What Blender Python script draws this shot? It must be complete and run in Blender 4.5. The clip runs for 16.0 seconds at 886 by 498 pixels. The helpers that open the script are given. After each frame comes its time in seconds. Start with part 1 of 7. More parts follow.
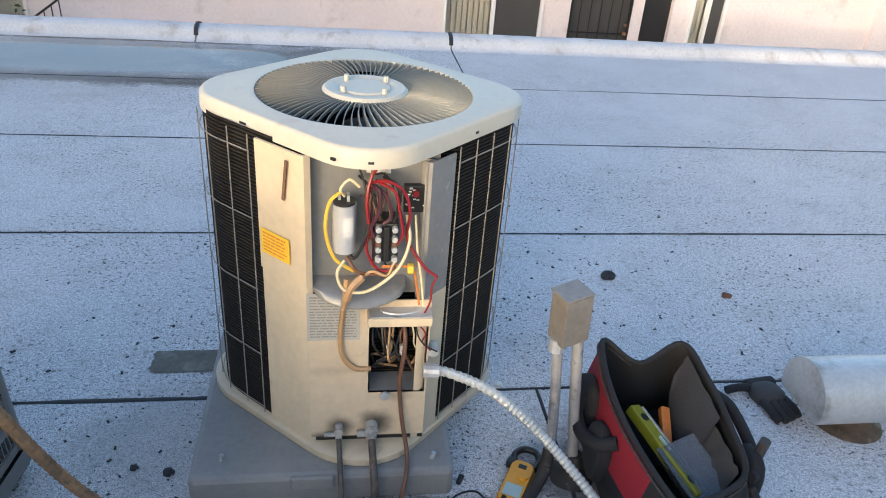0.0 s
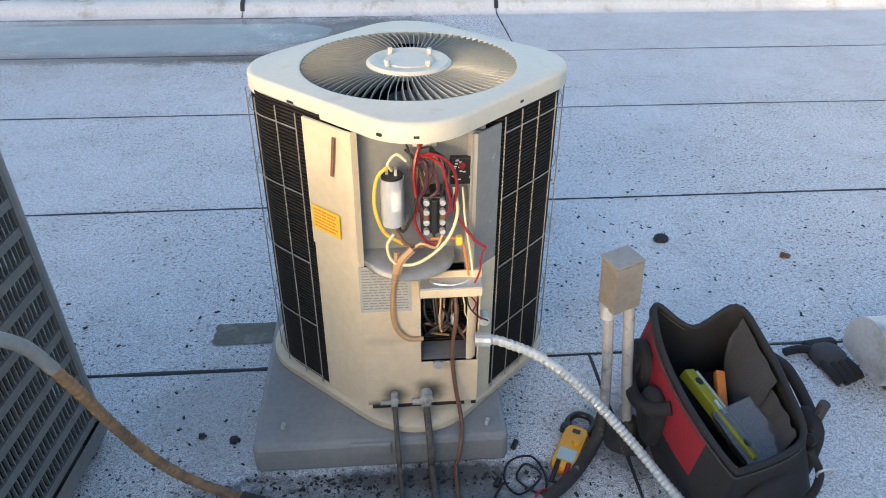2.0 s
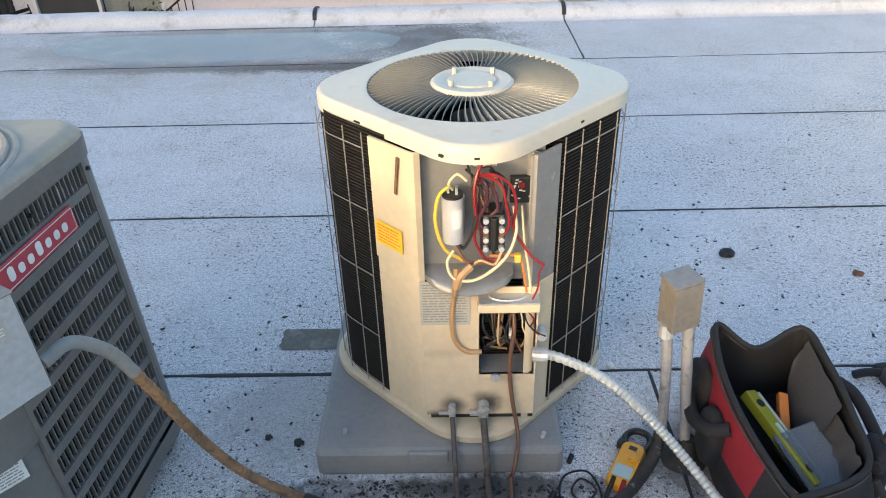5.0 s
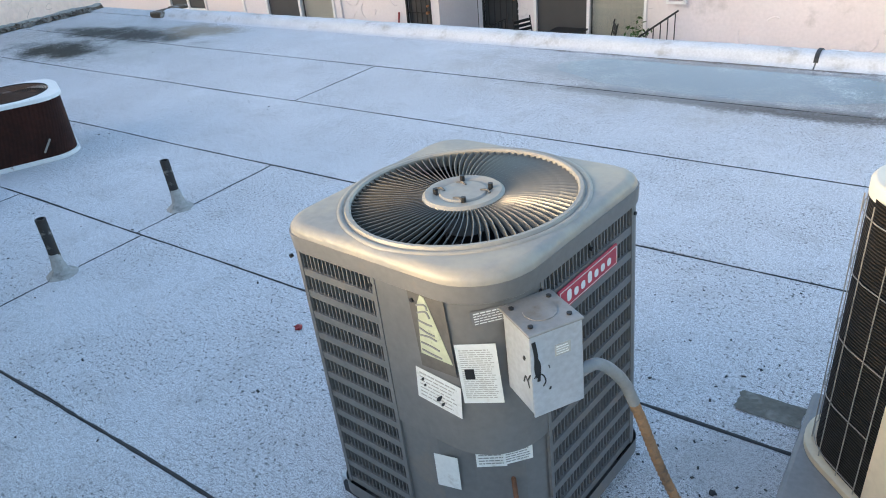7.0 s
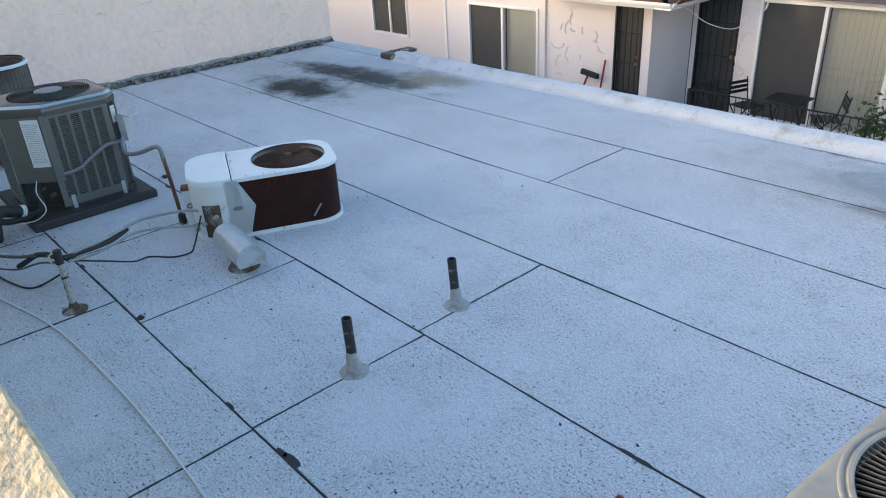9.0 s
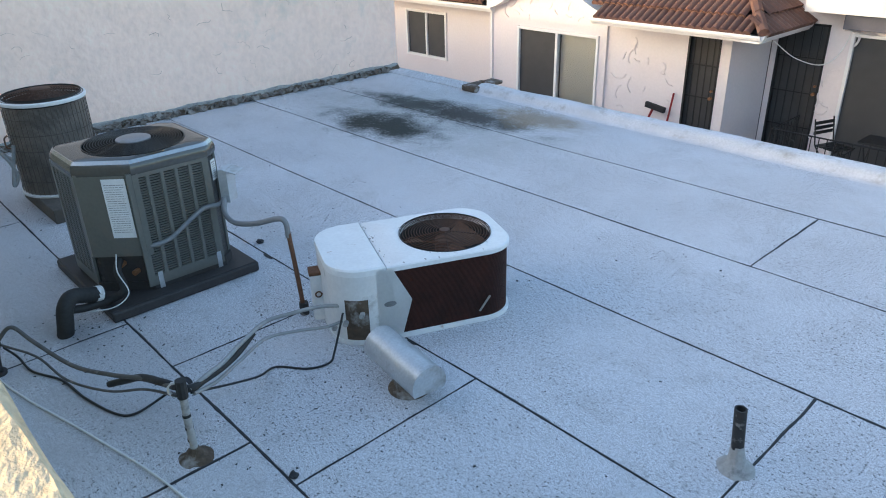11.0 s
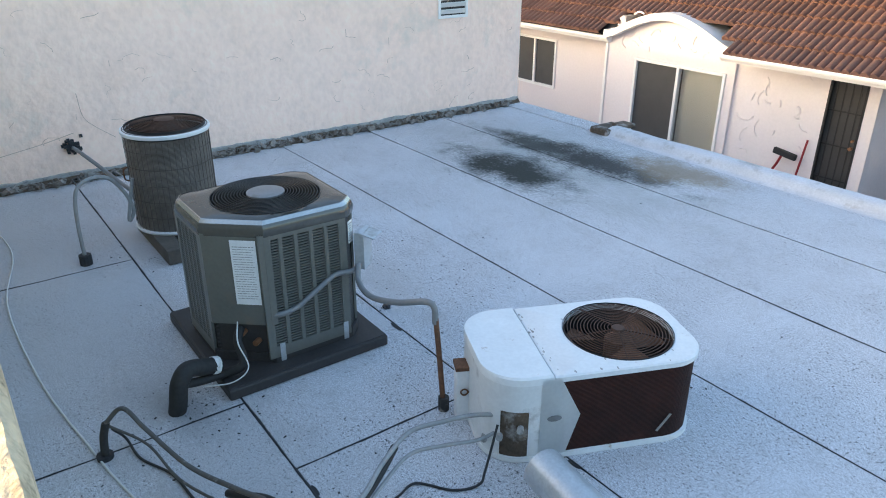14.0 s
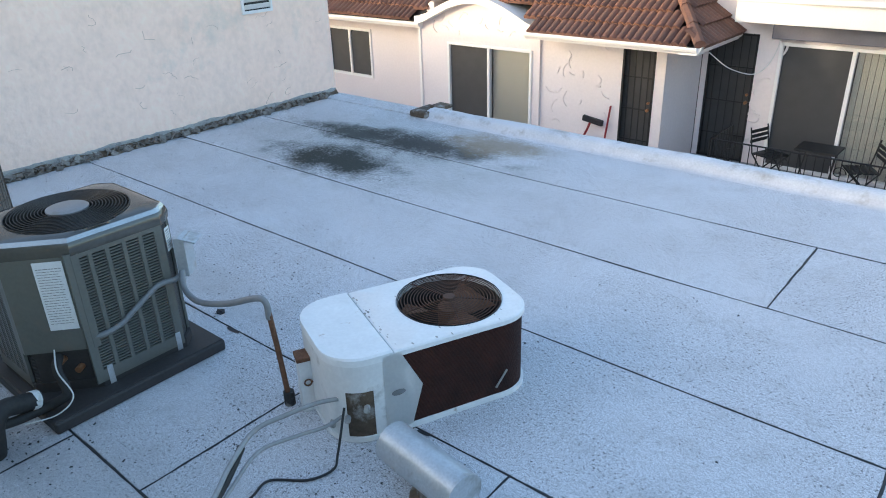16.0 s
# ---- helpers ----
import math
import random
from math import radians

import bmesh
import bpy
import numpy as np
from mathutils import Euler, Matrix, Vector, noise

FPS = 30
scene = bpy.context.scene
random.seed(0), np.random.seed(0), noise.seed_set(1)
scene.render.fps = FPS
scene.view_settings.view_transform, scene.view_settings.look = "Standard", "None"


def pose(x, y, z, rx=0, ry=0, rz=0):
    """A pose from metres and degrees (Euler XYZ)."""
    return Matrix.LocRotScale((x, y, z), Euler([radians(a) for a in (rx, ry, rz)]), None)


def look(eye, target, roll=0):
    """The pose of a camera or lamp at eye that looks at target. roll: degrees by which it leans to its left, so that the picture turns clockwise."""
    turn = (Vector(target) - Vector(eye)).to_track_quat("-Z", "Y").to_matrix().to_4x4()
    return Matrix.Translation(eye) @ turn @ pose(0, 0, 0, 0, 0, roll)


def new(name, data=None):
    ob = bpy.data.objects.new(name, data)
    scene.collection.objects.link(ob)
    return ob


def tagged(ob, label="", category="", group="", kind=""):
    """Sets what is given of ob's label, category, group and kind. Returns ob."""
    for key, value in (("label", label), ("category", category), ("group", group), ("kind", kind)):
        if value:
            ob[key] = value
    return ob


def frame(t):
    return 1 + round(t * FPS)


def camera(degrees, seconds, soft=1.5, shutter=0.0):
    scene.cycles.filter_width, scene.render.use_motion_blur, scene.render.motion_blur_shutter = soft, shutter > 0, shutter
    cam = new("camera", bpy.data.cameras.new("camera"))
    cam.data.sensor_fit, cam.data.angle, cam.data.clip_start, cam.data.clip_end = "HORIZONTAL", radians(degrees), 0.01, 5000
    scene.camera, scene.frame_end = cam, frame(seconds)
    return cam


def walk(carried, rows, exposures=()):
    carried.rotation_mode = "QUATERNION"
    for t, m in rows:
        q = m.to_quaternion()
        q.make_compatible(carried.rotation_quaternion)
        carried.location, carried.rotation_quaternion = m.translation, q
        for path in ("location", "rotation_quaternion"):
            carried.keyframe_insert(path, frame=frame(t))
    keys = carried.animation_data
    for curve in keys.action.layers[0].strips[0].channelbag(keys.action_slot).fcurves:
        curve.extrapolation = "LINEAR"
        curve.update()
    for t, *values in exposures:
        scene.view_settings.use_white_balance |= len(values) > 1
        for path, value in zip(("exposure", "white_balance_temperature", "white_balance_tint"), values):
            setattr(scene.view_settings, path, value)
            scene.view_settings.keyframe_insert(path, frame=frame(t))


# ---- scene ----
cam = camera(62.8, 16.0, soft=1.0)
PATH = [
    (0, (0.611, -0.099, 1.395), (0.896, 1.621, 0.414), 4.6),
    (0.5, (0.611, -0.1, 1.397), (0.863, 1.618, 0.405), 3.5),
    (1, (0.616, -0.106, 1.413), (0.825, 1.607, 0.401), 2.2),
    (1.5, (0.621, -0.107, 1.413), (0.787, 1.594, 0.373), 1.1),
    (2, (0.618, -0.106, 1.413), (0.758, 1.579, 0.345), 0.5),
    (2.5, (0.621, -0.107, 1.414), (0.744, 1.565, 0.324), 0.1),
    (3, (0.62, -0.105, 1.413), (0.736, 1.562, 0.314), 0.0),
    (3.2, (0.621, -0.105, 1.412), (0.734, 1.562, 0.314), -0.1),
    (5.3, (0.629, -0.131, 1.473), (0.503, 1.563, 0.418), -2.5),
    (5.5, (0.621, -0.158, 1.485), (0.399, 1.531, 0.436), -3.0),
    (6, (0.518, -0.226, 1.568), (-0.017, 1.405, 0.543), -4.4),
    (6.5, (0.433, -0.23, 1.596), (-0.407, 1.29, 0.603), -5.5),
    (7, (0.412, -0.246, 1.618), (-0.642, 1.147, 0.645), -5.6),
    (7.5, (0.28, -0.328, 1.655), (-0.903, 0.967, 0.695), -5.1),
    (8, (0.112, -0.413, 1.849), (-1.141, 0.824, 0.899), -4.2),
    (8.5, (-0.089, -0.432, 1.991), (-1.391, 0.767, 1.059), -3.5),
    (9, (-0.431, -0.429, 2.058), (-1.774, 0.742, 1.149), -3.3),
    (9.5, (-0.824, -0.474, 2.044), (-2.199, 0.681, 1.164), -3.3),
    (9.7, (-1.031, -0.461, 1.997), (-2.406, 0.707, 1.134), -2.8),
    (11.8, (-2.471, -0.486, 2.054), (-3.783, 0.747, 1.182), -0.8),
    (12, (-2.551, -0.51, 2.055), (-3.86, 0.728, 1.186), -0.6),
    (12.5, (-2.717, -0.429, 2.042), (-4.036, 0.795, 1.169), 0.1),
    (13, (-2.797, -0.364, 2.078), (-4.158, 0.816, 1.21), 0.4),
    (13.5, (-2.828, -0.357, 2.089), (-4.25, 0.761, 1.237), 0.4),
    (14, (-2.864, -0.368, 2.11), (-4.339, 0.698, 1.278), 0.1),
    (14.5, (-2.871, -0.371, 2.121), (-4.365, 0.681, 1.306), -0.5),
    (15, (-2.834, -0.35, 2.109), (-4.293, 0.751, 1.297), -1.1),
    (15.5, (-2.791, -0.319, 2.102), (-4.149, 0.893, 1.272), -1.5),
    (16, (-2.762, -0.342, 2.082), (-3.944, 1.027, 1.228), -1.8),
]
EXPO, SUN_POWER, LOW_PARAPET = 2.04, 0.33, 0.55
walk(cam, [(t, look(eye, target, roll)) for t, eye, target, roll in PATH], exposures=[(0, EXPO - 0.30, 5680, 11), (3, EXPO - 0.12, 5850, 11), (5.5, EXPO, 6080, 11), (7, EXPO + 0.18, 5850, 10), (8.5, EXPO + 0.05, 5820, 10), (9.2, EXPO - 0.04, 5650, 10), (12, EXPO + 0.11, 5750, 10), (13.5, EXPO + 0.20, 5820, 10), (16, EXPO + 0.14, 5670, 9)])

# ---- world and sun ----
SUN_AZ, SUN_EL = 35.0, 8.0
world = bpy.data.worlds.new("sky")
scene.world = world
world.use_nodes = True
wn = world.node_tree
sky = wn.nodes.new("ShaderNodeTexSky")
sky.sky_type, sky.sun_disc, sky.dust_density = "NISHITA", False, 3.0
sky.sun_elevation, sky.sun_rotation = radians(SUN_EL), radians(180 + SUN_AZ)
wn.nodes["Background"].inputs["Strength"].default_value = 0.15
wn.links.new(sky.outputs["Color"], wn.nodes["Background"].inputs["Color"])
sun = new("sun", bpy.data.lights.new("sun", "SUN"))
sun.data.energy, sun.data.angle, sun.data.color = SUN_POWER, radians(1.2), (1.0, 0.77, 0.53)
_a, _e = radians(SUN_AZ), radians(SUN_EL)
sun.matrix_world = look((0, 0, 0), (math.sin(_a) * math.cos(_e), math.cos(_a) * math.cos(_e), -math.sin(_e)))


# ---- materials ----
def links_of(m):
    return m.node_tree.nodes, m.node_tree.links


def surface(name, color, rough=0.6, metal=0.0, scale=6.0, amount=0.15, fine=80.0, bump=0.15, dirt=None, dirt_amount=0.0, dirt_scale=3.0, transmission=0.0, vary=0.0, depth=0.004):
    """A worn surface: two scales of tone, a fine relief and, if asked, patches of dirt."""
    m = bpy.data.materials.new(name)
    m.use_nodes = True
    n, l = links_of(m)
    b = n["Principled BSDF"]
    tc = n.new("ShaderNodeTexCoord")
    big = n.new("ShaderNodeTexNoise")
    big.inputs["Scale"].default_value, big.inputs["Detail"].default_value = scale, 6
    small = n.new("ShaderNodeTexNoise")
    small.inputs["Scale"].default_value, small.inputs["Detail"].default_value = fine, 4
    for t in (big, small):
        l.new(tc.outputs["Object"], t.inputs["Vector"])
    mixed = n.new("ShaderNodeMath")
    mixed.operation = "ADD"
    l.new(big.outputs["Fac"], mixed.inputs[0])
    l.new(small.outputs["Fac"], mixed.inputs[1])
    ramp = n.new("ShaderNodeMapRange")
    ramp.inputs["From Min"].default_value, ramp.inputs["From Max"].default_value = 0.6, 1.4
    ramp.inputs["To Min"].default_value, ramp.inputs["To Max"].default_value = 1 - amount, 1 + amount
    l.new(mixed.outputs[0], ramp.inputs["Value"])
    out = ramp.outputs["Result"]
    if vary:
        info = n.new("ShaderNodeObjectInfo")
        r2 = n.new("ShaderNodeMapRange")
        r2.inputs["To Min"].default_value, r2.inputs["To Max"].default_value = 1 - vary, 1 + vary
        l.new(info.outputs["Random"], r2.inputs["Value"])
        mu = n.new("ShaderNodeMath")
        mu.operation = "MULTIPLY"
        l.new(out, mu.inputs[0])
        l.new(r2.outputs["Result"], mu.inputs[1])
        out = mu.outputs[0]
    hsv = n.new("ShaderNodeHueSaturation")
    hsv.inputs["Color"].default_value = (*color, 1)
    l.new(out, hsv.inputs["Value"])
    col = hsv.outputs["Color"]
    if dirt:
        dn = n.new("ShaderNodeTexNoise")
        dn.inputs["Scale"].default_value, dn.inputs["Detail"].default_value, dn.inputs["Roughness"].default_value = dirt_scale, 8, 0.65
        l.new(tc.outputs["Object"], dn.inputs["Vector"])
        dr = n.new("ShaderNodeMapRange")
        dr.inputs["From Min"].default_value, dr.inputs["From Max"].default_value = 0.62 - dirt_amount * 0.3, 0.72
        l.new(dn.outputs["Fac"], dr.inputs["Value"])
        mx = n.new("ShaderNodeMix")
        mx.data_type = "RGBA"
        l.new(dr.outputs["Result"], mx.inputs["Factor"])
        l.new(col, mx.inputs[6])
        mx.inputs[7].default_value = (*dirt, 1)
        col = mx.outputs[2]
    l.new(col, b.inputs["Base Color"])
    b.inputs["Metallic"].default_value, b.inputs["Roughness"].default_value = metal, rough
    b.inputs["Transmission Weight"].default_value = transmission
    if bump:
        bp = n.new("ShaderNodeBump")
        bp.inputs["Strength"].default_value, bp.inputs["Distance"].default_value = bump, depth
        l.new(small.outputs["Fac"], bp.inputs["Height"])
        l.new(bp.outputs["Normal"], b.inputs["Normal"])
    return m


def finned(name, color, pitch, axis="Z", rough=0.5, metal=0.3, dark=0.25, dirt=(0.02, 0.015, 0.01)):
    """Fine metal fins, pitch metres apart along the axis, with the grooves' shade put into the colour."""
    m = surface(name, color, rough, metal, 5, 0.25, 60, 0, dirt=dirt, dirt_amount=0.5, dirt_scale=4)
    n, l = links_of(m)
    b = n["Principled BSDF"]
    tc = n.new("ShaderNodeTexCoord")
    wv = n.new("ShaderNodeTexWave")
    wv.bands_direction = axis
    wv.inputs["Scale"].default_value = 0.314159 / pitch
    wv.inputs["Distortion"].default_value = 0.4
    l.new(tc.outputs["Object"], wv.inputs["Vector"])
    bp = n.new("ShaderNodeBump")
    bp.inputs["Strength"].default_value, bp.inputs["Distance"].default_value = 0.9, pitch * 0.6
    l.new(wv.outputs["Fac"], bp.inputs["Height"])
    l.new(bp.outputs["Normal"], b.inputs["Normal"])
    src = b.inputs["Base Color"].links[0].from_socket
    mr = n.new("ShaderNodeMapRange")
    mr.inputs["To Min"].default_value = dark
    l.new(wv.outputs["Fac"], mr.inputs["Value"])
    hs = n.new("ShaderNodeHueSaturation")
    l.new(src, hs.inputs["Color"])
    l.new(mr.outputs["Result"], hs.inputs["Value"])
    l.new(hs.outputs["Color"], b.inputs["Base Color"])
    return m


def roof_coating():
    """White-coated granule sheet, with specks, soot stains and the silt round the puddle."""
    m = bpy.data.materials.new("roof_coating")
    m.use_nodes = True
    n, l = links_of(m)
    b = n["Principled BSDF"]
    tc = n.new("ShaderNodeTexCoord")
    geo = n.new("ShaderNodeNewGeometry")

    def tex(scale, detail=4, rough=0.5):
        t = n.new("ShaderNodeTexNoise")
        t.inputs["Scale"].default_value, t.inputs["Detail"].default_value, t.inputs["Roughness"].default_value = scale, detail, rough
        l.new(geo.outputs["Position"], t.inputs["Vector"])
        return t.outputs["Fac"]

    def ranged(v, a, c, lo=0.0, hi=1.0):
        r = n.new("ShaderNodeMapRange")
        for k, x in zip(("From Min", "From Max", "To Min", "To Max"), (a, c, lo, hi)):
            r.inputs[k].default_value = x
        l.new(v, r.inputs["Value"])
        return r.outputs["Result"]

    def op(kind, a, c):
        o = n.new("ShaderNodeMath")
        o.operation = kind
        for i, x in enumerate((a, c)):
            if isinstance(x, float):
                o.inputs[i].default_value = x
            else:
                l.new(x, o.inputs[i])
        return o.outputs[0]

    def blend(fac, a, color):
        mx = n.new("ShaderNodeMix")
        mx.data_type = "RGBA"
        l.new(fac, mx.inputs["Factor"])
        if isinstance(a, tuple):
            mx.inputs[6].default_value = (*a, 1)
        else:
            l.new(a, mx.inputs[6])
        mx.inputs[7].default_value = (*color, 1)
        return mx.outputs[2]

    grain, mid, broad, speck, clump = tex(290, 1), tex(34, 5), tex(1.6, 6), tex(75, 1), tex(108, 2)
    wash, fleck = tex(5.5, 7, 0.6), tex(38, 2, 0.6)
    col = blend(ranged(broad, 0.3, 0.7), (0.67, 0.662, 0.685), (0.58, 0.568, 0.585))
    col = blend(ranged(grain, 0.52, 0.62, 0, 0.9), col, (0.15, 0.16, 0.18))
    col = blend(ranged(clump, 0.54, 0.66, 0, 0.5), col, (0.24, 0.25, 0.27))
    col = blend(ranged(clump, 0.47, 0.35, 0, 0.5), col, (0.84, 0.87, 0.91))
    col = blend(ranged(grain, 0.44, 0.34, 0, 0.8), col, (0.86, 0.89, 0.93))
    col = blend(ranged(mid, 0.54, 0.72, 0, 0.5), col, (0.33, 0.33, 0.33))
    col = blend(ranged(wash, 0.52, 0.72, 0, 0.32), col, (0.36, 0.35, 0.345))
    col = blend(ranged(op("MULTIPLY", ranged(fleck, 0.62, 0.70), ranged(wash, 0.46, 0.60)), 0, 1, 0, 0.65), col, (0.13, 0.125, 0.12))
    col = blend(ranged(op("MULTIPLY", ranged(speck, 0.625, 0.68), ranged(broad, 0.36, 0.55)), 0, 1, 0, 0.9), col, (0.05, 0.05, 0.05))

    def patch(cx, cy, rx, ry, color, strength, soft=0.55, wob=0.5, base=None):
        sub = n.new("ShaderNodeVectorMath")
        sub.operation = "SUBTRACT"
        l.new(geo.outputs["Position"], sub.inputs[0])
        sub.inputs[1].default_value = (cx, cy, 0)
        mul = n.new("ShaderNodeVectorMath")
        mul.operation = "MULTIPLY"
        l.new(sub.outputs[0], mul.inputs[0])
        mul.inputs[1].default_value = (1 / rx, 1 / ry, 0)
        ln = n.new("ShaderNodeVectorMath")
        ln.operation = "LENGTH"
        l.new(mul.outputs[0], ln.inputs[0])
        d = op("ADD", ln.outputs["Value"], ranged(tex(3.2, 6, 0.6), 0.25, 0.75, -wob, wob))
        d = op("ADD", d, ranged(tex(40, 3), 0.3, 0.7, -0.22, 0.22))
        return blend(ranged(d, 1.0 + soft * 0.5, 1.0 - soft, 0, strength), base, color)

    for args in ROOF_MARKS:
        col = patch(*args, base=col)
    l.new(col, b.inputs["Base Color"])
    b.inputs["Roughness"].default_value = 0.75
    bp = n.new("ShaderNodeBump")
    bp.inputs["Strength"].default_value, bp.inputs["Distance"].default_value = 0.3, 0.003
    l.new(op("ADD", grain, op("MULTIPLY", mid, 1.5)), bp.inputs["Height"])
    l.new(bp.outputs["Normal"], b.inputs["Normal"])
    return m


# soot by the roof drain, silt round the puddle, darker patches about the units and parapet
ROOF_MARKS = [
    (-7.6, 4.4, 1.6, 0.95, (0.30, 0.31, 0.29), 0.5),
    (-7.70, 3.88, 0.70, 0.36, (0.018, 0.022, 0.018), 1.0),
    (-8.05, 4.6, 0.85, 0.24, (0.025, 0.03, 0.025), 0.95),
    (-7.30, 4.72, 0.85, 0.30, (0.025, 0.023, 0.02), 0.95),
    (-6.75, 5.05, 0.55, 0.30, (0.26, 0.20, 0.13), 0.8),
    (-0.9, 4.75, 2.1, 0.62, (0.33, 0.30, 0.26), 0.55),
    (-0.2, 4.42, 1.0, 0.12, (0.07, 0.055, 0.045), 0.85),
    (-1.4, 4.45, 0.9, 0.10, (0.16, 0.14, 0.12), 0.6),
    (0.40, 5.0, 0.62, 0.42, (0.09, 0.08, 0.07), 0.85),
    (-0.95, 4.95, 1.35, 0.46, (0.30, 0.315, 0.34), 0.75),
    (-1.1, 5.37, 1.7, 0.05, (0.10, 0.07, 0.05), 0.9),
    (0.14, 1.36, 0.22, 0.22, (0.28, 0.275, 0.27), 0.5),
    # dark strips along the pad's front edge, dark patches by the posts and riser
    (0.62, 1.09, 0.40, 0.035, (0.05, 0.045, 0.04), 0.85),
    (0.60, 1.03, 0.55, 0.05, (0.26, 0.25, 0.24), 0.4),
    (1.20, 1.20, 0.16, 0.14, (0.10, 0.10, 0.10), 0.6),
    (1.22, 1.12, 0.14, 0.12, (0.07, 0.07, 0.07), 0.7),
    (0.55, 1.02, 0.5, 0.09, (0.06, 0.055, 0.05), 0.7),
    (-5.8, 0.30, 0.22, 0.15, (0.10, 0.10, 0.10), 0.6),
    # broad darker patches towards the south parapet and behind the tall unit
    (-7.4, 0.05, 2.2, 0.75, (0.40, 0.40, 0.41), 0.5),
    (-5.3, 0.3, 1.0, 0.5, (0.36, 0.355, 0.36), 0.45),
    (-6.6, 1.75, 0.8, 0.22, (0.38, 0.37, 0.36), 0.45),
]
M = {}
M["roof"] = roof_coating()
M["curb"] = surface("white_curb_coating", (0.60, 0.60, 0.625), 0.75, 0, 4, 0.16, 60, 0.12, dirt=(0.36, 0.34, 0.32), dirt_amount=0.25, dirt_scale=5)
M["tar"] = surface("bitumen", (0.025, 0.025, 0.028), 0.7, 0, 8, 0.4, 60, 0.5)
M["cream"] = surface("cream_paint", (0.60, 0.51, 0.37), 0.42, 0, 4, 0.10, 50, 0.04, dirt=(0.30, 0.23, 0.16), dirt_amount=0.05, dirt_scale=5)
M["whitecap"] = surface("white_enamel", (0.54, 0.52, 0.455), 0.38, 0, 5, 0.06, 60, 0.04, dirt=(0.45, 0.40, 0.32), dirt_amount=0.1, dirt_scale=9)
M["grey"] = surface("grey_enamel", (0.178, 0.172, 0.166), 0.42, 0.1, 5, 0.14, 60, 0.05, dirt=(0.24, 0.20, 0.16), dirt_amount=0.22, dirt_scale=5)
M["dustcap"] = surface("dusty_grey_enamel", (0.28, 0.265, 0.24), 0.45, 0.05, 5, 0.15, 50, 0.06, dirt=(0.42, 0.36, 0.27), dirt_amount=0.45, dirt_scale=3.5)
M["green_grey"] = surface("green_grey_enamel", (0.145, 0.145, 0.128), 0.3, 0.1, 5, 0.12, 60, 0.04, dirt=(0.17, 0.15, 0.125), dirt_amount=0.15, dirt_scale=6)
M["greengloss"] = surface("glossy_green_grey_enamel", (0.105, 0.102, 0.095), 0.16, 0.35, 5, 0.12, 60, 0.03)
M["rimglint"] = surface("rim_highlight", (0.42, 0.42, 0.41), 0.16, 0.7, 9, 0.12, 70, 0.03)
M["galv"] = surface("galvanised_steel", (0.52, 0.54, 0.56), 0.40, 0.45, 14, 0.16, 90, 0.06, dirt=(0.30, 0.29, 0.27), dirt_amount=0.2, dirt_scale=8)
M["plate"] = surface("control_plate", (0.27, 0.275, 0.285), 0.45, 0.5, 8, 0.12, 70, 0.05, dirt=(0.20, 0.19, 0.17), dirt_amount=0.25, dirt_scale=7)
M["alu"] = surface("bare_aluminium", (0.66, 0.67, 0.68), 0.3, 0.5, 10, 0.08, 90, 0.05)
M["pad"] = surface("grey_plastic_pad", (0.235, 0.235, 0.24), 0.55, 0, 6, 0.14, 70, 0.10, dirt=(0.30, 0.29, 0.27), dirt_amount=0.25)
M["padblack"] = surface("dark_pad", (0.040, 0.036, 0.035), 0.6, 0, 6, 0.25, 70, 0.1)
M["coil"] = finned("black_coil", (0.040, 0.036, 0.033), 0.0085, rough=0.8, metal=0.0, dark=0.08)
M["coil"].node_tree.nodes["Principled BSDF"].inputs["Specular IOR Level"].default_value = 0.15
M["coilbrown"] = finned("rusty_coil", (0.060, 0.020, 0.013), 0.0065, dark=0.6, rough=0.7, metal=0.0, dirt=(0.026, 0.012, 0.009))
M["coilbrown"].node_tree.nodes["Principled BSDF"].inputs["Specular IOR Level"].default_value = 0.2
M["coilgrey"] = finned("grey_coil", (0.10, 0.095, 0.09), 0.008)
M["coildust"] = finned("dusty_brown_coil", (0.26, 0.22, 0.18), 0.008, dark=0.65, dirt=(0.13, 0.105, 0.085))
M["ringrust"] = surface("dark_rusty_wire", (0.085, 0.045, 0.03), 0.7, 0.2, 18, 0.3, 90, 0)
M["vanedark"] = surface("dusty_vane_enamel", (0.17, 0.16, 0.145), 0.3, 0.15, 8, 0.15, 60, 0)
# cap enamel in a darker copy, its vanes' shade put into the colour
M["vanepale"] = surface("shade_toned_vane_enamel", (0.25, 0.25, 0.23), 0.35, 0, 8, 0.15, 60, 0)
M["black"] = surface("black_plastic", (0.015, 0.015, 0.016), 0.45, 0, 8, 0.2, 60, 0.1)
M["wire"] = surface("wire_guard", (0.07, 0.07, 0.07), 0.45, 0.4, 20, 0.2, 80, 0)
M["wirelight"] = surface("pale_wire_guard", (0.30, 0.28, 0.25), 0.45, 0.3, 20, 0.2, 80, 0)
M["rust"] = surface("rusty_steel", (0.16, 0.08, 0.045), 0.8, 0.2, 18, 0.4, 90, 0.3)
M["rustwhite"] = surface("rust_spotted_white_paint", (0.76, 0.765, 0.76), 0.45, 0, 8, 0.07, 60, 0.06, dirt=(0.42, 0.33, 0.26), dirt_amount=-0.08, dirt_scale=11)
M["stucco"] = surface("pink_white_stucco", (0.98, 0.735, 0.60), 0.85, 0, 2.6, 0.10, 14, 1.0, dirt=(0.70, 0.60, 0.50), dirt_amount=0.25, dirt_scale=1.2, depth=0.012)
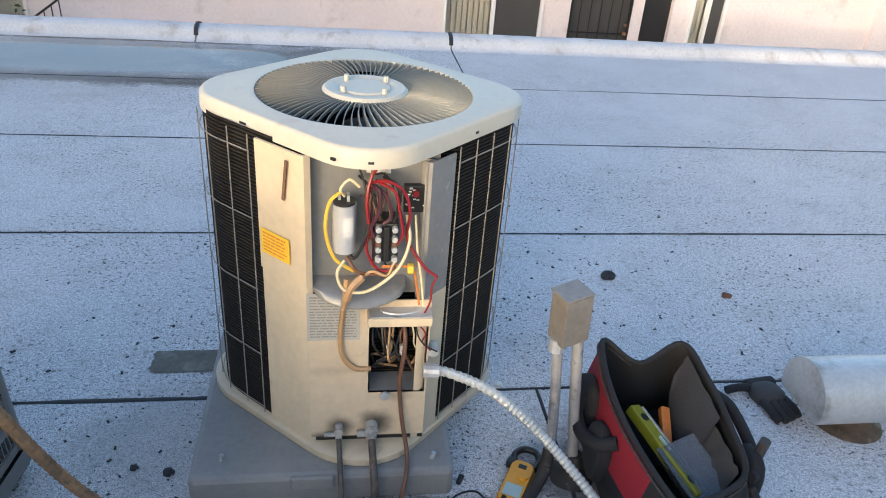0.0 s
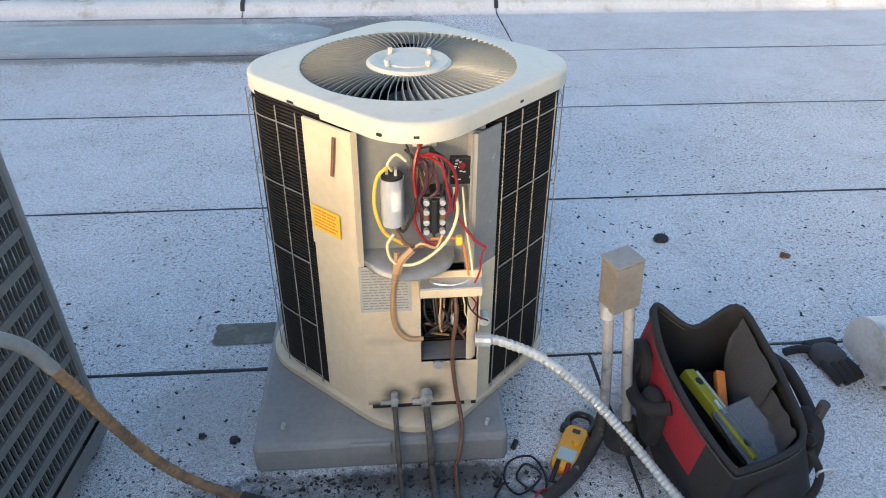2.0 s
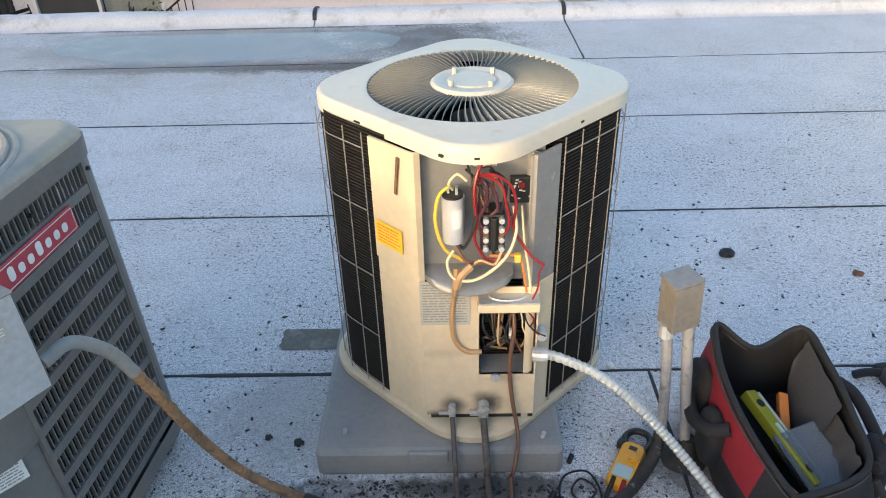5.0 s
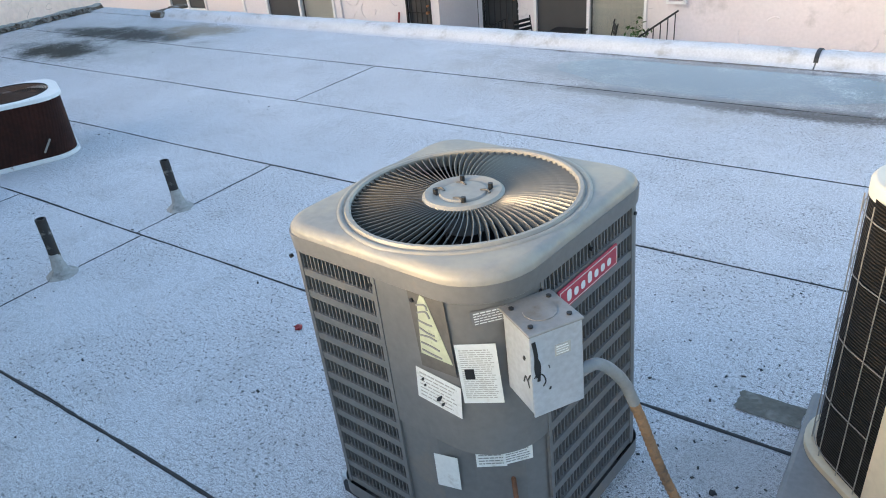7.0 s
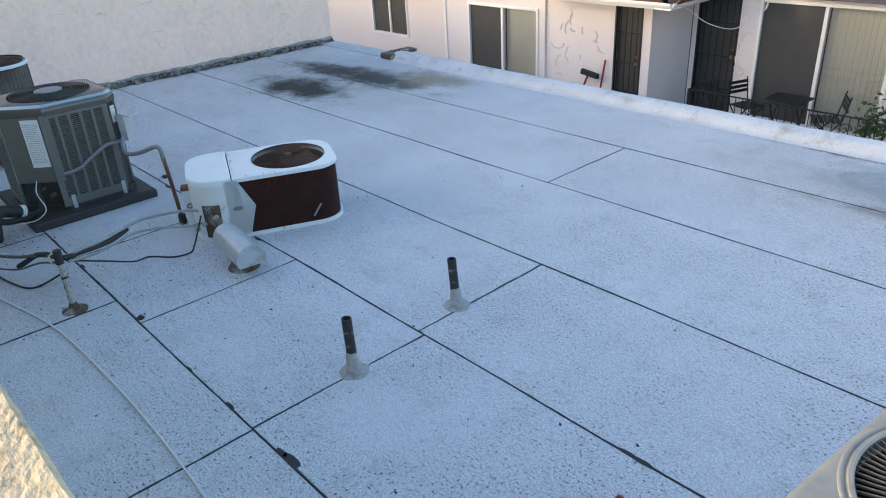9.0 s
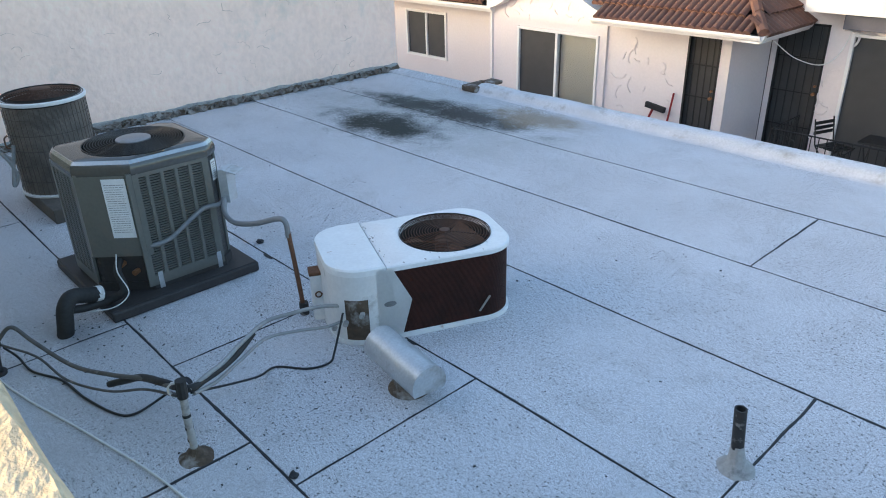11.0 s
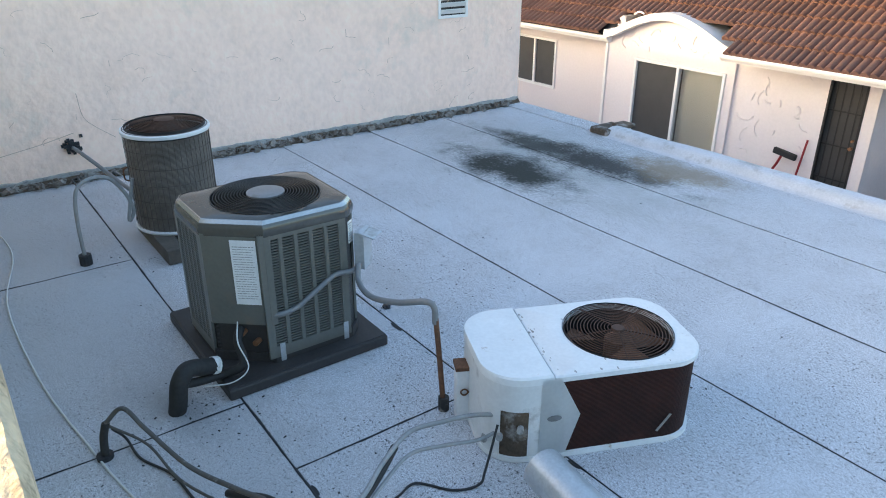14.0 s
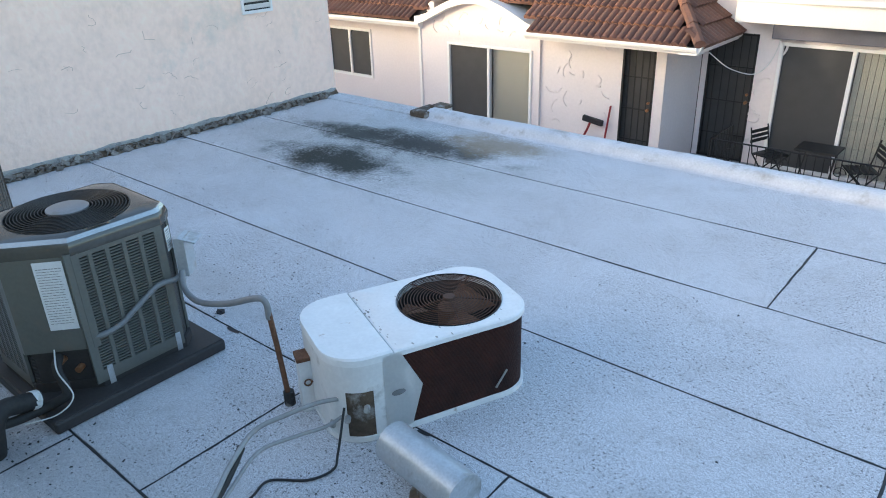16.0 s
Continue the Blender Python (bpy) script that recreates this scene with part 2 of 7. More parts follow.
M["stuccopink"] = surface("pale_pink_stucco", (0.74, 0.67, 0.67), 0.85, 0, 1.3, 0.08, 20, 0.7, dirt=(0.52, 0.47, 0.46), dirt_amount=0.15, dirt_scale=1.5, depth=0.008)
M["crackline"] = surface("plaster_crack", (0.62, 0.45, 0.35), 0.9, 0, 3, 0.2, 60, 0.3)
M["bootgrey"] = surface("grey_coated_boot", (0.36, 0.355, 0.34), 0.75, 0, 9, 0.25, 60, 0.4, dirt=(0.10, 0.10, 0.10), dirt_amount=0.3, dirt_scale=14)
M["stuccowhite"] = surface("white_stucco", (0.75, 0.69, 0.685), 0.85, 0, 1.0, 0.05, 22, 0.6, depth=0.006)
M["trimwhite"] = surface("white_trim_paint", (0.82, 0.80, 0.78), 0.5, 0, 3, 0.05, 40, 0.05)
M["oldstucco"] = surface("weathered_parapet_plaster", (0.66, 0.54, 0.36), 0.9, 0, 9, 0.28, 45, 1.0, dirt=(0.22, 0.17, 0.10), dirt_amount=0.3, dirt_scale=20, depth=0.016)
M["tile"] = surface("terracotta_tile", (0.155, 0.078, 0.056), 0.8, 0, 5, 0.2, 40, 0.3, dirt=(0.12, 0.075, 0.06), dirt_amount=0.4, dirt_scale=6, vary=0.22)
M["iron"] = surface("black_iron", (0.02, 0.021, 0.022), 0.5, 0.3, 12, 0.2, 60, 0.05)
M["screen"] = surface("dark_screen", (0.055, 0.055, 0.055), 0.7, 0, 5, 0.15, 300, 0.1)
# dark base colour stands in for the unlit interior
M["room"] = surface("shade_dark_room", (0.10, 0.095, 0.085), 0.9, 0, 2, 0.2, 20, 0)
M["blind"] = surface("vertical_blind", (0.60, 0.57, 0.50), 0.8, 0, 2, 0.08, 30, 0.05)
M["paper"] = surface("sticker_paper", (0.74, 0.74, 0.72), 0.6, 0, 12, 0.08, 90, 0.03, dirt=(0.5, 0.47, 0.42), dirt_amount=0.2, dirt_scale=14)
M["print"] = surface("print", (0.24, 0.24, 0.24), 0.7, 0, 30, 0.1, 90, 0)
M["yellow"] = surface("yellow_sticker", (0.80, 0.52, 0.03), 0.5, 0, 10, 0.08, 60, 0.02)
M["red"] = surface("red_badge", (0.42, 0.05, 0.075), 0.45, 0, 10, 0.08, 60, 0.02)
M["redcloth"] = surface("red_nylon", (0.25, 0.012, 0.024), 0.8, 0, 9, 0.2, 260, 0.4)
M["blackcloth"] = surface("black_nylon", (0.017, 0.017, 0.02), 0.85, 0, 9, 0.3, 260, 0.4)
M["greycloth"] = surface("grey_lining", (0.050, 0.050, 0.054), 0.85, 0, 7, 0.25, 200, 0.3)
M["meter"] = surface("yellow_orange_plastic", (0.72, 0.34, 0.02), 0.45, 0, 10, 0.1, 60, 0.05)
M["lime"] = surface("lime_plastic", (0.30, 0.28, 0.02), 0.4, 0, 10, 0.12, 60, 0.03)
M["lcd"] = surface("lcd", (0.40, 0.50, 0.50), 0.2, 0, 10, 0.05, 60, 0)
M["clearbox"] = surface("clear_plastic", (0.40, 0.43, 0.48), 0.15, 0, 10, 0.05, 60, 0.02, transmission=0.8)
M["glass"] = surface("window_glass", (0.92, 0.95, 0.94), 0.03, 0, 2, 0.02, 30, 0, transmission=1.0)
M["water"] = surface("puddle_water", (0.96, 0.965, 0.97), 0.03, 0, 2, 0.02, 12, 0.02, transmission=1.0)
M["water"].node_tree.nodes["Principled BSDF"].inputs["IOR"].default_value = 1.2
M["copper"] = surface("insulated_copper", (0.32, 0.16, 0.08), 0.5, 0.5, 20, 0.4, 70, 0.1)
M["rubber"] = surface("black_rubber", (0.022, 0.021, 0.02), 0.7, 0, 10, 0.4, 60, 0.25)
M["cable_grey"] = surface("grey_cable", (0.20, 0.205, 0.21), 0.5, 0, 10, 0.15, 60, 0.05)
M["cable_white"] = surface("white_cable", (0.66, 0.66, 0.64), 0.5, 0, 10, 0.1, 60, 0.05)
M["greyhose"] = surface("dull_grey_hose", (0.27, 0.27, 0.265), 0.6, 0, 9, 0.2, 60, 0.2)
M["oldsteel"] = surface("weathered_box_steel", (0.29, 0.275, 0.26), 0.42, 0.45, 16, 0.2, 80, 0.1, dirt=(0.22, 0.19, 0.16), dirt_amount=0.3, dirt_scale=20)
M["plateprint"] = surface("yellowed_data_plate", (0.42, 0.41, 0.375), 0.5, 0, 9, 0.1, 60, 0.02)
M["sooty"] = surface("scorched_cream_paint", (0.62, 0.51, 0.365), 0.42, 0, 4, 0.10, 50, 0.04, dirt=(0.34, 0.28, 0.21), dirt_amount=0.16, dirt_scale=5)


def soot_spots(m, spots, color=(0.035, 0.03, 0.026)):
    """Adds torch soot to a paint: soft ragged spots (x, z, width, height, strength) in the object's own plane."""
    n, l = links_of(m)
    b = n["Principled BSDF"]
    tc = n.new("ShaderNodeTexCoord")
    rag = n.new("ShaderNodeTexNoise")
    rag.inputs["Scale"].default_value, rag.inputs["Detail"].default_value = 22, 5
    l.new(tc.outputs["Object"], rag.inputs["Vector"])
    src = b.inputs["Base Color"].links[0].from_socket
    for x, z, w, h, k in spots:
        mp = n.new("ShaderNodeMapping")
        mp.inputs["Location"].default_value, mp.inputs["Scale"].default_value = (-x / w, 0, -z / h), (1 / w, 0, 1 / h)
        l.new(tc.outputs["Object"], mp.inputs["Vector"])
        ln = n.new("ShaderNodeVectorMath")
        ln.operation = "LENGTH"
        l.new(mp.outputs[0], ln.inputs[0])
        ad = n.new("ShaderNodeMath")
        ad.operation = "ADD"
        l.new(ln.outputs["Value"], ad.inputs[0])
        l.new(rag.outputs["Fac"], ad.inputs[1])
        mr = n.new("ShaderNodeMapRange")
        mr.interpolation_type = "SMOOTHSTEP"
        for key, v in zip(("From Min", "From Max", "To Min", "To Max"), (1.6, 0.5, 0.0, k)):
            mr.inputs[key].default_value = v
        l.new(ad.outputs[0], mr.inputs["Value"])
        mx = n.new("ShaderNodeMix")
        mx.data_type = "RGBA"
        l.new(mr.outputs["Result"], mx.inputs["Factor"])
        l.new(src, mx.inputs[6])
        mx.inputs[7].default_value = (*color, 1)
        src = mx.outputs[2]
    l.new(src, b.inputs["Base Color"])


soot_spots(M["sooty"], [(-0.06, 0.085, 0.05, 0.035, 0.75), (0.03, 0.095, 0.055, 0.045, 0.9), (-0.10, 0.05, 0.07, 0.02, 0.8), (0.0, 0.43, 0.10, 0.03, 0.45), (-0.08, 0.25, 0.08, 0.02, 0.22), (0.075, 0.17, 0.06, 0.02, 0.3)])
M["flaked"] = surface("flaking_grey_post", (0.27, 0.27, 0.27), 0.45, 0.3, 8, 0.12, 70, 0.08, dirt=(0.56, 0.55, 0.52), dirt_amount=0.02, dirt_scale=34)
M["oldline"] = surface("worn_line_insulation", (0.10, 0.085, 0.075), 0.6, 0.2, 20, 0.4, 70, 0.2, dirt=(0.36, 0.21, 0.15), dirt_amount=0.18, dirt_scale=30)
M["taped"] = surface("tarred_tape", (0.03, 0.028, 0.027), 0.75, 0, 10, 0.4, 60, 0.3, dirt=(0.30, 0.28, 0.26), dirt_amount=0.1, dirt_scale=26)
M["greypvc"] = surface("dull_grey_pipe", (0.26, 0.26, 0.27), 0.6, 0, 9, 0.2, 60, 0.2, dirt=(0.08, 0.075, 0.07), dirt_amount=0.2, dirt_scale=22)
M["cable_worn"] = surface("worn_dark_cable", (0.085, 0.08, 0.075), 0.6, 0, 10, 0.25, 60, 0.15, dirt=(0.30, 0.28, 0.26), dirt_amount=0.12, dirt_scale=18)
M["yellowpaper"] = surface("yellowed_sticker_remnant", (0.50, 0.52, 0.36), 0.7, 0, 14, 0.15, 90, 0.06, dirt=(0.22, 0.22, 0.16), dirt_amount=0.2, dirt_scale=30)
M["stain"] = surface("sticker_glue_stain", (0.125, 0.113, 0.10), 0.7, 0, 14, 0.2, 70, 0.05)
M["silverlabel"] = surface("silvered_label", (0.76, 0.77, 0.78), 0.32, 0.0, 10, 0.10, 70, 0.05)
M["scorchwhite"] = surface("weathered_white_sheet", (0.70, 0.70, 0.69), 0.5, 0, 7, 0.08, 60, 0.06, dirt=(0.40, 0.39, 0.37), dirt_amount=0.16, dirt_scale=7)
M["felt"] = surface("grey_green_felt", (0.15, 0.145, 0.125), 0.9, 0, 10, 0.25, 60, 0.4, dirt=(0.26, 0.26, 0.24), dirt_amount=0.3, dirt_scale=14)
M["conduit"] = surface("flexible_steel", (0.60, 0.60, 0.57), 0.38, 0.5, 12, 0.15, 60, 0.05)
M["tarpipe"] = surface("tar_daubed_pipe", (0.03, 0.028, 0.027), 0.7, 0.1, 14, 0.3, 60, 0.3, dirt=(0.45, 0.42, 0.38), dirt_amount=0.22, dirt_scale=16)
M["oldconduit"] = surface("peeling_conduit", (0.33, 0.19, 0.095), 0.7, 0.1, 12, 0.3, 60, 0.3, dirt=(0.065, 0.055, 0.05), dirt_amount=0.6, dirt_scale=30)
M["wood"] = surface("weathered_timber", (0.10, 0.085, 0.07), 0.85, 0, 8, 0.3, 40, 0.4)
M["flash"] = surface("torn_flashing", (0.10, 0.072, 0.048), 0.85, 0, 7, 0.5, 40, 0.8, dirt=(0.45, 0.44, 0.42), dirt_amount=0.35, dirt_scale=9, depth=0.01)
M["flakepale"] = surface("torn_coating", (0.26, 0.24, 0.215), 0.85, 0, 9, 0.4, 40, 0.4, dirt=(0.09, 0.06, 0.04), dirt_amount=0.55, dirt_scale=7, depth=0.01)
M["awning"] = surface("slate_blue_fascia", (0.12, 0.125, 0.16), 0.6, 0, 5, 0.1, 40, 0.05)
# invented pale tone lets the unseen ground act as a reflector
M["bounceground"] = surface("light_bouncing_ground", (0.26, 0.25, 0.24), 0.85, 0, 1.5, 0.25, 60, 0.3)
M["carwhite"] = surface("white_car_paint", (0.75, 0.76, 0.78), 0.2, 0, 2, 0.03, 30, 0)
M["leaf"] = surface("green_leaf", (0.06, 0.12, 0.03), 0.6, 0, 5, 0.3, 40, 0, vary=0.3)
for key, rgb in dict(w_red=(0.24, 0.012, 0.016), w_yellow=(0.75, 0.5, 0.05), w_cream=(0.72, 0.62, 0.38), w_black=(0.02, 0.02, 0.02), w_brown=(0.16, 0.08, 0.05), w_orange=(0.6, 0.2, 0.04), w_purple=(0.065, 0.022, 0.035), w_tan=(0.45, 0.28, 0.14)).items():
    M[key] = surface("wire_" + key[2:], rgb, 0.4, 0, 20, 0.1, 80, 0)


# ---- mesh helpers ----
def part(name, bm, material, parent=None, label="", smooth=None, m=None):
    me = bpy.data.meshes.new(name)
    bmesh.ops.recalc_face_normals(bm, faces=bm.faces)
    if smooth is not None:
        for f in bm.faces:
            f.smooth = True
        for e in bm.edges:
            if len(e.link_faces) == 2 and e.calc_face_angle(0) > radians(smooth):
                e.smooth = False
    bm.to_mesh(me)
    bm.free()
    me.materials.append(M[material])
    ob = new(name, me)
    if parent is not None:
        ob.parent = parent
    if m is not None:
        ob.matrix_basis = m
    if label:
        ob["label"] = label
    return ob


def piece(name, me, parent, m):
    ob = new(name, me)
    ob.parent = parent
    ob.matrix_basis = m
    return ob


def thing(name, m, label, category, group="", kind=""):
    ob = new(name)
    ob.matrix_basis = m
    return tagged(ob, label, category, group, kind)


# axis-aligned box, bevelled and posed on request
def box(bm, x0, x1, y0, y1, z0, z1, bevel=0.0, m=None):
    vs = [bm.verts.new((x, y, z)) for x in (x0, x1) for y in (y0, y1) for z in (z0, z1)]
    fs = [bm.faces.new([vs[i] for i in q]) for q in ((0, 1, 3, 2), (4, 6, 7, 5), (0, 4, 5, 1), (2, 3, 7, 6), (0, 2, 6, 4), (1, 5, 7, 3))]
    if bevel:
        es = list({e for f in fs for e in f.edges})
        got = bmesh.ops.bevel(bm, geom=es, offset=bevel, segments=2, profile=0.5, affect="EDGES")
        vs = list({v for f in got["faces"] for v in f.verts} | {v for v in vs if v.is_valid})
    if m is not None:
        for v in vs:
            v.co = m @ v.co
    return vs


def newbox(*a, **k):
    bm = bmesh.new()
    box(bm, *a, **k)
    return bm


def smooth_path(pts, n=8):
    """A rounded line through the points."""
    p = [Vector(q) for q in pts]
    p = [2 * p[0] - p[1]] + p + [2 * p[-1] - p[-2]]
    out = []
    for i in range(1, len(p) - 2):
        for k in range(n):
            t = k / n
            out.append(0.5 * ((2 * p[i]) + (p[i + 1] - p[i - 1]) * t + (2 * p[i - 1] - 5 * p[i] + 4 * p[i + 1] - p[i + 2]) * t * t + (3 * p[i] - p[i - 1] - 3 * p[i + 1] + p[i + 2]) * t ** 3))
    return out + [p[-2]]


def tube(bm, pts, r, sides=8, curve=True, n=8, rings=None, closed=False):
    """A round tube along the points; rings: (pitch, depth) of corrugation."""
    p = smooth_path(pts, n) if curve else [Vector(q) for q in pts]
    if rings:
        fine = []
        for a, c in zip(p, p[1:]):
            k = max(1, int((c - a).length / (rings[0] / 2)))
            fine += [a.lerp(c, i / k) for i in range(k)]
        p = fine + [p[-1]]
    loops, up = [], None
    for i, q in enumerate(p):
        if closed:
            d = (p[(i + 1) % len(p)] - p[i - 1]).normalized()
        else:
            d = (p[min(i + 1, len(p) - 1)] - p[max(i - 1, 0)]).normalized()
        if up is None:
            up = d.orthogonal()
        up = (up - d * up.dot(d)).normalized()
        s = d.cross(up)
        rr = r * (1 - (rings[1] if rings and i % 2 else 0))
        loops.append([bm.verts.new(q + rr * (math.cos(2 * math.pi * k / sides) * up + math.sin(2 * math.pi * k / sides) * s)) for k in range(sides)])
    for i, (a, c) in enumerate(zip(loops, loops[1:] + loops[:1])):
        if not closed and i == len(loops) - 1:
            break
        for k in range(sides):
            bm.faces.new((a[k], a[(k + 1) % sides], c[(k + 1) % sides], c[k]))
    if not closed:
        bm.faces.new(loops[0])
        bm.faces.new(loops[-1][::-1])


def newtube(*a, **k):
    bm = bmesh.new()
    tube(bm, *a, **k)
    return bm


def loft(bm, loops, close=True, cap0=False, cap1=False):
    """Joins rows of points, each of the same count, into a skin."""
    rows = [[bm.verts.new(q) for q in lp] for lp in loops]
    n = len(rows[0])
    for a, c in zip(rows, rows[1:]):
        for k in range(n if close else n - 1):
            bm.faces.new((a[k], a[(k + 1) % n], c[(k + 1) % n], c[k]))
    if cap0:
        bm.faces.new(rows[0][::-1])
    if cap1:
        bm.faces.new(rows[-1])
    return rows


def rounded(sx, sy, r, turn=0.0, n=12, cx=0.0, cy=0.0):
    """The outline of a rounded rectangle, turned by degrees, as (x, y)."""
    out = []
    for k, (qx, qy) in enumerate(((1, 1), (-1, 1), (-1, -1), (1, -1))):
        for i in range(n):
            a = math.pi / 2 * (k + i / (n - 1))
            out.append((qx * (sx / 2 - r) + r * math.cos(a), qy * (sy / 2 - r) + r * math.sin(a)))
    c, s = math.cos(radians(turn)), math.sin(radians(turn))
    return [(cx + c * x - s * y, cy + s * x + c * y) for x, y in out]


def ringwise(outline, n, cx=0.0, cy=0.0):
    """The outline sampled at n even angles about (cx, cy)."""
    pts = [(math.atan2(y - cy, x - cx) % (2 * math.pi), x, y) for x, y in outline]
    pts.sort()
    pts = [(pts[-1][0] - 2 * math.pi, *pts[-1][1:])] + pts + [(pts[0][0] + 2 * math.pi, *pts[0][1:])]
    out, j = [], 0
    for i in range(n):
        a = 2 * math.pi * i / n
        while pts[j + 1][0] < a:
            j += 1
        (a0, x0, y0), (a1, x1, y1) = pts[j], pts[j + 1]
        dx, dy = math.cos(a), math.sin(a)
        ex, ey = x1 - x0, y1 - y0
        den = dx * ey - dy * ex
        k = ((x0 - cx) * ey - (y0 - cy) * ex) / den if abs(den) > 1e-9 else math.hypot(x0 - cx, y0 - cy)
        out.append((cx + k * dx, cy + k * dy))
    return out


def scaled(outline, k, cx=0.0, cy=0.0):
    return [(cx + (x - cx) * k, cy + (y - cy) * k) for x, y in outline]


def at_z(outline, z):
    return [(x, y, z) for x, y in outline]


def lettering(parent, w, h, m, lines=8, plate="paper", ink="print", label="", seed=1, name="sticker", thick=0.001, margin=0.08, fill=0.32, head=True):
    """A flat plate with bars in place of print. Its own x runs along the lines, y up, z out."""
    plate_ob = part(name, newbox(-w / 2, w / 2, -h / 2, h / 2, 0, thick), plate, parent, label, m=m)
    if lines:
        rnd = random.Random(seed)
        bm = bmesh.new()
        step = h * (1 - 2 * margin) / lines
        for i in range(lines):
            y = h / 2 - h * margin - (i + 0.5) * step
            x = -w / 2 + w * margin
            end = w / 2 - w * margin * rnd.uniform(1, 2.5)
            while x < end:
                k = min(end - x, w * rnd.uniform(0.06, 0.2))
                hh = step * fill / 2 * (1.4 if head and i == 0 else 1)
                box(bm, x, x + k, y - hh, y + hh, thick, thick + 0.0006)
                x += k + w * 0.025
        part("print", bm, ink, plate_ob)
    return plate_ob


def facing(x, y, z, nx, ny):
    """A pose on an upright face at (x, y, z) whose outward normal is (nx, ny): x along it, y up, z out."""
    n = Vector((nx, ny, 0)).normalized()
    u = Vector((0, 0, 1))
    r = u.cross(n)
    return Matrix(((r.x, u.x, n.x, x), (r.y, u.y, n.y, y), (r.z, u.z, n.z, z), (0, 0, 0, 1)))


# ---- the roof deck and its edges ----
WEST, EAST, SOUTH, NORTH = -9.65, 9.0, -0.62, 5.50
roof = tagged(part("floor", newbox(WEST, EAST, SOUTH, NORTH + 0.05, -0.25, -0.006), "tar"), "flat roof of white-coated bitumen sheets with tarred seams", "roof", kind="structure")

# low rounded upstand along the north edge
UPSTAND = [(5.37, 0.0), (5.41, 0.006), (5.435, 0.022), (5.45, 0.052), (5.475, 0.076), (5.53, 0.088), (5.60, 0.086), (5.66, 0.060), (5.70, -0.3)]


def upstand(x0, x1, seed):
    rnd = random.Random(seed)
    n = int((x1 - x0) / 0.08)
    rows = []
    for i in range(n + 1):
        x = x0 + (x1 - x0) * i / n
        w = noise.noise(Vector((x * 1.7, seed, 0))) * 0.012
        v = noise.noise(Vector((x * 9.0, seed, 3))) * 0.004
        rows.append([(x, y + w, z + (v + w * 0.4) * (z > 0.01)) for y, z in UPSTAND])
    bm = bmesh.new()
    loft(bm, rows, close=False)
    return bm


edges = thing("parapet_north", Matrix(), "low rounded white-coated upstand along the roof edge", "parapet", kind="structure")
for a, c in ((-7.95, -0.42), (-0.41, 1.46), (1.47, EAST)):
    part("coated_upstand", upstand(a, c, int(a * 7) % 11), "curb", edges, smooth=50)
for x in (-0.415, 1.465):
    bm = bmesh.new()
    rows = [[(x + dx, y, z + 0.008) for y, z in UPSTAND[2:8]] for dx in (-0.016, -0.006, 0.006, 0.016)]
    loft(bm, rows, close=False)
    part("tar_joint", bm, "tar", edges, "torn tar joint")
bm = bmesh.new()
box(bm, -0.36, -0.24, 5.50, 5.66, 0.055, 0.075, 0.006)
part("loose_flap", bm, "trimwhite", edges, "loose pale flap of coating")
bm = bmesh.new()
box(bm, -8.15, -7.9, 5.40, 5.74, -0.002, 0.07, 0.02)
box(bm, -8.02, -7.84, 5.60, 5.78, 0.06, 0.10, 0.01)
part("scupper", bm, "flash", edges, "lead-grey patched scupper")
bm = bmesh.new()
box(bm, WEST, -8.1, 5.45, 5.72, -0.25, 0.012, 0.008)
part("bare_edge", bm, "roof", edges)

# the outer face of this building, down to the ground
tagged(part("wall_north", newbox(WEST, EAST, 5.40, 5.70, -5.4, -0.26), "stucco"), "plain stucco wall below the roof edge", "wall", kind="structure")
tagged(part("ground", newbox(-400, 400, -400, 400, -5.7, -5.4), "bounceground"), "ground between the buildings, paled to bounce light up", "ground", kind="structure")

# south parapet beside the camera, slightly askew to the roof, with a rough sunlit top that steps up westward
bm = bmesh.new()
rows = []
for i in range(481):
    x = -9.6 + 18.0 * i / 480
    rise = min(1, max(0, (-1.7 - x) / 1.3))
    face = -0.245 - 0.04 * min(1, max(0, (-0.6 - x) / 0.6)) - 0.085 * rise
    # heights out of view are invented, and the top sloped, to steer the low sun
    top = LOW_PARAPET + 0.45 * min(1, max(0, (-0.30 - x) / 0.2)) + 0.5 * rise + 0.36 * min(1, max(0, (x - 3.2) / 0.5))
    j = [noise.noise(Vector((x * 7, k * 3.1, 5))) * 0.010 + noise.noise(Vector((x * 24, k * 5.7, 2))) * 0.007 for k in range(8)]
    rows.append([(x, face + j[0] * 0.4, 0.0), (x, face + j[1] * 0.5, top - 0.03), (x, face - 0.015 + j[2] * 0.5, top + j[2] * 0.5)] + [(x, face - 0.015 - d, top - 0.45 * d + j[3 + n]) for n, d in enumerate((0.05, 0.10, 0.16, 0.22))] + [(x, face - 0.28, top - 0.13 + j[7]), (x, face - 0.31, top - 0.18), (x, face - 0.31, 0.0)])
loft(bm, rows, close=False)
tagged(part("wall_south", bm, "oldstucco", smooth=60), "weathered plastered parapet with a rough sunlit top", "parapet", kind="structure")

# tall stucco wall on the west side, with a torn flashing at its foot
bm = bmesh.new()
box(bm, WEST - 0.4, WEST, -0.86, 5.68, -5.4, 3.4)
# unseen low mass, added to keep direct sun off the far building
box(bm, WEST - 22.0, WEST - 0.4, -0.86, 5.66, -5.4, 0.75)
west = tagged(part("wall_west", bm, "stucco"), "tall cream-pink stucco wall with fine cracks, backed by an unseen sun-blocking mass", "wall", kind="structure")
bm = bmesh.new()
rows = []
for i in range(161):
    y = -0.34 + 6.02 * i / 160
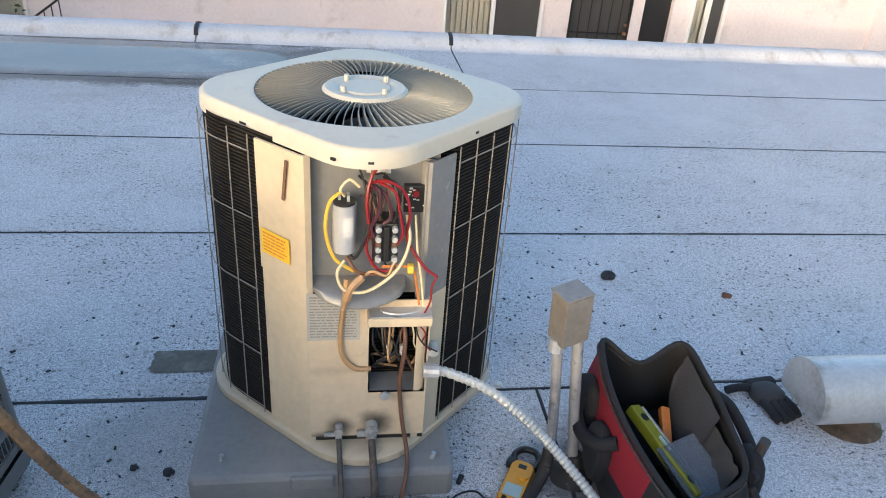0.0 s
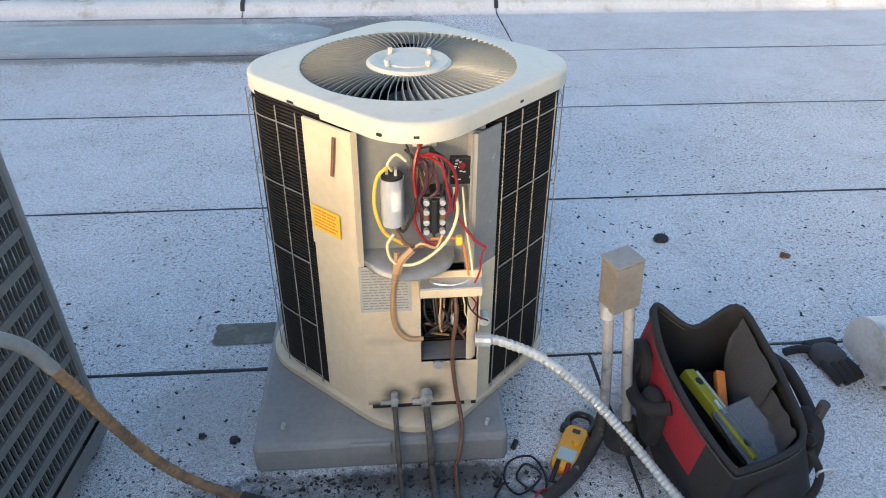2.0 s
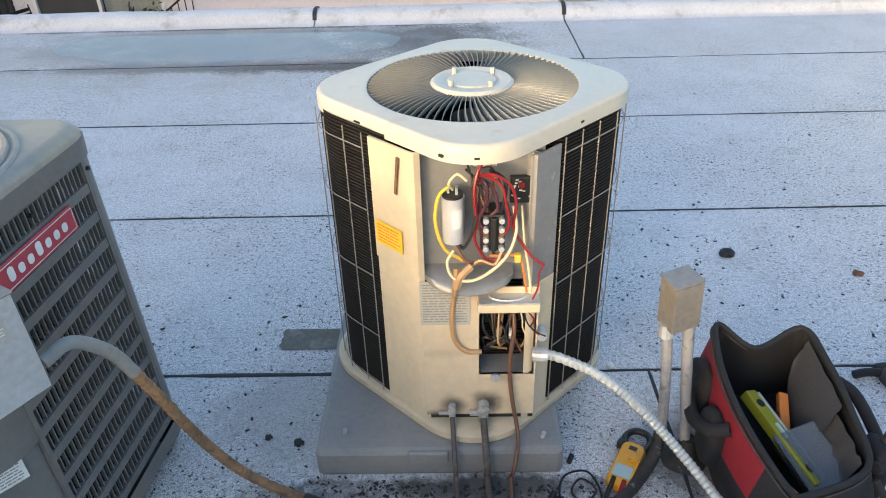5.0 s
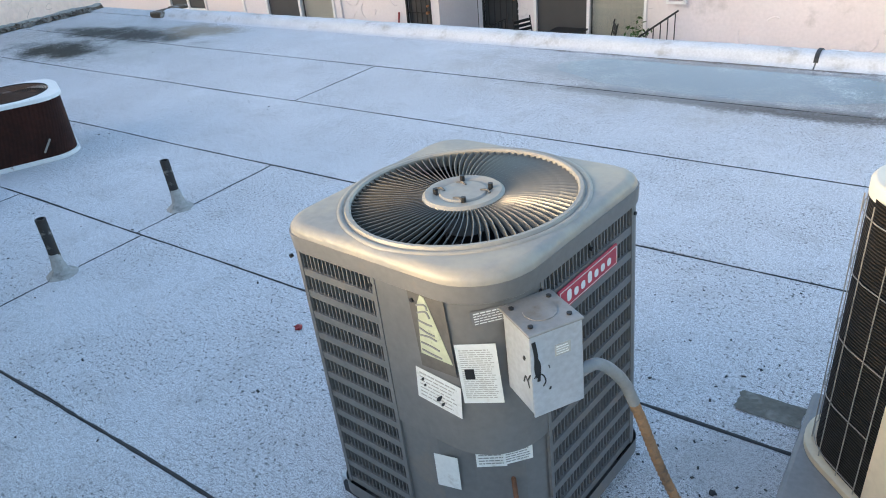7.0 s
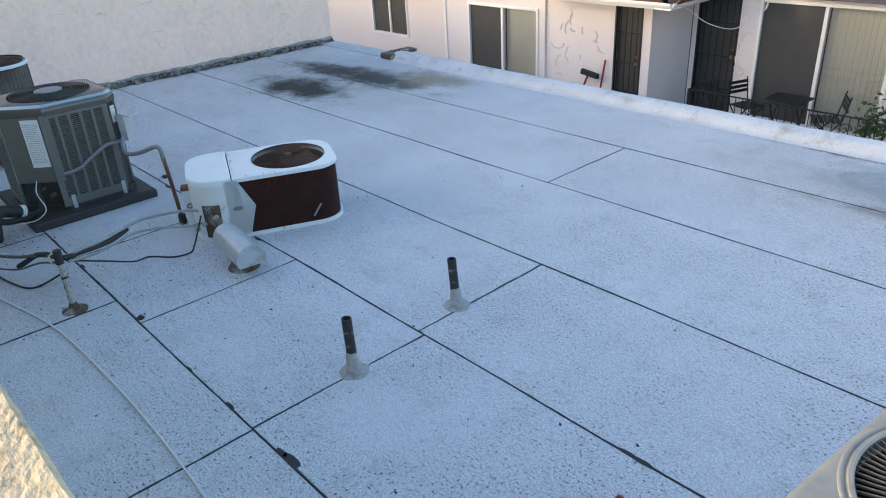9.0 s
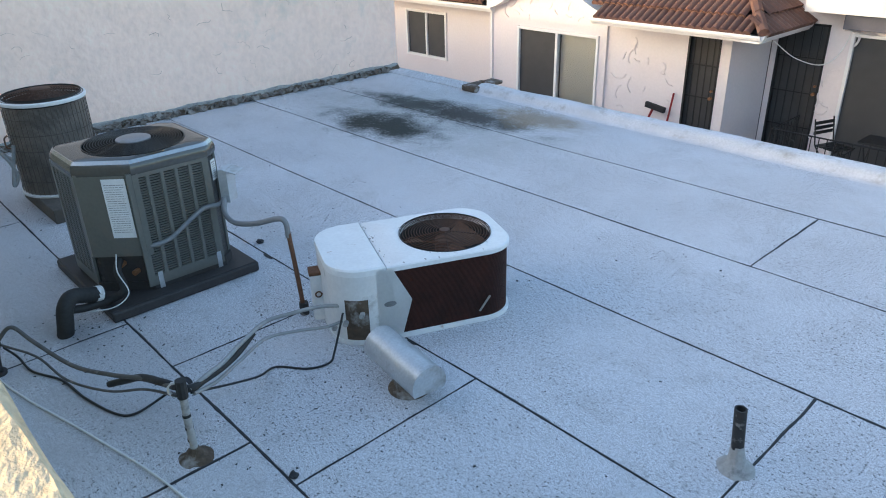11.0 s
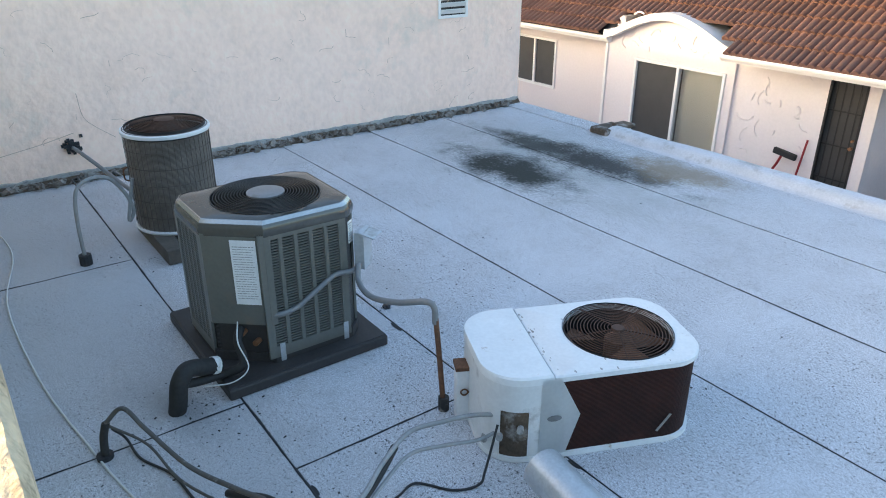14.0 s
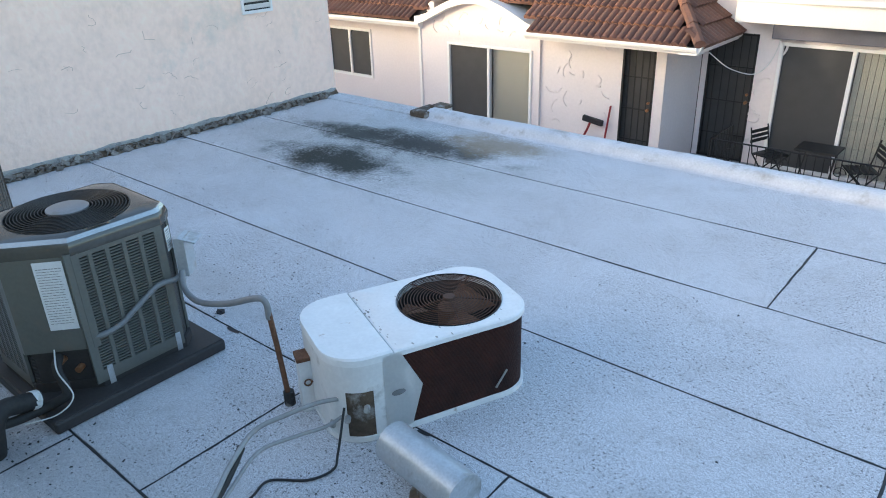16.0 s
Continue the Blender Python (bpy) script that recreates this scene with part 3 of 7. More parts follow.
    j = [noise.noise(Vector((y * 6, k * 2.3, 8))) for k in range(5)]
    h = 0.045 + 0.018 * j[0] + 0.012 * noise.noise(Vector((y * 23, 1, 1)))
    rows.append([(WEST + 0.085 + 0.03 * j[1], y, -0.002), (WEST + 0.06 + 0.015 * j[2], y, 0.014 + 0.007 * j[3]), (WEST + 0.035 + 0.012 * j[2], y, h * 0.6), (WEST + 0.02 + 0.008 * j[4], y, h), (WEST - 0.002, y, h + 0.012)])
loft(bm, rows, close=False)
part("flashing", bm, "flash", west, "dark torn roofing felt along the wall foot")
bm = bmesh.new()
rnd = random.Random(4)
for i in range(120):
    y, z = rnd.uniform(-0.2, 5.5), rnd.uniform(0.2, 2.6)
    a, pts = rnd.uniform(0, 6.28), []
    for k in range(rnd.randint(3, 7)):
        pts.append((WEST + 0.001, y, z))
        a += rnd.uniform(-1.3, 1.3)
        y += 0.04 * math.cos(a)
        z += 0.025 * math.sin(a)
    tube(bm, pts, rnd.uniform(0.0012, 0.0035), 4, curve=False)
for pts in ([(0.0, 0.30), (0.35, 0.36), (0.62, 0.42)], [(0.7, 0.75), (0.72, 0.55), (0.8, 0.45), (0.95, 0.33)]):
    tube(bm, [(WEST + 0.001, y, z) for y, z in pts], 0.004, 4)
part("crack", bm, "crackline", west, "fine plaster cracks")
bm = bmesh.new()
rows = []
for i in range(161):
    y = -0.34 + 6.02 * i / 160
    h = 0.075 + 0.02 * noise.noise(Vector((y * 3, 2, 4))) + 0.012 * noise.noise(Vector((y * 14, 6, 2)))
    rows.append([(WEST + 0.012, y, 0.03), (WEST + 0.010, y, h), (WEST - 0.002, y, h + 0.008)])
loft(bm, rows, close=False)
part("coating_band", bm, "bootgrey", west, "pale grey coating lapped up the wall")
bm = bmesh.new()
rnd = random.Random(15)
for i in range(420):
    y = rnd.uniform(-0.2, 5.5)
    s0 = rnd.uniform(0.008, 0.035)
    box(bm, -s0, s0, -s0 * rnd.uniform(0.5, 1.6), s0, -0.002, 0.004, m=pose(WEST + 0.045 + abs(rnd.gauss(0, 0.035)), y, rnd.uniform(0.004, 0.05), rnd.uniform(-50, 50), rnd.uniform(10, 70), rnd.uniform(0, 360)))
flakes = part("torn_flakes", bm, "flakepale", west, "torn flakes of coating and felt")
tagged(flakes, "", "", "", "stuff")
vent = thing("wall_vent", facing(WEST, 4.66, 1.25, 1, 0), "white slatted attic vent in the stucco wall", "vent")
bm = bmesh.new()
for a in ((-0.2, -0.17, -0.16, 0.26), (0.17, 0.2, -0.16, 0.26), (-0.17, 0.17, -0.16, -0.13), (-0.17, 0.17, 0.23, 0.26)):
    box(bm, *a, -0.01, 0.02)
part("frame", bm, "trimwhite", vent)
part("backing", newbox(-0.17, 0.17, -0.13, 0.23, 0.0, 0.003), "black", vent)
for k in range(5):
    part("slat", newbox(-0.17, 0.17, -0.03, 0.03, -0.004, 0.004), "trimwhite", vent, m=pose(0, -0.09 + 0.072 * k, 0.016, 35))


# ---- the building across the gap ----
def wall_run(name, p0, p1, z0, z1, thick, holes, material, label, parent=None):
    """An upright wall from p0 to p1 (its face on the right-hand side), with openings (along0, along1, z0, z1)."""
    a, c = Vector((*p0, 0)), Vector((*p1, 0))
    length, d = (c - a).length, (c - a).normalized()
    nrm = Vector((d.y, -d.x, 0))
    us = sorted({0, length, *[h[0] for h in holes], *[h[1] for h in holes]})
    zs = sorted({z0, z1, *[h[2] for h in holes], *[h[3] for h in holes]})
    bm = bmesh.new()
    for u0, u1 in zip(us, us[1:]):
        for w0, w1 in zip(zs, zs[1:]):
            if any(h[0] - 1e-6 <= u0 and u1 <= h[1] + 1e-6 and h[2] - 1e-6 <= w0 and w1 <= h[3] + 1e-6 for h in holes):
                continue
            m = Matrix(((d.x, -nrm.x, 0, a.x), (d.y, -nrm.y, 0, a.y), (0, 0, 1, 0), (0, 0, 0, 1)))
            box(bm, u0, u1, 0, thick, w0, w1, m=m)
    bmesh.ops.remove_doubles(bm, verts=bm.verts, dist=1e-5)
    return tagged(part(name, bm, material), label, "wall", kind="structure")


FL, TOP = -2.1, 0.35
wall_a = wall_run("wall_far_1", (-24, 11.5), (-13.0, 11.5), -5.4, TOP, 0.2, [(7.62, 9.08, -1.48, -0.38)], "stuccowhite", "white stucco wall with a small sliding window")
wall_b = wall_run("wall_far_2", (-13.0, 11.05), (-10.12, 11.05), -5.4, 0.12, 0.2, [(0.70, 2.72, FL, -0.35)], "stuccowhite", "white stucco bay with an arched top and a sliding door")
wall_c = wall_run("wall_far_3", (-10.12, 11.1), (-7.72, 11.1), -5.4, TOP, 0.2, [(1.63, 2.22, FL, -0.1)], "stuccowhite", "white swirled stucco wall beside the porch")
wall_d = wall_run("wall_far_4", (-7.725, 11.115), (-7.57, 12.19), -5.4, TOP, 0.2, [], "stuccowhite", "white stucco side wall of the porch")
wall_e = wall_run("wall_far_5", (-7.56, 12.2), (9.3, 12.2), -5.4, 1.6, 0.2, [(0.10, 0.90, FL, 0.06), (1.24, 3.42, FL, -0.03)], "stuccowhite", "white stucco wall of the open terrace")
wall_f = wall_run("wall_far_6", (-3.45, 11.2), (14.0, 11.2), -5.4, 1.6, 0.2, [(5.63, 7.2, FL, -0.2), (7.63, 8.63, FL, 0.0), (8.82, 9.3, FL, 0.0), (9.6, 10.2, -1.35, -0.2)], "stuccopink", "pinkish stucco wall with doors and windows")
wall_run("wall_far_7", (-3.45, 12.15), (-3.45, 11.39), -5.4, 1.6, 0.2, [], "stuccowhite", "white stucco return wall")
wall_run("wall_far_8", (-13.0, 11.69), (-13.0, 11.245), -5.4, TOP, 0.2, [], "stuccowhite", "white stucco bay cheek")
tagged(part("terrace_floor", newbox(-13.5, 14.0, 10.35, 14.2, FL - 0.2, FL), "pad"), "grey painted concrete terrace", "terrace", kind="structure")
tagged(part("room_back", newbox(-24, 14.0, 14.0, 14.2, -5.4, 1.6), "room"), "back wall of the rooms, coloured dark for their dimness", "wall", kind="structure")
tagged(part("room_ceiling", newbox(-24, 14.0, 11.6, 14.2, 1.6, 1.7), "trimwhite"), "plain ceiling over the rooms", "ceiling", kind="structure")

# raised swirls in the plaster
rnd = random.Random(9)
for wall, x0, x1, y, z0, z1, count in ((wall_c, -10.0, -8.6, 11.1, -1.9, 0.1, 26), (wall_b, -12.6, -10.3, 11.05, -0.25, 0.45, 14), (wall_e, -6.6, -6.35, 12.2, -1.9, 0.1, 8), (wall_f, -3.3, 2.0, 11.2, -1.9, 0.6, 30)):
    bm = bmesh.new()
    for i in range(count):
        cx, cz, r, a0 = rnd.uniform(x0, x1), rnd.uniform(z0, z1), rnd.uniform(0.08, 0.2), rnd.uniform(0, 6.28)
        tube(bm, [(cx + r * math.cos(a0 + k * 0.35), y - 0.001, cz + r * math.sin(a0 + k * 0.35)) for k in range(rnd.randint(4, 7))], rnd.uniform(0.010, 0.020), 5, n=3)
    part("plaster_swirl", bm, "stuccowhite" if wall is not wall_f else "stuccopink", wall, smooth=60)


def slider(name, m, w, h, label, dark=0, blinds=True, kind="structure"):
    """A two-pane sliding window or door; origin at the opening's lower middle, x along, y up, z out."""
    ob = thing(name, m, label, "sliding window", kind=kind)
    f = 0.055
    bm = bmesh.new()
    for a in ((-w / 2, -w / 2 + f, 0, h), (w / 2 - f, w / 2, 0, h), (-w / 2 + f, w / 2 - f, h - f, h), (-w / 2 + f, w / 2 - f, 0, f)):
        box(bm, *a, -0.12, 0.03, 0.006)
    part("window_frame", bm, "trimwhite", ob)
    part("mullion", newbox(-0.03, 0.03, f, h - f, -0.08, 0.01, 0.005), "trimwhite", ob)
    for k, s in enumerate((-1, 1)):
        x0, x1 = (-w / 2 + f, -0.03) if s < 0 else (0.03, w / 2 - f)
        pane = part("pane", newbox(x0, x1, f, h - f, -0.045, -0.039), "glass", ob)
        pane.visible_shadow = False
        if k == dark or dark == 2:
            part("insect_screen", newbox(x0, x1, f, h - f, -0.03, -0.027), "screen", ob)
        elif blinds:
            n = max(3, int((x1 - x0) / 0.085))
            for i in range(n):
                xx = x0 + (x1 - x0) * (i + 0.5) / n
                part("blind_slat", newbox(-0.042, 0.042, f, h - f, -0.0015, 0.0015), "blind", ob, m=pose(xx, 0, -0.13, 0, 24, 0))
    return ob


def gate_door(name, m, w, h, label, bars=6):
    """A door leaf behind a black iron security gate."""
    ob = thing(name, m, label, "security door", kind="structure")
    part("door_leaf", newbox(-w / 2, w / 2, 0, h, -0.14, -0.09), "screen", ob)
    bm = bmesh.new()
    f = 0.035
    for a in ((-w / 2, -w / 2 + f, 0, h), (w / 2 - f, w / 2, 0, h), (-w / 2, w / 2, h - f, h), (-w / 2, w / 2, 0, f)):
        box(bm, *a, -0.03, 0.01)
    part("gate_frame", bm, "iron", ob)
    for i in range(bars):
        x = -w / 2 + w * (i + 1) / (bars + 1)
        part("bar", newbox(x - 0.007, x + 0.007, f, h - f, -0.02, -0.006), "iron", ob)
    for k in (0.2, 0.47, 0.74):
        part("cross_bar", newbox(-w / 2 + f, w / 2 - f, h * k, h * k + 0.02, -0.022, -0.004), "iron", ob)
    bm = bmesh.new()
    tube(bm, [(w / 2 - 0.07, h * 0.48, -0.01), (w / 2 - 0.07, h * 0.48, 0.05)], 0.028, 10, curve=False)
    tube(bm, [(w / 2 - 0.07, h * 0.54, -0.01), (w / 2 - 0.07, h * 0.54, 0.03)], 0.022, 10, curve=False)
    part("door_knob", bm, "copper", ob, "brass knob and lock")
    return ob


S = (0, -1)
slider("window_1", facing(-15.65, 11.5, -1.48, *S), 1.46, 1.10, "small white sliding window in the stucco wall", dark=2)
slider("window_2", facing(-11.29, 11.05, FL, *S), 2.02, 1.75, "white sliding patio door with vertical blinds", dark=0)
slider("window_3", facing(-5.23, 12.2, FL, *S), 2.18, 2.07, "white sliding patio door with pale blinds", dark=0)
slider("window_4", facing(2.965, 11.2, FL, *S), 1.57, 1.9, "white sliding patio door in the pinkish wall", dark=1)
slider("window_5", facing(6.45, 11.2, -1.35, *S), 0.6, 1.15, "narrow white sliding window in the sun", dark=1)
gate_door("door_1", facing(-8.195, 11.1, FL, *S), 0.59, 2.0, "black iron security gate over a dark door", 4)
gate_door("door_2", facing(-7.06, 12.2, FL, *S), 0.80, 2.16, "dark front door behind a black iron security gate", 5)
gate_door("door_3", facing(4.68, 11.2, FL, *S), 1.0, 2.1, "black iron security gate over a grey door", 5)
# flat black sheet paints the shade inside the doorway
tagged(part("door_4", newbox(5.37, 5.85, 11.3, 11.33, FL, 0.0), "black"), "black sheet standing in for the shade of an open doorway", "doorway", kind="structure")

# eaves, gutters, arch and fascias
trim = thing("trim", Matrix(), "white gutters, arch moulding and fascia of the far building", "trim", kind="structure")


def gutter(p0, p1, z, name="gutter"):
    a, c = Vector((*p0, z)), Vector((*p1, z))
    d = (c - a).normalized()
    o = Vector((d.y, -d.x, 0))
    prof = [(-0.30, -0.02), (-0.02, -0.02), (0.0, 0.01), (0.03, 0.03), (0.05, 0.07), (0.05, 0.10), (0.035, 0.10), (0.03, 0.085), (-0.30, 0.085)]
    bm = bmesh.new()
    loft(bm, [[p + o * q + Vector((0, 0, w)) for q, w in prof] for p in (a, c)], cap0=True, cap1=True)
    part(name, bm, "trimwhite", trim)


gutter((-24, 10.95), (-12.95, 10.95), -0.12)
gutter((-10.05, 10.45), (-6.98, 10.45), -0.02)
gutter((-6.98, 10.45), (-6.98, 12.2), -0.02)
part("soffit", newbox(-10.05, -7.0, 10.5, 12.2, -0.02, 0.0), "trimwhite", trim)
bm = bmesh.new()
rows = []
for i in range(25):
    a = i / 24
    x = -13.0 + 2.95 * a
    z = -0.02 + 0.44 * math.sin(math.pi * min(1, max(0, (a - 0.05) / 0.90))) ** 1.1
    rows.append([(x, 10.85, z), (x, 10.85, z + 0.13), (x, 11.6, z + 0.13), (x, 11.6, z)])
loft(bm, rows, cap0=True, cap1=True)
part("arch_moulding", bm, "trimwhite", trim)
bm = bmesh.new()
loft(bm, [[(r[0][0], 11.051, 0.0), (r[0][0], 11.051, r[0][2] + 0.02)] for r in rows], close=False)
part("tympanum", bm, "stuccowhite", trim)
part("downpipe", newbox(-13.06, -13.0, 11.02, 11.08, -4.5, -0.12), "trimwhite", trim)
bm = bmesh.new()
box(bm, -6.93, 9.3, 11.7, 12.3, 0.30, 0.62, 0.01)
box(bm, -6.93, 9.3, 11.65, 12.3, 0.62, 0.70, 0.01)
part("flat_roof_fascia", bm, "trimwhite", trim)
part("awning_band", newbox(-6.42, -3.46, 12.0, 12.2, 0.04, 0.28, 0.01), "awning", trim, "slate-blue boxed band over the patio door")
for x in (9.35,):
    part("pilaster", newbox(x, x + 0.3, 11.1, 11.2, -5.4, 1.6), "stuccopink", trim)

cab = thing("extinguisher_cabinet", facing(-3.30, 11.2, -0.60, 0, -1), "white-framed wall cabinet with a red extinguisher", "cabinet")
bm = bmesh.new()
for a in ((-0.15, -0.11, -0.22, 0.22), (0.11, 0.15, -0.22, 0.22), (-0.11, 0.11, 0.18, 0.22), (-0.11, 0.11, -0.22, -0.18)):
    box(bm, *a, 0.0, 0.10, 0.004)
part("frame", bm, "trimwhite", cab)
part("backing", newbox(-0.11, 0.11, -0.18, 0.18, 0.0, 0.01), "wood", cab)
part("extinguisher", newtube([(0.0, -0.16, 0.05), (0.0, 0.06, 0.05), (0.0, 0.09, 0.05)], 0.045, 12, curve=False), "red", cab, "red extinguisher bottle")

# terrace railing with scrolls
rail = thing("railing", Matrix(), "black wrought-iron terrace railing with scroll panels", "railing")
RT = FL + 0.72


def rail_run(p0, p1, scrolls=()):
    a, c = Vector((*p0, 0)), Vector((*p1, 0))
    n = max(2, int((c - a).length / 0.115))
    for z in (RT, FL + 0.12):
        part("rail", newtube([a + Vector((0, 0, z)), c + Vector((0, 0, z))], 0.014, 6, curve=False), "iron", rail)
    for i in range(n + 1):
        p = a.lerp(c, i / n)
        part("post", newtube([p + Vector((0, 0, FL)), p + Vector((0, 0, RT))], 0.016 if i in (0, n) else 0.008, 6, curve=False), "iron", rail)
    d = (c - a).normalized()
    for k in scrolls:
        p = a.lerp(c, k)
        for s, zc in ((1, FL + 0.53), (-1, FL + 0.3)):
            pts = [p + d * (s * (0.10 - 0.006 * j) * math.cos(j * 0.55)) + Vector((0, -0.012, zc + s * (0.10 - 0.006 * j) * math.sin(j * 0.55))) for j in range(15)]
            part("scroll", newtube(pts, 0.008, 5, n=3), "iron", rail)


rail_run((-6.78, 11.9), (-6.78, 10.9))
rail_run((-6.75, 10.9), (-3.9, 10.9), (0.10, 0.38, 0.66, 0.90))
for i in range(7):
    x = -3.9 + 0.11 * i
    z = RT + 0.075 * i
    part("post", newtube([(x, 10.95, z - 0.75), (x, 10.95, z)], 0.009, 5, curve=False), "iron", rail)
part("rail", newtube([(-3.9, 10.95, RT), (-3.2, 10.95, RT + 0.5)], 0.016, 6, curve=False), "iron", rail)

# terracotta roof tiles
tile_roof = thing("tile_roof", Matrix(), "brown terracotta tiled mansard roof", "roof", kind="structure")
SL = radians(33)
bm = bmesh.new()
loft(bm, [[(-24, 10.98, -0.02), (-24, 14.0, 1.94)], [(-12.9, 10.98, -0.02), (-12.9, 14.0, 1.94)]], close=False)
loft(bm, [[(-12.9, 11.5, 0.64), (-12.9, 13.6, 2.0)], [(-10.05, 11.5, 0.64), (-10.05, 13.6, 2.0)]], close=False)
loft(bm, [[(-10.05, 10.55, 0.03), (-10.05, 13.6, 2.0)], [(-6.98, 10.55, 0.03), (-9.5, 13.6, 2.0)]], close=False)
loft(bm, [[(-6.98, 10.55, 0.03), (-9.5, 13.6, 2.0)], [(-6.98, 13.6, 0.03), (-9.5, 13.61, 2.0)]], close=False)
part("underlay", bm, "tar", tile_roof)


def tile_mesh():
    bm = bmesh.new()
    rows = []
    for y, lift in ((0.0, 0.04), (0.40, 0.0)):
        row = []
        for i in range(13):
            x = -0.13 + 0.26 * i / 12
            row.append((x, y, lift + 0.048 * abs(math.sin(i / 12 * 2 * math.pi)) ** 0.8 + 0.004))
        rows.append(row)
    base = [(x, -0.001, 0.0) for x, _, _ in rows[0]]
    loft(bm, [base] + rows, close=False)
    me = bpy.data.meshes.new("tile")
    bm.to_mesh(me)
    bm.free()
    me.materials.append(M["tile"])
    return me


TILE = tile_mesh()
rnd = random.Random(2)
for r in range(6):
    for k in range(44):
        x = -18.3 + 0.262 * k
        low = x < -12.95
        if -13.1 < x < -9.95 and r < 2 and not (r == 1 and (x < -12.7 or x > -10.4)):
            continue
        y0, z0 = (10.93, 0.0) if low else (10.50, 0.05)
        if not low and x > -7.1 - 0.28 * r:
            continue
        d = 0.355 * r
        piece("tile", TILE, tile_roof, pose(x, y0 + d * math.cos(SL), z0 + d * math.sin(SL) + rnd.uniform(0, 0.006), 33, 0, rnd.uniform(-1.2, 1.2)))
for r in range(5):
    for k in range(8):
        y = 10.65 + 0.262 * k
        if y < 10.6 + 0.33 * r:
            continue
        d = 0.355 * r
        piece("tile", TILE, tile_roof, pose(-6.93 - d * 0.75, y, 0.05 + d * 0.62, 38, 0, 90 + rnd.uniform(-1.2, 1.2)))
bm = bmesh.new()
for k in range(8):
    a = Vector((-6.97, 10.50, 0.09)).lerp(Vector((-9.2, 13.2, 1.85)), k / 8)
    c = Vector((-6.97, 10.50, 0.09)).lerp(Vector((-9.2, 13.2, 1.85)), (k + 1.1) / 8)
    tube(bm, [a + Vector((0, 0, 0.02)), c], 0.085, 8, curve=False)
part("hip_tile", bm, "tile", tile_roof)

# a hanging cable by the front door, and the broom leaning on the wall
cable = tagged(part("hanging_cable", newtube([(-6.98, 10.9, -0.05), (-6.75, 11.3, -0.35), (-6.45, 11.7, -0.45), (-6.3, 12.0, -0.1), (-6.3, 12.1, 0.6)], 0.008, 5), "cable_white"), "thin white cable hanging under the eave", "cable")
broom = thing("broom", pose(-9.0, 10.98, FL), "red-handled broom leaning on the stucco wall", "broom")
part("handle", newtube([(0.30, -0.05, 0.0), (0.36, 0.08, 0.95)], 0.018, 8, curve=False), "w_red", broom)
part("head", newbox(-0.22, 0.18, -0.04, 0.03, 0.62, 0.72, 0.01, m=pose(0, 0, 0, 0, 8)), "blackcloth", broom)
part("brace", newtube([(-0.18, 0.0, 0.2), (-0.05, 0.0, 0.45), (0.02, 0.0, 0.62)], 0.022, 7), "w_red", broom)


def patio_chair(x, y, turn):
    ob = thing("patio_chair", pose(x, y, FL, 0, 0, turn), "folding dark metal patio chair on the terrace", "chair", "terrace chairs")
    for k in range(5):
        part("seat_slat", newbox(-0.2, 0.2, -0.18 + 0.08 * k, -0.12 + 0.08 * k, 0.43, 0.45), "iron", ob)
    for s in (-0.2, 0.2):
        part("leg", newtube([(s, -0.2, 0), (s, 0.2, 0.45), (s, 0.28, 0.85)], 0.012, 6, curve=False), "iron", ob)
        part("leg", newtube([(s, 0.22, 0), (s, -0.2, 0.45)], 0.012, 6, curve=False), "iron", ob)
    for k in range(3):
        part("back_slat", newbox(-0.2, 0.2, 0.25, 0.265, 0.6 + 0.08 * k, 0.65 + 0.08 * k), "iron", ob)


patio_chair(-6.0, 11.5, 70)
patio_chair(-4.7, 11.5, -60)
table = thing("patio_table", pose(-5.3, 11.45, FL), "small dark folding patio table", "table")
part("tabletop", newbox(-0.3, 0.3, -0.25, 0.25, 0.66, 0.69, 0.005), "iron", table)
for s in (-0.22, 0.22):
    part("leg", newtube([(s, -0.22, 0), (s, 0.22, 0.66)], 0.012, 6, curve=False), "iron", table)
    part("leg", newtube([(s, 0.22, 0), (s, -0.22, 0.66)], 0.012, 6, curve=False), "iron", table)

plant = thing("potted_plant", pose(-3.95, 11.35, FL), "green leafy potted plant beside the railing", "plant")
bm = bmesh.new()
loft(bm, [at_z(rounded(0.2, 0.2, 0.099, n=6), 0), at_z(rounded(0.28, 0.28, 0.139, n=6), 0.25)], cap0=True, cap1=True)
part("pot", bm, "tile", plant)
bm = bmesh.new()
rnd = random.Random(12)
for i in range(260):
    c = Vector((rnd.gauss(0, 0.12), rnd.gauss(0, 0.12), 0.35 + abs(rnd.gauss(0, 0.22))))
    m = Matrix.Translation(c) @ Euler([rnd.uniform(0, 6.3) for _ in range(3)]).to_matrix().to_4x4()
    q = [bm.verts.new(m @ Vector(v)) for v in ((-0.02, 0, 0), (0, 0.05, 0.005), (0.02, 0, 0), (0, -0.05, 0.004))]
    bm.faces.new(q)
part("foliage", bm, "leaf", plant)

# a white car parked in the street beyond the wall
car = thing("parked_car", pose(-24.5, 17.0, -5.4, 0, 0, 35), "white car parked in the street", "car")
bm = bmesh.new()
loft(bm, [[(x, y * w, z) for y, z in ((-0.85, 0.3), (-0.88, 0.7), (-0.8, 0.92), (0.8, 0.92), (0.88, 0.7), (0.85, 0.3))] for x, w in ((-2.2, 0.85), (-2.0, 1), (2.0, 1), (2.2, 0.85))], cap0=True, cap1=True)
part("body", bm, "carwhite", car, smooth=40)
bm = bmesh.new()
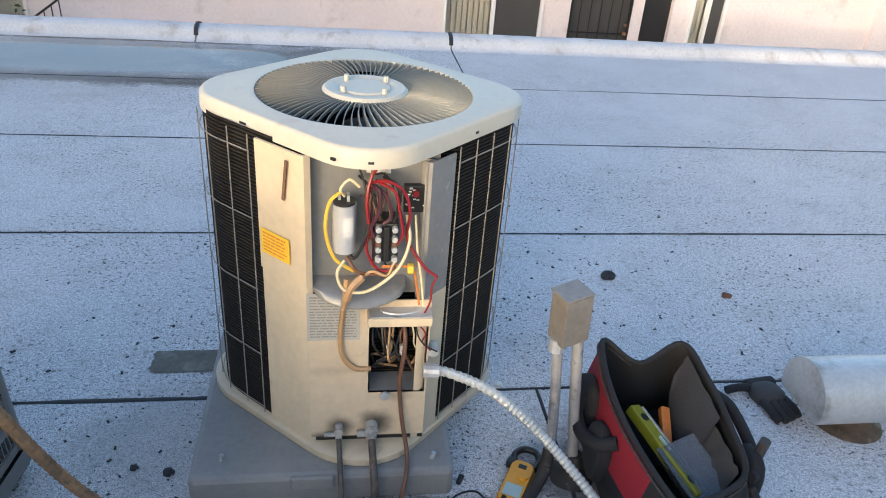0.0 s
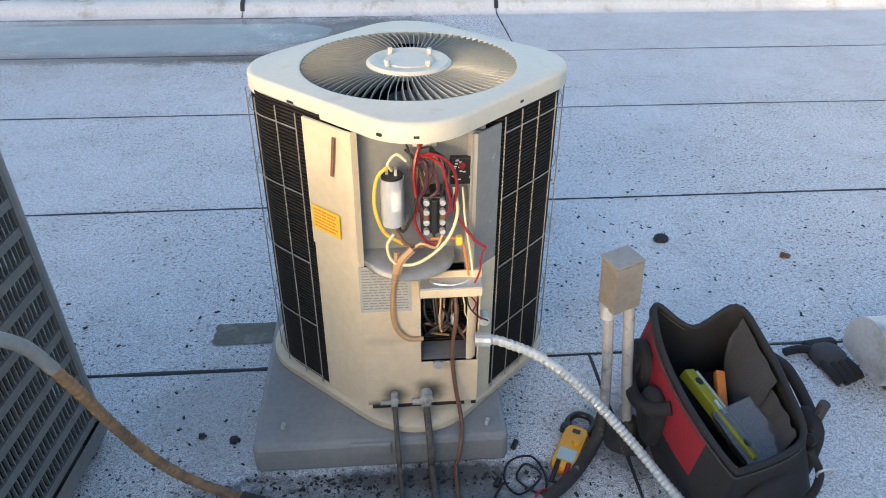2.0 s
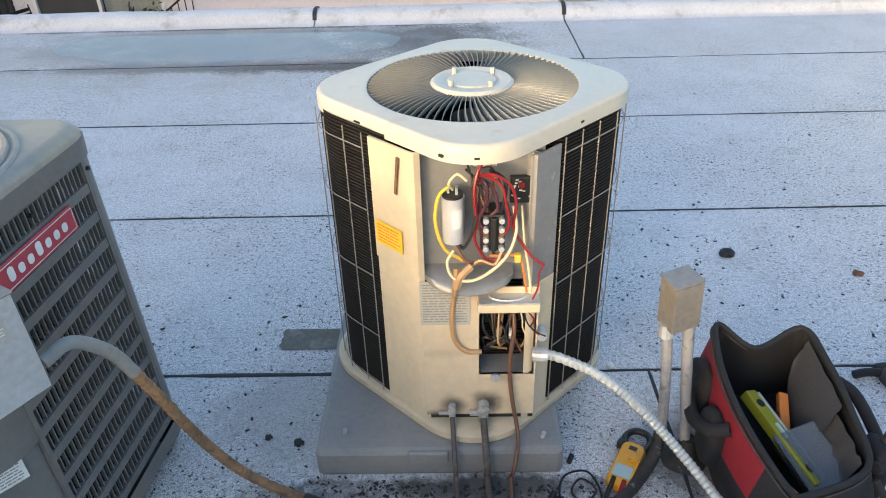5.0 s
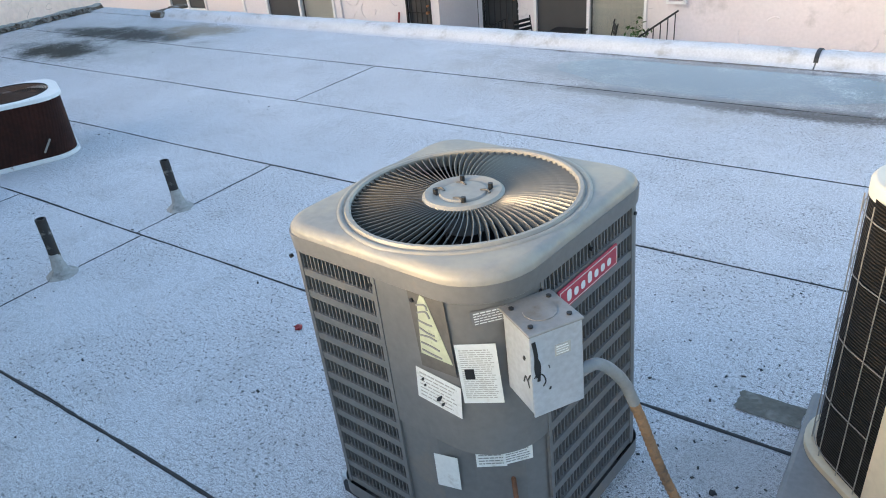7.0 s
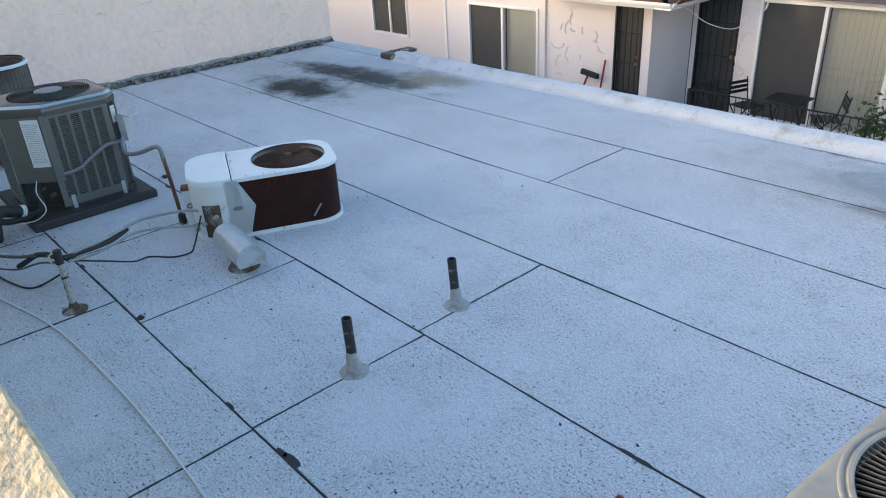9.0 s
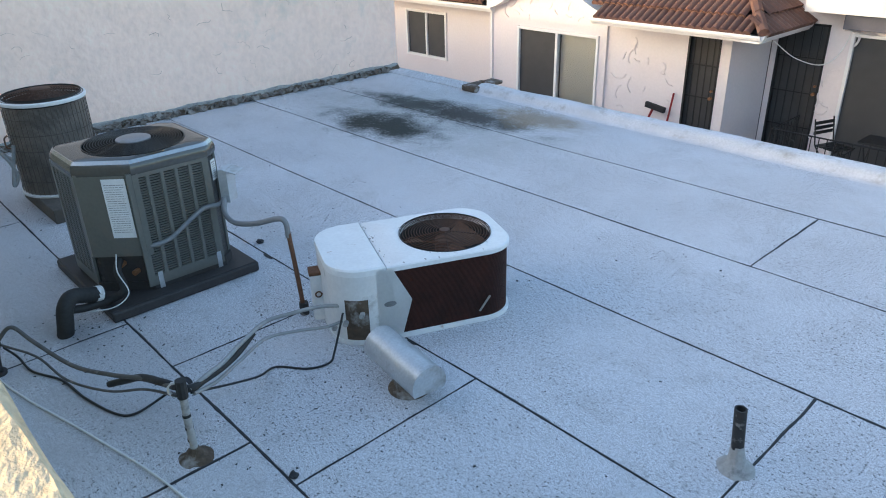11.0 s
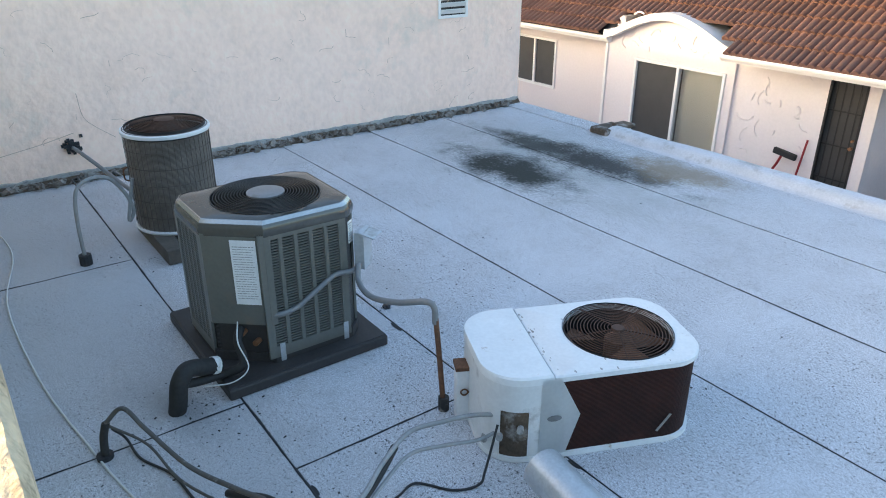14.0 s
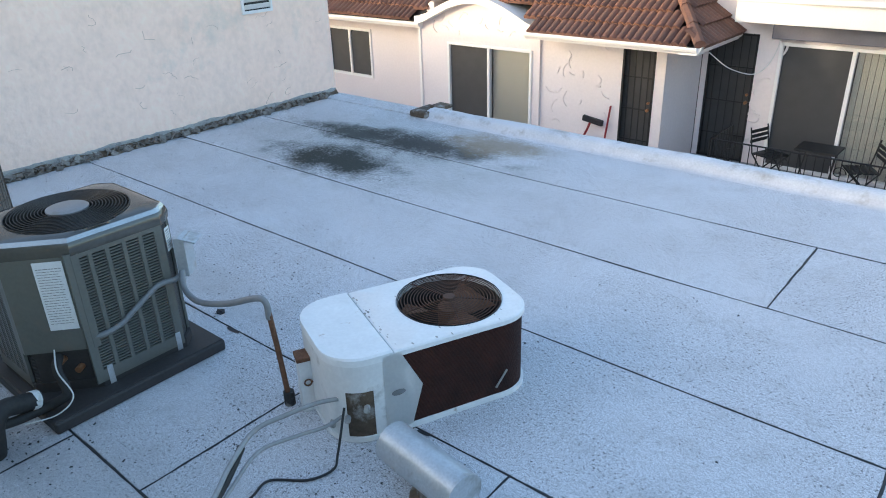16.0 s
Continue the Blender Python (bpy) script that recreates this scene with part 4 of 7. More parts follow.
loft(bm, [[(a, -0.72, 0.92), (a, 0.72, 0.92), (c, 0.6, 1.42), (c, -0.6, 1.42)] for a, c in ((-1.7, -1.2), (1.0, 0.3))], cap0=True, cap1=True)
part("cabin", bm, "black", car, "dark glazed cabin", smooth=40)
part("roof_panel", newbox(-1.2, 0.3, -0.58, 0.58, 1.42, 1.45, 0.01), "carwhite", car)
for x in (-1.35, 1.35):
    for s in (-1, 1):
        w = part("wheel", newtube([(x, s * 0.72, 0.32), (x, s * 0.9, 0.32)], 0.32, 20, curve=False), "rubber", car)
        part("rim", newtube([(x, s * 0.89, 0.32), (x, s * 0.905, 0.32)], 0.19, 14, curve=False), "alu", w)


# ---- air-conditioning condensers ----
def fan_top(parent, outline, hole, z0, z1, edge, material, label, lip=0.0, cx=0.0, cy=0.0):
    """A pressed cap over the outline with a round hole at (cx, cy)."""
    n = 96
    o = ringwise(outline, n, cx, cy)
    c = [(cx + hole * math.cos(2 * math.pi * i / n), cy + hole * math.sin(2 * math.pi * i / n)) for i in range(n)]
    bm = bmesh.new()
    rows = [at_z(scaled(o, 0.985, cx, cy), z0), at_z(o, z0)]
    for k in range(1, 7):
        a = math.pi / 2 * k / 6
        rows.append(at_z(scaled(o, 1 - edge * (1 - math.cos(a)) / 0.33, cx, cy), z1 - edge + edge * math.sin(a)))
    for k, h in ((1.06, 0.0), (1.045, lip), (1.015, lip), (1.0, lip * 0.5), (1.0, -0.03)):
        rows.append(at_z([(cx + (x - cx) * k, cy + (y - cy) * k) for x, y in c], z1 + h))
    loft(bm, rows)
    return part("top_cap", bm, material, parent, label, smooth=35)


def vane_grille(parent, hole, hub, z, count, material, hubmat, swirl=14.0, cx=0.0, cy=0.0, w=0.012, lean=58.0):
    """Radial vanes round a pressed hub."""
    bm = bmesh.new()
    n = 5
    rows = []
    for i in range(n):
        r = hub * 0.97 + (hole * 1.01 - hub * 0.97) * i / (n - 1)
        a = radians(swirl) * (i / (n - 1)) ** 1.5
        tilt = radians(lean)
        c = Vector((r * math.cos(a), r * math.sin(a), 0.004 * math.sin(math.pi * i / (n - 1))))
        t = Vector((-math.sin(a), math.cos(a), 0)) * math.cos(tilt) + Vector((0, 0, 1)) * math.sin(tilt)
        u = t.cross(Vector((math.cos(a), math.sin(a), 0))) * 0.0007
        rows.append([c + t * w / 2 + u, c - t * w / 2 + u, c - t * w / 2 - u, c + t * w / 2 - u])
    loft(bm, rows)
    me = bpy.data.meshes.new("vane")
    bm.to_mesh(me)
    bm.free()
    me.materials.append(M[material])
    for i in range(count):
        piece("vane", me, parent, pose(cx, cy, z - 0.006, 0, 0, 360 * i / count))
    bm = bmesh.new()
    prof = [(1.0, -0.012), (1.0, 0.0), (0.93, 0.006), (0.72, 0.006), (0.64, 0.002), (0.60, 0.002), (0.56, 0.006), (0.0001, 0.007)]
    loft(bm, [[(cx + hub * k * math.cos(2 * math.pi * i / 40), cy + hub * k * math.sin(2 * math.pi * i / 40), z + h) for i in range(40)] for k, h in prof])
    hub_ob = part("hub", bm, hubmat, parent, smooth=40)
    for k in range(4):
        a = radians(40 + 90 * k)
        part("bolt", newtube([(cx + hub * 0.66 * math.cos(a), cy + hub * 0.66 * math.sin(a), z), (cx + hub * 0.66 * math.cos(a), cy + hub * 0.66 * math.sin(a), z + 0.018)], 0.006, 8, curve=False), "black" if hubmat != "whitecap" else "whitecap", hub_ob)


def fan_below(parent, hole, z, blades, material, cx=0.0, cy=0.0, well="black"):
    """A fan at rest in its well, whose shade is put into the black of its walls."""
    bm = bmesh.new()
    o = [(cx + hole * 1.01 * math.cos(2 * math.pi * i / 32), cy + hole * 1.01 * math.sin(2 * math.pi * i / 32)) for i in range(32)]
    loft(bm, [at_z(o, z + 0.06), at_z(o, z - 0.22), at_z(scaled(o, 0.01, cx, cy), z - 0.22)])
    part("fan_well", bm, well, parent)
    for k in range(blades):
        bm = bmesh.new()
        rows = []
        for i in range(5):
            r = 0.05 + (hole * 0.93 - 0.05) * i / 4
            half = 0.035 + 0.075 * i / 4
            rows.append([(r, -half, -0.03), (r, 0, 0.004), (r, half, 0.03), (r, half, 0.032), (r, -half, -0.028)])
        loft(bm, rows)
        part("fan_blade", bm, material, parent, m=pose(cx, cy, z - 0.02, 0, 0, 360 * k / blades + 25))
    part("fan_hub", newtube([(cx, cy, z - 0.12), (cx, cy, z + 0.015)], 0.055, 16, curve=False), material, parent)


def ring_guard(parent, hole, hub, z, rings, material, dome=0.0, spokes=4, cx=0.0, cy=0.0, r=0.0025, turn=20, hubmat=None):
    """Concentric wire rings on spokes."""
    for k in range(rings):
        q = hub + (hole - hub) * (k + 1) / rings
        zz = z + dome * (1 - (q / hole) ** 2)
        part("guard_ring", newtube([(cx + q * math.cos(2 * math.pi * i / 40), cy + q * math.sin(2 * math.pi * i / 40), zz) for i in range(40)], r, 5, curve=False, closed=True), material, parent, smooth=60)
    for k in range(spokes):
        a = radians(turn + 360 * k / spokes)
        pts = [(cx + q * math.cos(a), cy + q * math.sin(a), z - 0.004 + dome * (1 - (q / hole) ** 2)) for q in (hub * 0.9, (hub + hole) / 2, hole * 1.05)]
        part("spoke", newtube(pts, r * 1.5, 6, n=3), material, parent)
    bm = bmesh.new()
    loft(bm, [[(cx + hub * q * math.cos(2 * math.pi * i / 32), cy + hub * q * math.sin(2 * math.pi * i / 32), z + dome + h) for i in range(32)] for q, h in ((1, -0.008), (1, 0.001), (0.9, 0.005), (0.001, 0.006))])
    part("centre_disc", bm, hubmat or material, parent, smooth=40)


def shell(bm, pts, z0, z1, off=0.004, thick=0.004):
    """A thin sheet along an open plan line, bent outward by off."""
    n = len(pts)
    outer, inner = [], []
    for i, (x, y) in enumerate(pts):
        a, c = Vector(pts[max(i - 1, 0)]), Vector(pts[min(i + 1, n - 1)])
        d = (c - a).normalized()
        nn = Vector((d.y, -d.x))
        outer.append((x + nn.x * off, y + nn.y * off))
        inner.append((x + nn.x * (off - thick), y + nn.y * (off - thick)))
    rows = []
    for o, q in zip(outer, inner):
        rows.append([(*o, z0), (*o, z1), (*q, z1), (*q, z0)])
    loft(bm, rows, cap0=True, cap1=True)


def along(outline, test):
    """The run of an outline (counter-clockwise) for which test(x, y) holds."""
    n = len(outline)
    start = next(i for i in range(n) if test(*outline[i]) and not test(*outline[i - 1]))
    out = []
    while test(*outline[start % n]) and len(out) < n:
        out.append(outline[start % n])
        start += 1
    return out


# -- the cream condenser with its control panel off --
UX, UY, UZ = 0.663, 1.512, 0.088
pad1 = tagged(part("equipment_pad", newbox(0.268, 0.886, 1.128, 1.72, 0.0, UZ, 0.014), "pad"), "grey moulded plastic equipment pad on the roof", "pad")
part("raised_tab", newbox(0.50, 0.60, 1.120, 1.132, 0.052, 0.088, 0.004), "pad", pad1)
for x, y in ((0.335, 1.19), (0.835, 1.17), (0.845, 1.30)):
    part("bolt", newtube([(x, y, UZ - 0.002), (x + 0.004, y, UZ + 0.016)], 0.006, 6, curve=False), "galv", pad1)

unit = thing("open_condenser", pose(UX + 0.008, UY, UZ - 0.008) @ Matrix.Diagonal((0.97, 0.97, 1, 1)), "cream air-conditioning condenser with its wiring panel removed, on a grey pad", "condenser")
FRONT = -0.306
raw = [(x * 1.03 if x < 0 else x, y) for x, y in rounded(0.614, 0.614, 0.17, 45, 16)]
PAN = ringwise([(x * 1.035 if x < 0 else x, y) for x, y in raw], 120)
BODY = [(x, max(y, FRONT)) for x, y in ringwise(raw, 160)]
CAPO = rounded(0.608, 0.608, 0.135, 45, 16)
H1, H2 = 0.772, 0.812
bm = bmesh.new()
loft(bm, [at_z(scaled(PAN, k), z) for k, z in ((1.02, 0.008), (1.03, 0.012), (1.03, 0.030), (0.995, 0.034), (0.9, 0.034))], cap0=True, cap1=True)
part("base_pan", bm, "cream", unit, smooth=40)
ins = scaled(BODY, 0.985)
bm = bmesh.new()
loft(bm, [at_z([(x, max(y, FRONT + 0.07)) for x, y in ins], 0.034), at_z([(x, max(y, FRONT + 0.07)) for x, y in ins], H1 + 0.01)])
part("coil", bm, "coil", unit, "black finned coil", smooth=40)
left = along(BODY, lambda x, y: y < -0.205 and x < -0.116)
mid = along(BODY, lambda x, y: y < FRONT + 0.001)
right = along(BODY, lambda x, y: y < -0.25 and x > 0.116)
full = left + mid + right
bm = bmesh.new()
shell(bm, left + mid[:1], 0.033, 0.478)
part("side_panel", bm, "cream", unit, "cream lower side panel", smooth=40)
bm = bmesh.new()
shell(bm, left + mid[:1], 0.474, H1, 0.008, 0.007)
part("side_panel", bm, "cream", unit, "sunlit cream upper side panel", smooth=40)
bm = bmesh.new()
x0, x1 = mid[0][0], mid[-1][0] + 0.02
BXL, BXR, BZ0, BZ1 = 0.010, 0.140, 0.185, 0.396
for a in ((x0, BXL, 0.05, 0.44), (BXR, x1, 0.05, 0.44), (BXL, BXR, 0.05, BZ0), (BXL, BXR, BZ1, 0.44)):
    box(bm, a[0], a[1], FRONT - 0.004, FRONT, a[2], a[3])
part("service_panel", bm, "sooty", unit, "cream service panel with scorched paint")
bm = bmesh.new()
shell(bm, right, 0.033, 0.44)
part("corner_strip", bm, "cream", unit, smooth=40)
# black strip paints the shade under the service panel's lower edge
part("shadow_gap", newbox(x0, x1, FRONT + 0.001, FRONT + 0.02, 0.034, 0.05), "black", unit)
# control compartment
bm = bmesh.new()
box(bm, x0, x1, FRONT + 0.03, FRONT + 0.036, 0.44, H1)
box(bm, x0, x0 + 0.004, FRONT, FRONT + 0.03, 0.44, H1)
part("control_plate", bm, "plate", unit, "grey steel control compartment")
bm = bmesh.new()
shell(bm, [(x1 - 0.035, FRONT + 0.028), (x1 - 0.01, FRONT + 0.01)] + right, 0.40, H1 - 0.01, 0.003)
part("corner_post", bm, "flaked", unit, "bare grey steel corner post with flaking paint", smooth=40)
bm = bmesh.new()
rows = []
for k in range(17):
    a = k / 16
    x = x0 + 0.01 + (0.075 - x0) * a
    d = 0.042 * math.sin(math.pi * a) ** 0.6
    rows.append([(x, FRONT + 0.03, 0.485), (x, FRONT - d * 0.6, 0.475 - 0.25 * d), (x, FRONT - d, 0.468 - 0.55 * d), (x, FRONT - d, 0.465 - 0.55 * d), (x, FRONT + 0.03, 0.480)])
loft(bm, rows, cap0=True, cap1=True)
part("bent_shelf", bm, "plate", unit, "bent grey steel shelf", smooth=40)
cap_ob = fan_top(unit, CAPO, 0.252, H1, H2, 0.012, "whitecap", "pale enamelled fan cap", 0.0008)
for nx, ny, s, half in ((-0.7071, -0.7071, -0.065, 0.008), (-0.7071, -0.7071, 0.20, 0.003), (0.7071, -0.7071, 0.03, 0.003), (0.0, -1.0, 0.0, 0.003)):
    d = 0.372 if nx == 0 else 0.303
    c0 = Vector((nx * d - ny * s, ny * d + nx * s, H1 + 0.013))
    part("slot", newbox(-half - 0.003, half + 0.003, -0.003, 0.003, -0.004, 0.002, 0.0015), "black", cap_ob, m=facing(c0.x, c0.y, c0.z, nx, ny))
vane_grille(unit, 0.252, 0.10, H2 + 0.001, 84, "vanepale", "whitecap", 5.0, w=0.0115, lean=76)
fan_below(unit, 0.25, H2 - 0.10, 3, "black")

# wire guard round the coil
coil_run = along(ringwise(raw, 160), lambda x, y: y > (-0.205 if x < 0 else -0.247))
for z in (0.05, 0.215, 0.40, 0.58, 0.735):
    part("guard_wire", newtube([(x * 1.01, y * 1.01, z) for x, y in coil_run[::3]], 0.0016, 5, curve=False), "wirelight", unit)
for i in range(0, len(coil_run), 5):
    x, y = coil_run[i]
    part("guard_upright", newtube([(x * 1.015, y * 1.015, 0.035), (x * 1.015, y * 1.015, H1)], 0.0016, 5, curve=False), "wirelight", unit)

# stickers, data plate and tool marks
lx, ly = left[len(left) // 2]
nx, ny = -0.70, -0.71
lettering(unit, 0.09, 0.058, facing(lx - 0.008, ly - 0.008, 0.548, nx, ny) @ pose(-0.018, 0, 0.001), 6, "yellow", "w_orange", "yellow warning sticker", 3)
lettering(unit, 0.118, 0.122, facing(-0.073, FRONT - 0.005, 0.398, 0, -1), 15, "plateprint", "print", "printed data plate", 5, name="data_plate", margin=0.05)
part("scratch", newbox(-0.004, 0.004, -0.045, 0.045, 0, 0.002, m=None), "rust", unit, m=facing(lx - 0.008, ly - 0.009, 0.71, nx, ny) @ pose(0.02, 0, 0, 0, 0, -9))
# lower junction recess
bm = bmesh.new()
w = 0.003
box(bm, BXL - w, BXR + w, FRONT - 0.004, FRONT + 0.09, BZ0 - w, BZ0)
box(bm, BXL - w, BXL, FRONT - 0.004, FRONT + 0.09, BZ0, BZ1)
box(bm, BXR, BXR + w, FRONT - 0.004, FRONT + 0.09, BZ0, BZ1)
box(bm, BXL - w, BXR + w, FRONT + 0.09, FRONT + 0.094, BZ0 - w, BZ1 + w)
recess = part("junction_recess", bm, "pad", unit, "open grey junction recess")
bm = bmesh.new()
box(bm, BXL - 0.008, BXR + 0.006, FRONT - 0.045, FRONT, BZ1, BZ1 + 0.022, 0.003)
part("ledge", bm, "cream", unit, "protruding ledge over the recess")
bm = bmesh.new()
box(bm, BXL - 0.004, BXR + 0.004, FRONT - 0.043, FRONT + 0.02, BZ1 + 0.023, BZ1 + 0.026)
loft(bm, [[(0.072 + 0.045 * k * math.cos(i * 0.3142), FRONT - 0.012 + 0.024 * k * math.sin(i * 0.3142), BZ1 + 0.026 + h) for i in range(20)] for k, h in ((1, 0), (0.94, 0.003), (0.9, 0.001), (0.001, 0.001))])
part("cover_plate", bm, "galv", unit, "galvanised cover plate with a knockout")
part("hanging_tab", newtube([(0.048, FRONT - 0.006, BZ0 - 0.01), (0.048, FRONT - 0.011, BZ0 - 0.01)], 0.012, 14, curve=False), "galv", unit)
for k, (x, y) in enumerate(((0.03, 0.03), (0.058, 0.02), (0.09, 0.025), (0.115, 0.035))):
    bm = bmesh.new()
    box(bm, x - 0.009, x + 0.009, FRONT + 0.05, FRONT + 0.085, 0.27 + y, 0.36 + y * 0.4, 0.003)
    part("terminal", bm, "black", recess)
rnd = random.Random(21)
for k in range(11):
    x = rnd.uniform(0.02, 0.125)
    pts = [(x, FRONT + 0.05, 0.34 + rnd.uniform(-0.02, 0.04)), (x + rnd.uniform(-0.03, 0.03), FRONT + rnd.uniform(0.0, 0.04), 0.30 + rnd.uniform(-0.03, 0.03)), (x + rnd.uniform(-0.04, 0.04), FRONT + rnd.uniform(0.01, 0.05), 0.25 + rnd.uniform(-0.03, 0.03)), (x + rnd.uniform(-0.05, 0.03), FRONT + 0.06, 0.22 + rnd.uniform(-0.02, 0.03))]
    pts = [(min(0.132, max(0.018, a)), c, d) for a, c, d in pts]
    part("wire", newtube(pts, 0.0032, 6, n=5), rnd.choice(["w_black", "w_black", "w_brown", "w_black", "w_tan"]), recess)
for x in (0.055, 0.088):
    part("fuse", newtube([(x, FRONT + 0.03, 0.268), (x, FRONT + 0.03, 0.295)], 0.007, 8, curve=False), "paper", recess)
part("terminal_screw", newtube([(0.158, FRONT - 0.01, 0.30), (0.158, FRONT + 0.02, 0.30)], 0.013, 12, curve=False), "galv", unit)

# capacitor, contactor, timer board
capa = part("capacitor", newtube([(-0.050, FRONT - 0.012, 0.572), (-0.050, FRONT - 0.012, 0.575), (-0.050, FRONT - 0.012, 0.675), (-0.050, FRONT - 0.012, 0.678)], 0.025, 24, curve=False), "alu", unit, "silver run capacitor with a paper label", smooth=50)
bm = bmesh.new()
loft(bm, [[(-0.050 + 0.0256 * math.sin(a), FRONT - 0.012 - 0.0256 * math.cos(a), z) for a in [-0.1 + 0.9 * i / 8 for i in range(9)]] for z in (0.612, 0.655)], close=False)
part("label", bm, "paper", capa)
part("top", newtube([(-0.050, FRONT - 0.012, 0.678), (-0.050, FRONT - 0.012, 0.684)], 0.023, 20, curve=False), "black", capa)
for dx, dy in ((-0.01, 0), (0.008, 0.008), (0.008, -0.008)):
    part("terminal", newbox(-0.053 + dx, -0.047 + dx, FRONT - 0.013 + dy, FRONT - 0.011 + dy, 0.684, 0.697), "galv", capa)
bm = bmesh.new()
box(bm, 0.012, 0.062, FRONT - 0.030, FRONT + 0.03, 0.552, 0.640, 0.004)
box(bm, 0.031, 0.043, FRONT - 0.040, FRONT - 0.02, 0.556, 0.636, 0.002)
cont = part("contactor", bm, "black", unit, "black contactor with brass screws")
for x in (0.020, 0.054):
    for z in (0.562, 0.584, 0.608, 0.630):
        part("screw", newtube([(x, FRONT - 0.03, z), (x, FRONT - 0.041, z)], 0.0065, 8, curve=False), "alu", cont)
    part("bridge", newbox(x - 0.006, x + 0.006, FRONT - 0.036, FRONT - 0.03, 0.590, 0.602), "rust", cont)
brd = part("timer_board", newbox(0.074, 0.122, FRONT + 0.014, FRONT + 0.03, 0.644, 0.704, 0.002), "black", unit, "black timer board with a red dial")
part("dial", newtube([(0.098, FRONT + 0.014, 0.688), (0.098, FRONT + 0.008, 0.688)], 0.007, 12, curve=False), "w_red", brd)
bm = bmesh.new()
rnd = random.Random(8)
for k in range(14):
    x, z = rnd.uniform(0.079, 0.117), rnd.uniform(0.650, 0.70)
    box(bm, x - 0.003, x + 0.003, FRONT + 0.0125, FRONT + 0.014, z - 0.0012, z + 0.0012)
part("print", bm, "paper", brd)
lettering(unit, 0.05, 0.05, facing(0.02, FRONT + 0.024, 0.752, 0, -1), 5, "paper", "print", "wiring diagram sticker", 9)


def wires(specs):
    for mat, r, pts in specs:
        part("wire", newtube([(x, FRONT + y, z) for x, y, z in pts], r, 6, n=6), mat, unit)


wires([
    ("w_yellow", 0.0038, [(-0.05, -0.01, 0.695), (-0.062, -0.03, 0.705), (-0.082, -0.03, 0.68), (-0.088, -0.03, 0.62), (-0.07, -0.03, 0.56), (-0.03, -0.03, 0.53)]),
    ("w_red", 0.0035, [(0.03, 0.0, 0.762), (0.005, -0.02, 0.74), (-0.005, -0.03, 0.69), (0.0, -0.03, 0.63), (-0.004, -0.03, 0.58), (0.02, -0.03, 0.535), (0.05, -0.03, 0.53)]),
    ("w_red", 0.0035, [(0.0, -0.01, 0.72), (0.035, -0.035, 0.735), (0.07, -0.03, 0.71), (0.085, -0.02, 0.66), (0.082, -0.02, 0.60), (0.12, -0.03, 0.54), (0.15, -0.03, 0.515)]),
    ("w_red", 0.0032, [(0.012, -0.02, 0.73), (0.05, -0.04, 0.715), (0.062, -0.04, 0.67), (0.07, -0.035, 0.62), (0.055, -0.03, 0.585)]),
    ("w_red", 0.0022, [(0.15, -0.03, 0.515), (0.14, -0.03, 0.49), (0.138, -0.03, 0.45), (0.12, -0.02, 0.40), (0.11, 0.02, 0.37)]),
    ("w_purple", 0.004, [(0.005, -0.01, 0.72), (0.035, -0.03, 0.70), (0.045, -0.035, 0.66), (0.03, -0.03, 0.64)]),
    ("w_purple", 0.004, [(-0.005, -0.01, 0.70), (0.018, -0.03, 0.715), (0.02, -0.035, 0.67), (0.005, -0.03, 0.63), (0.02, -0.03, 0.60)]),
    ("w_black", 0.0042, [(0.03, 0.0, 0.73), (0.058, -0.03, 0.72), (0.06, -0.03, 0.68), (0.05, -0.03, 0.645)]),
    ("w_black", 0.0038, [(-0.045, -0.01, 0.575), (-0.03, -0.03, 0.56), (-0.01, -0.035, 0.60), (0.0, -0.03, 0.64)]),
    ("w_cream", 0.0035, [(0.08, 0.0, 0.645), (0.086, -0.03, 0.60), (0.06, -0.045, 0.54), (0.0, -0.06, 0.50), (-0.05, -0.055, 0.50), (-0.065, -0.04, 0.53), (-0.05, -0.03, 0.555)]),
    ("w_cream", 0.0028, [(-0.02, -0.03, 0.72), (-0.04, -0.03, 0.735), (-0.058, -0.03, 0.715), (-0.05, -0.02, 0.695)]),
    ("w_brown", 0.0045, [(-0.045, -0.02, 0.56), (-0.02, -0.035, 0.53), (0.03, -0.03, 0.525), (0.06, -0.03, 0.54)]),
    ("w_brown", 0.0035, [(0.04, 0.0, 0.71), (0.03, -0.02, 0.68), (0.022, -0.025, 0.66)]),
    ("w_tan", 0.0035, [(0.055, -0.03, 0.55), (0.04, -0.04, 0.525), (0.01, -0.04, 0.535), (-0.01, -0.035, 0.52)]),
    ("w_orange", 0.0028, [(0.03, -0.02, 0.535), (0.09, -0.035, 0.54), (0.105, -0.04, 0.50), (0.112, -0.045, 0.455)]),
    ("w_cream", 0.0025, [(0.10, 0.01, 0.64), (0.105, -0.02, 0.57), (0.115, -0.035, 0.51), (0.122, -0.045, 0.45)]),
    ("w_tan", 0.0065, [(-0.045, -0.045, 0.52), (-0.05, -0.05, 0.46), (-0.052, -0.012, 0.42), (-0.058, -0.010, 0.35), (-0.052, -0.012, 0.295), (-0.025, -0.012, 0.262), (0.012, -0.006, 0.255)]),
    ("w_tan", 0.009, [(-0.012, -0.045, 0.525), (-0.035, -0.055, 0.505), (-0.045, -0.055, 0.475)]),
    ("w_cream", 0.002, [(0.10, -0.03, 0.40), (0.108, -0.02, 0.36), (0.112, 0.0, 0.32), (0.125, 0.0, 0.29)]),
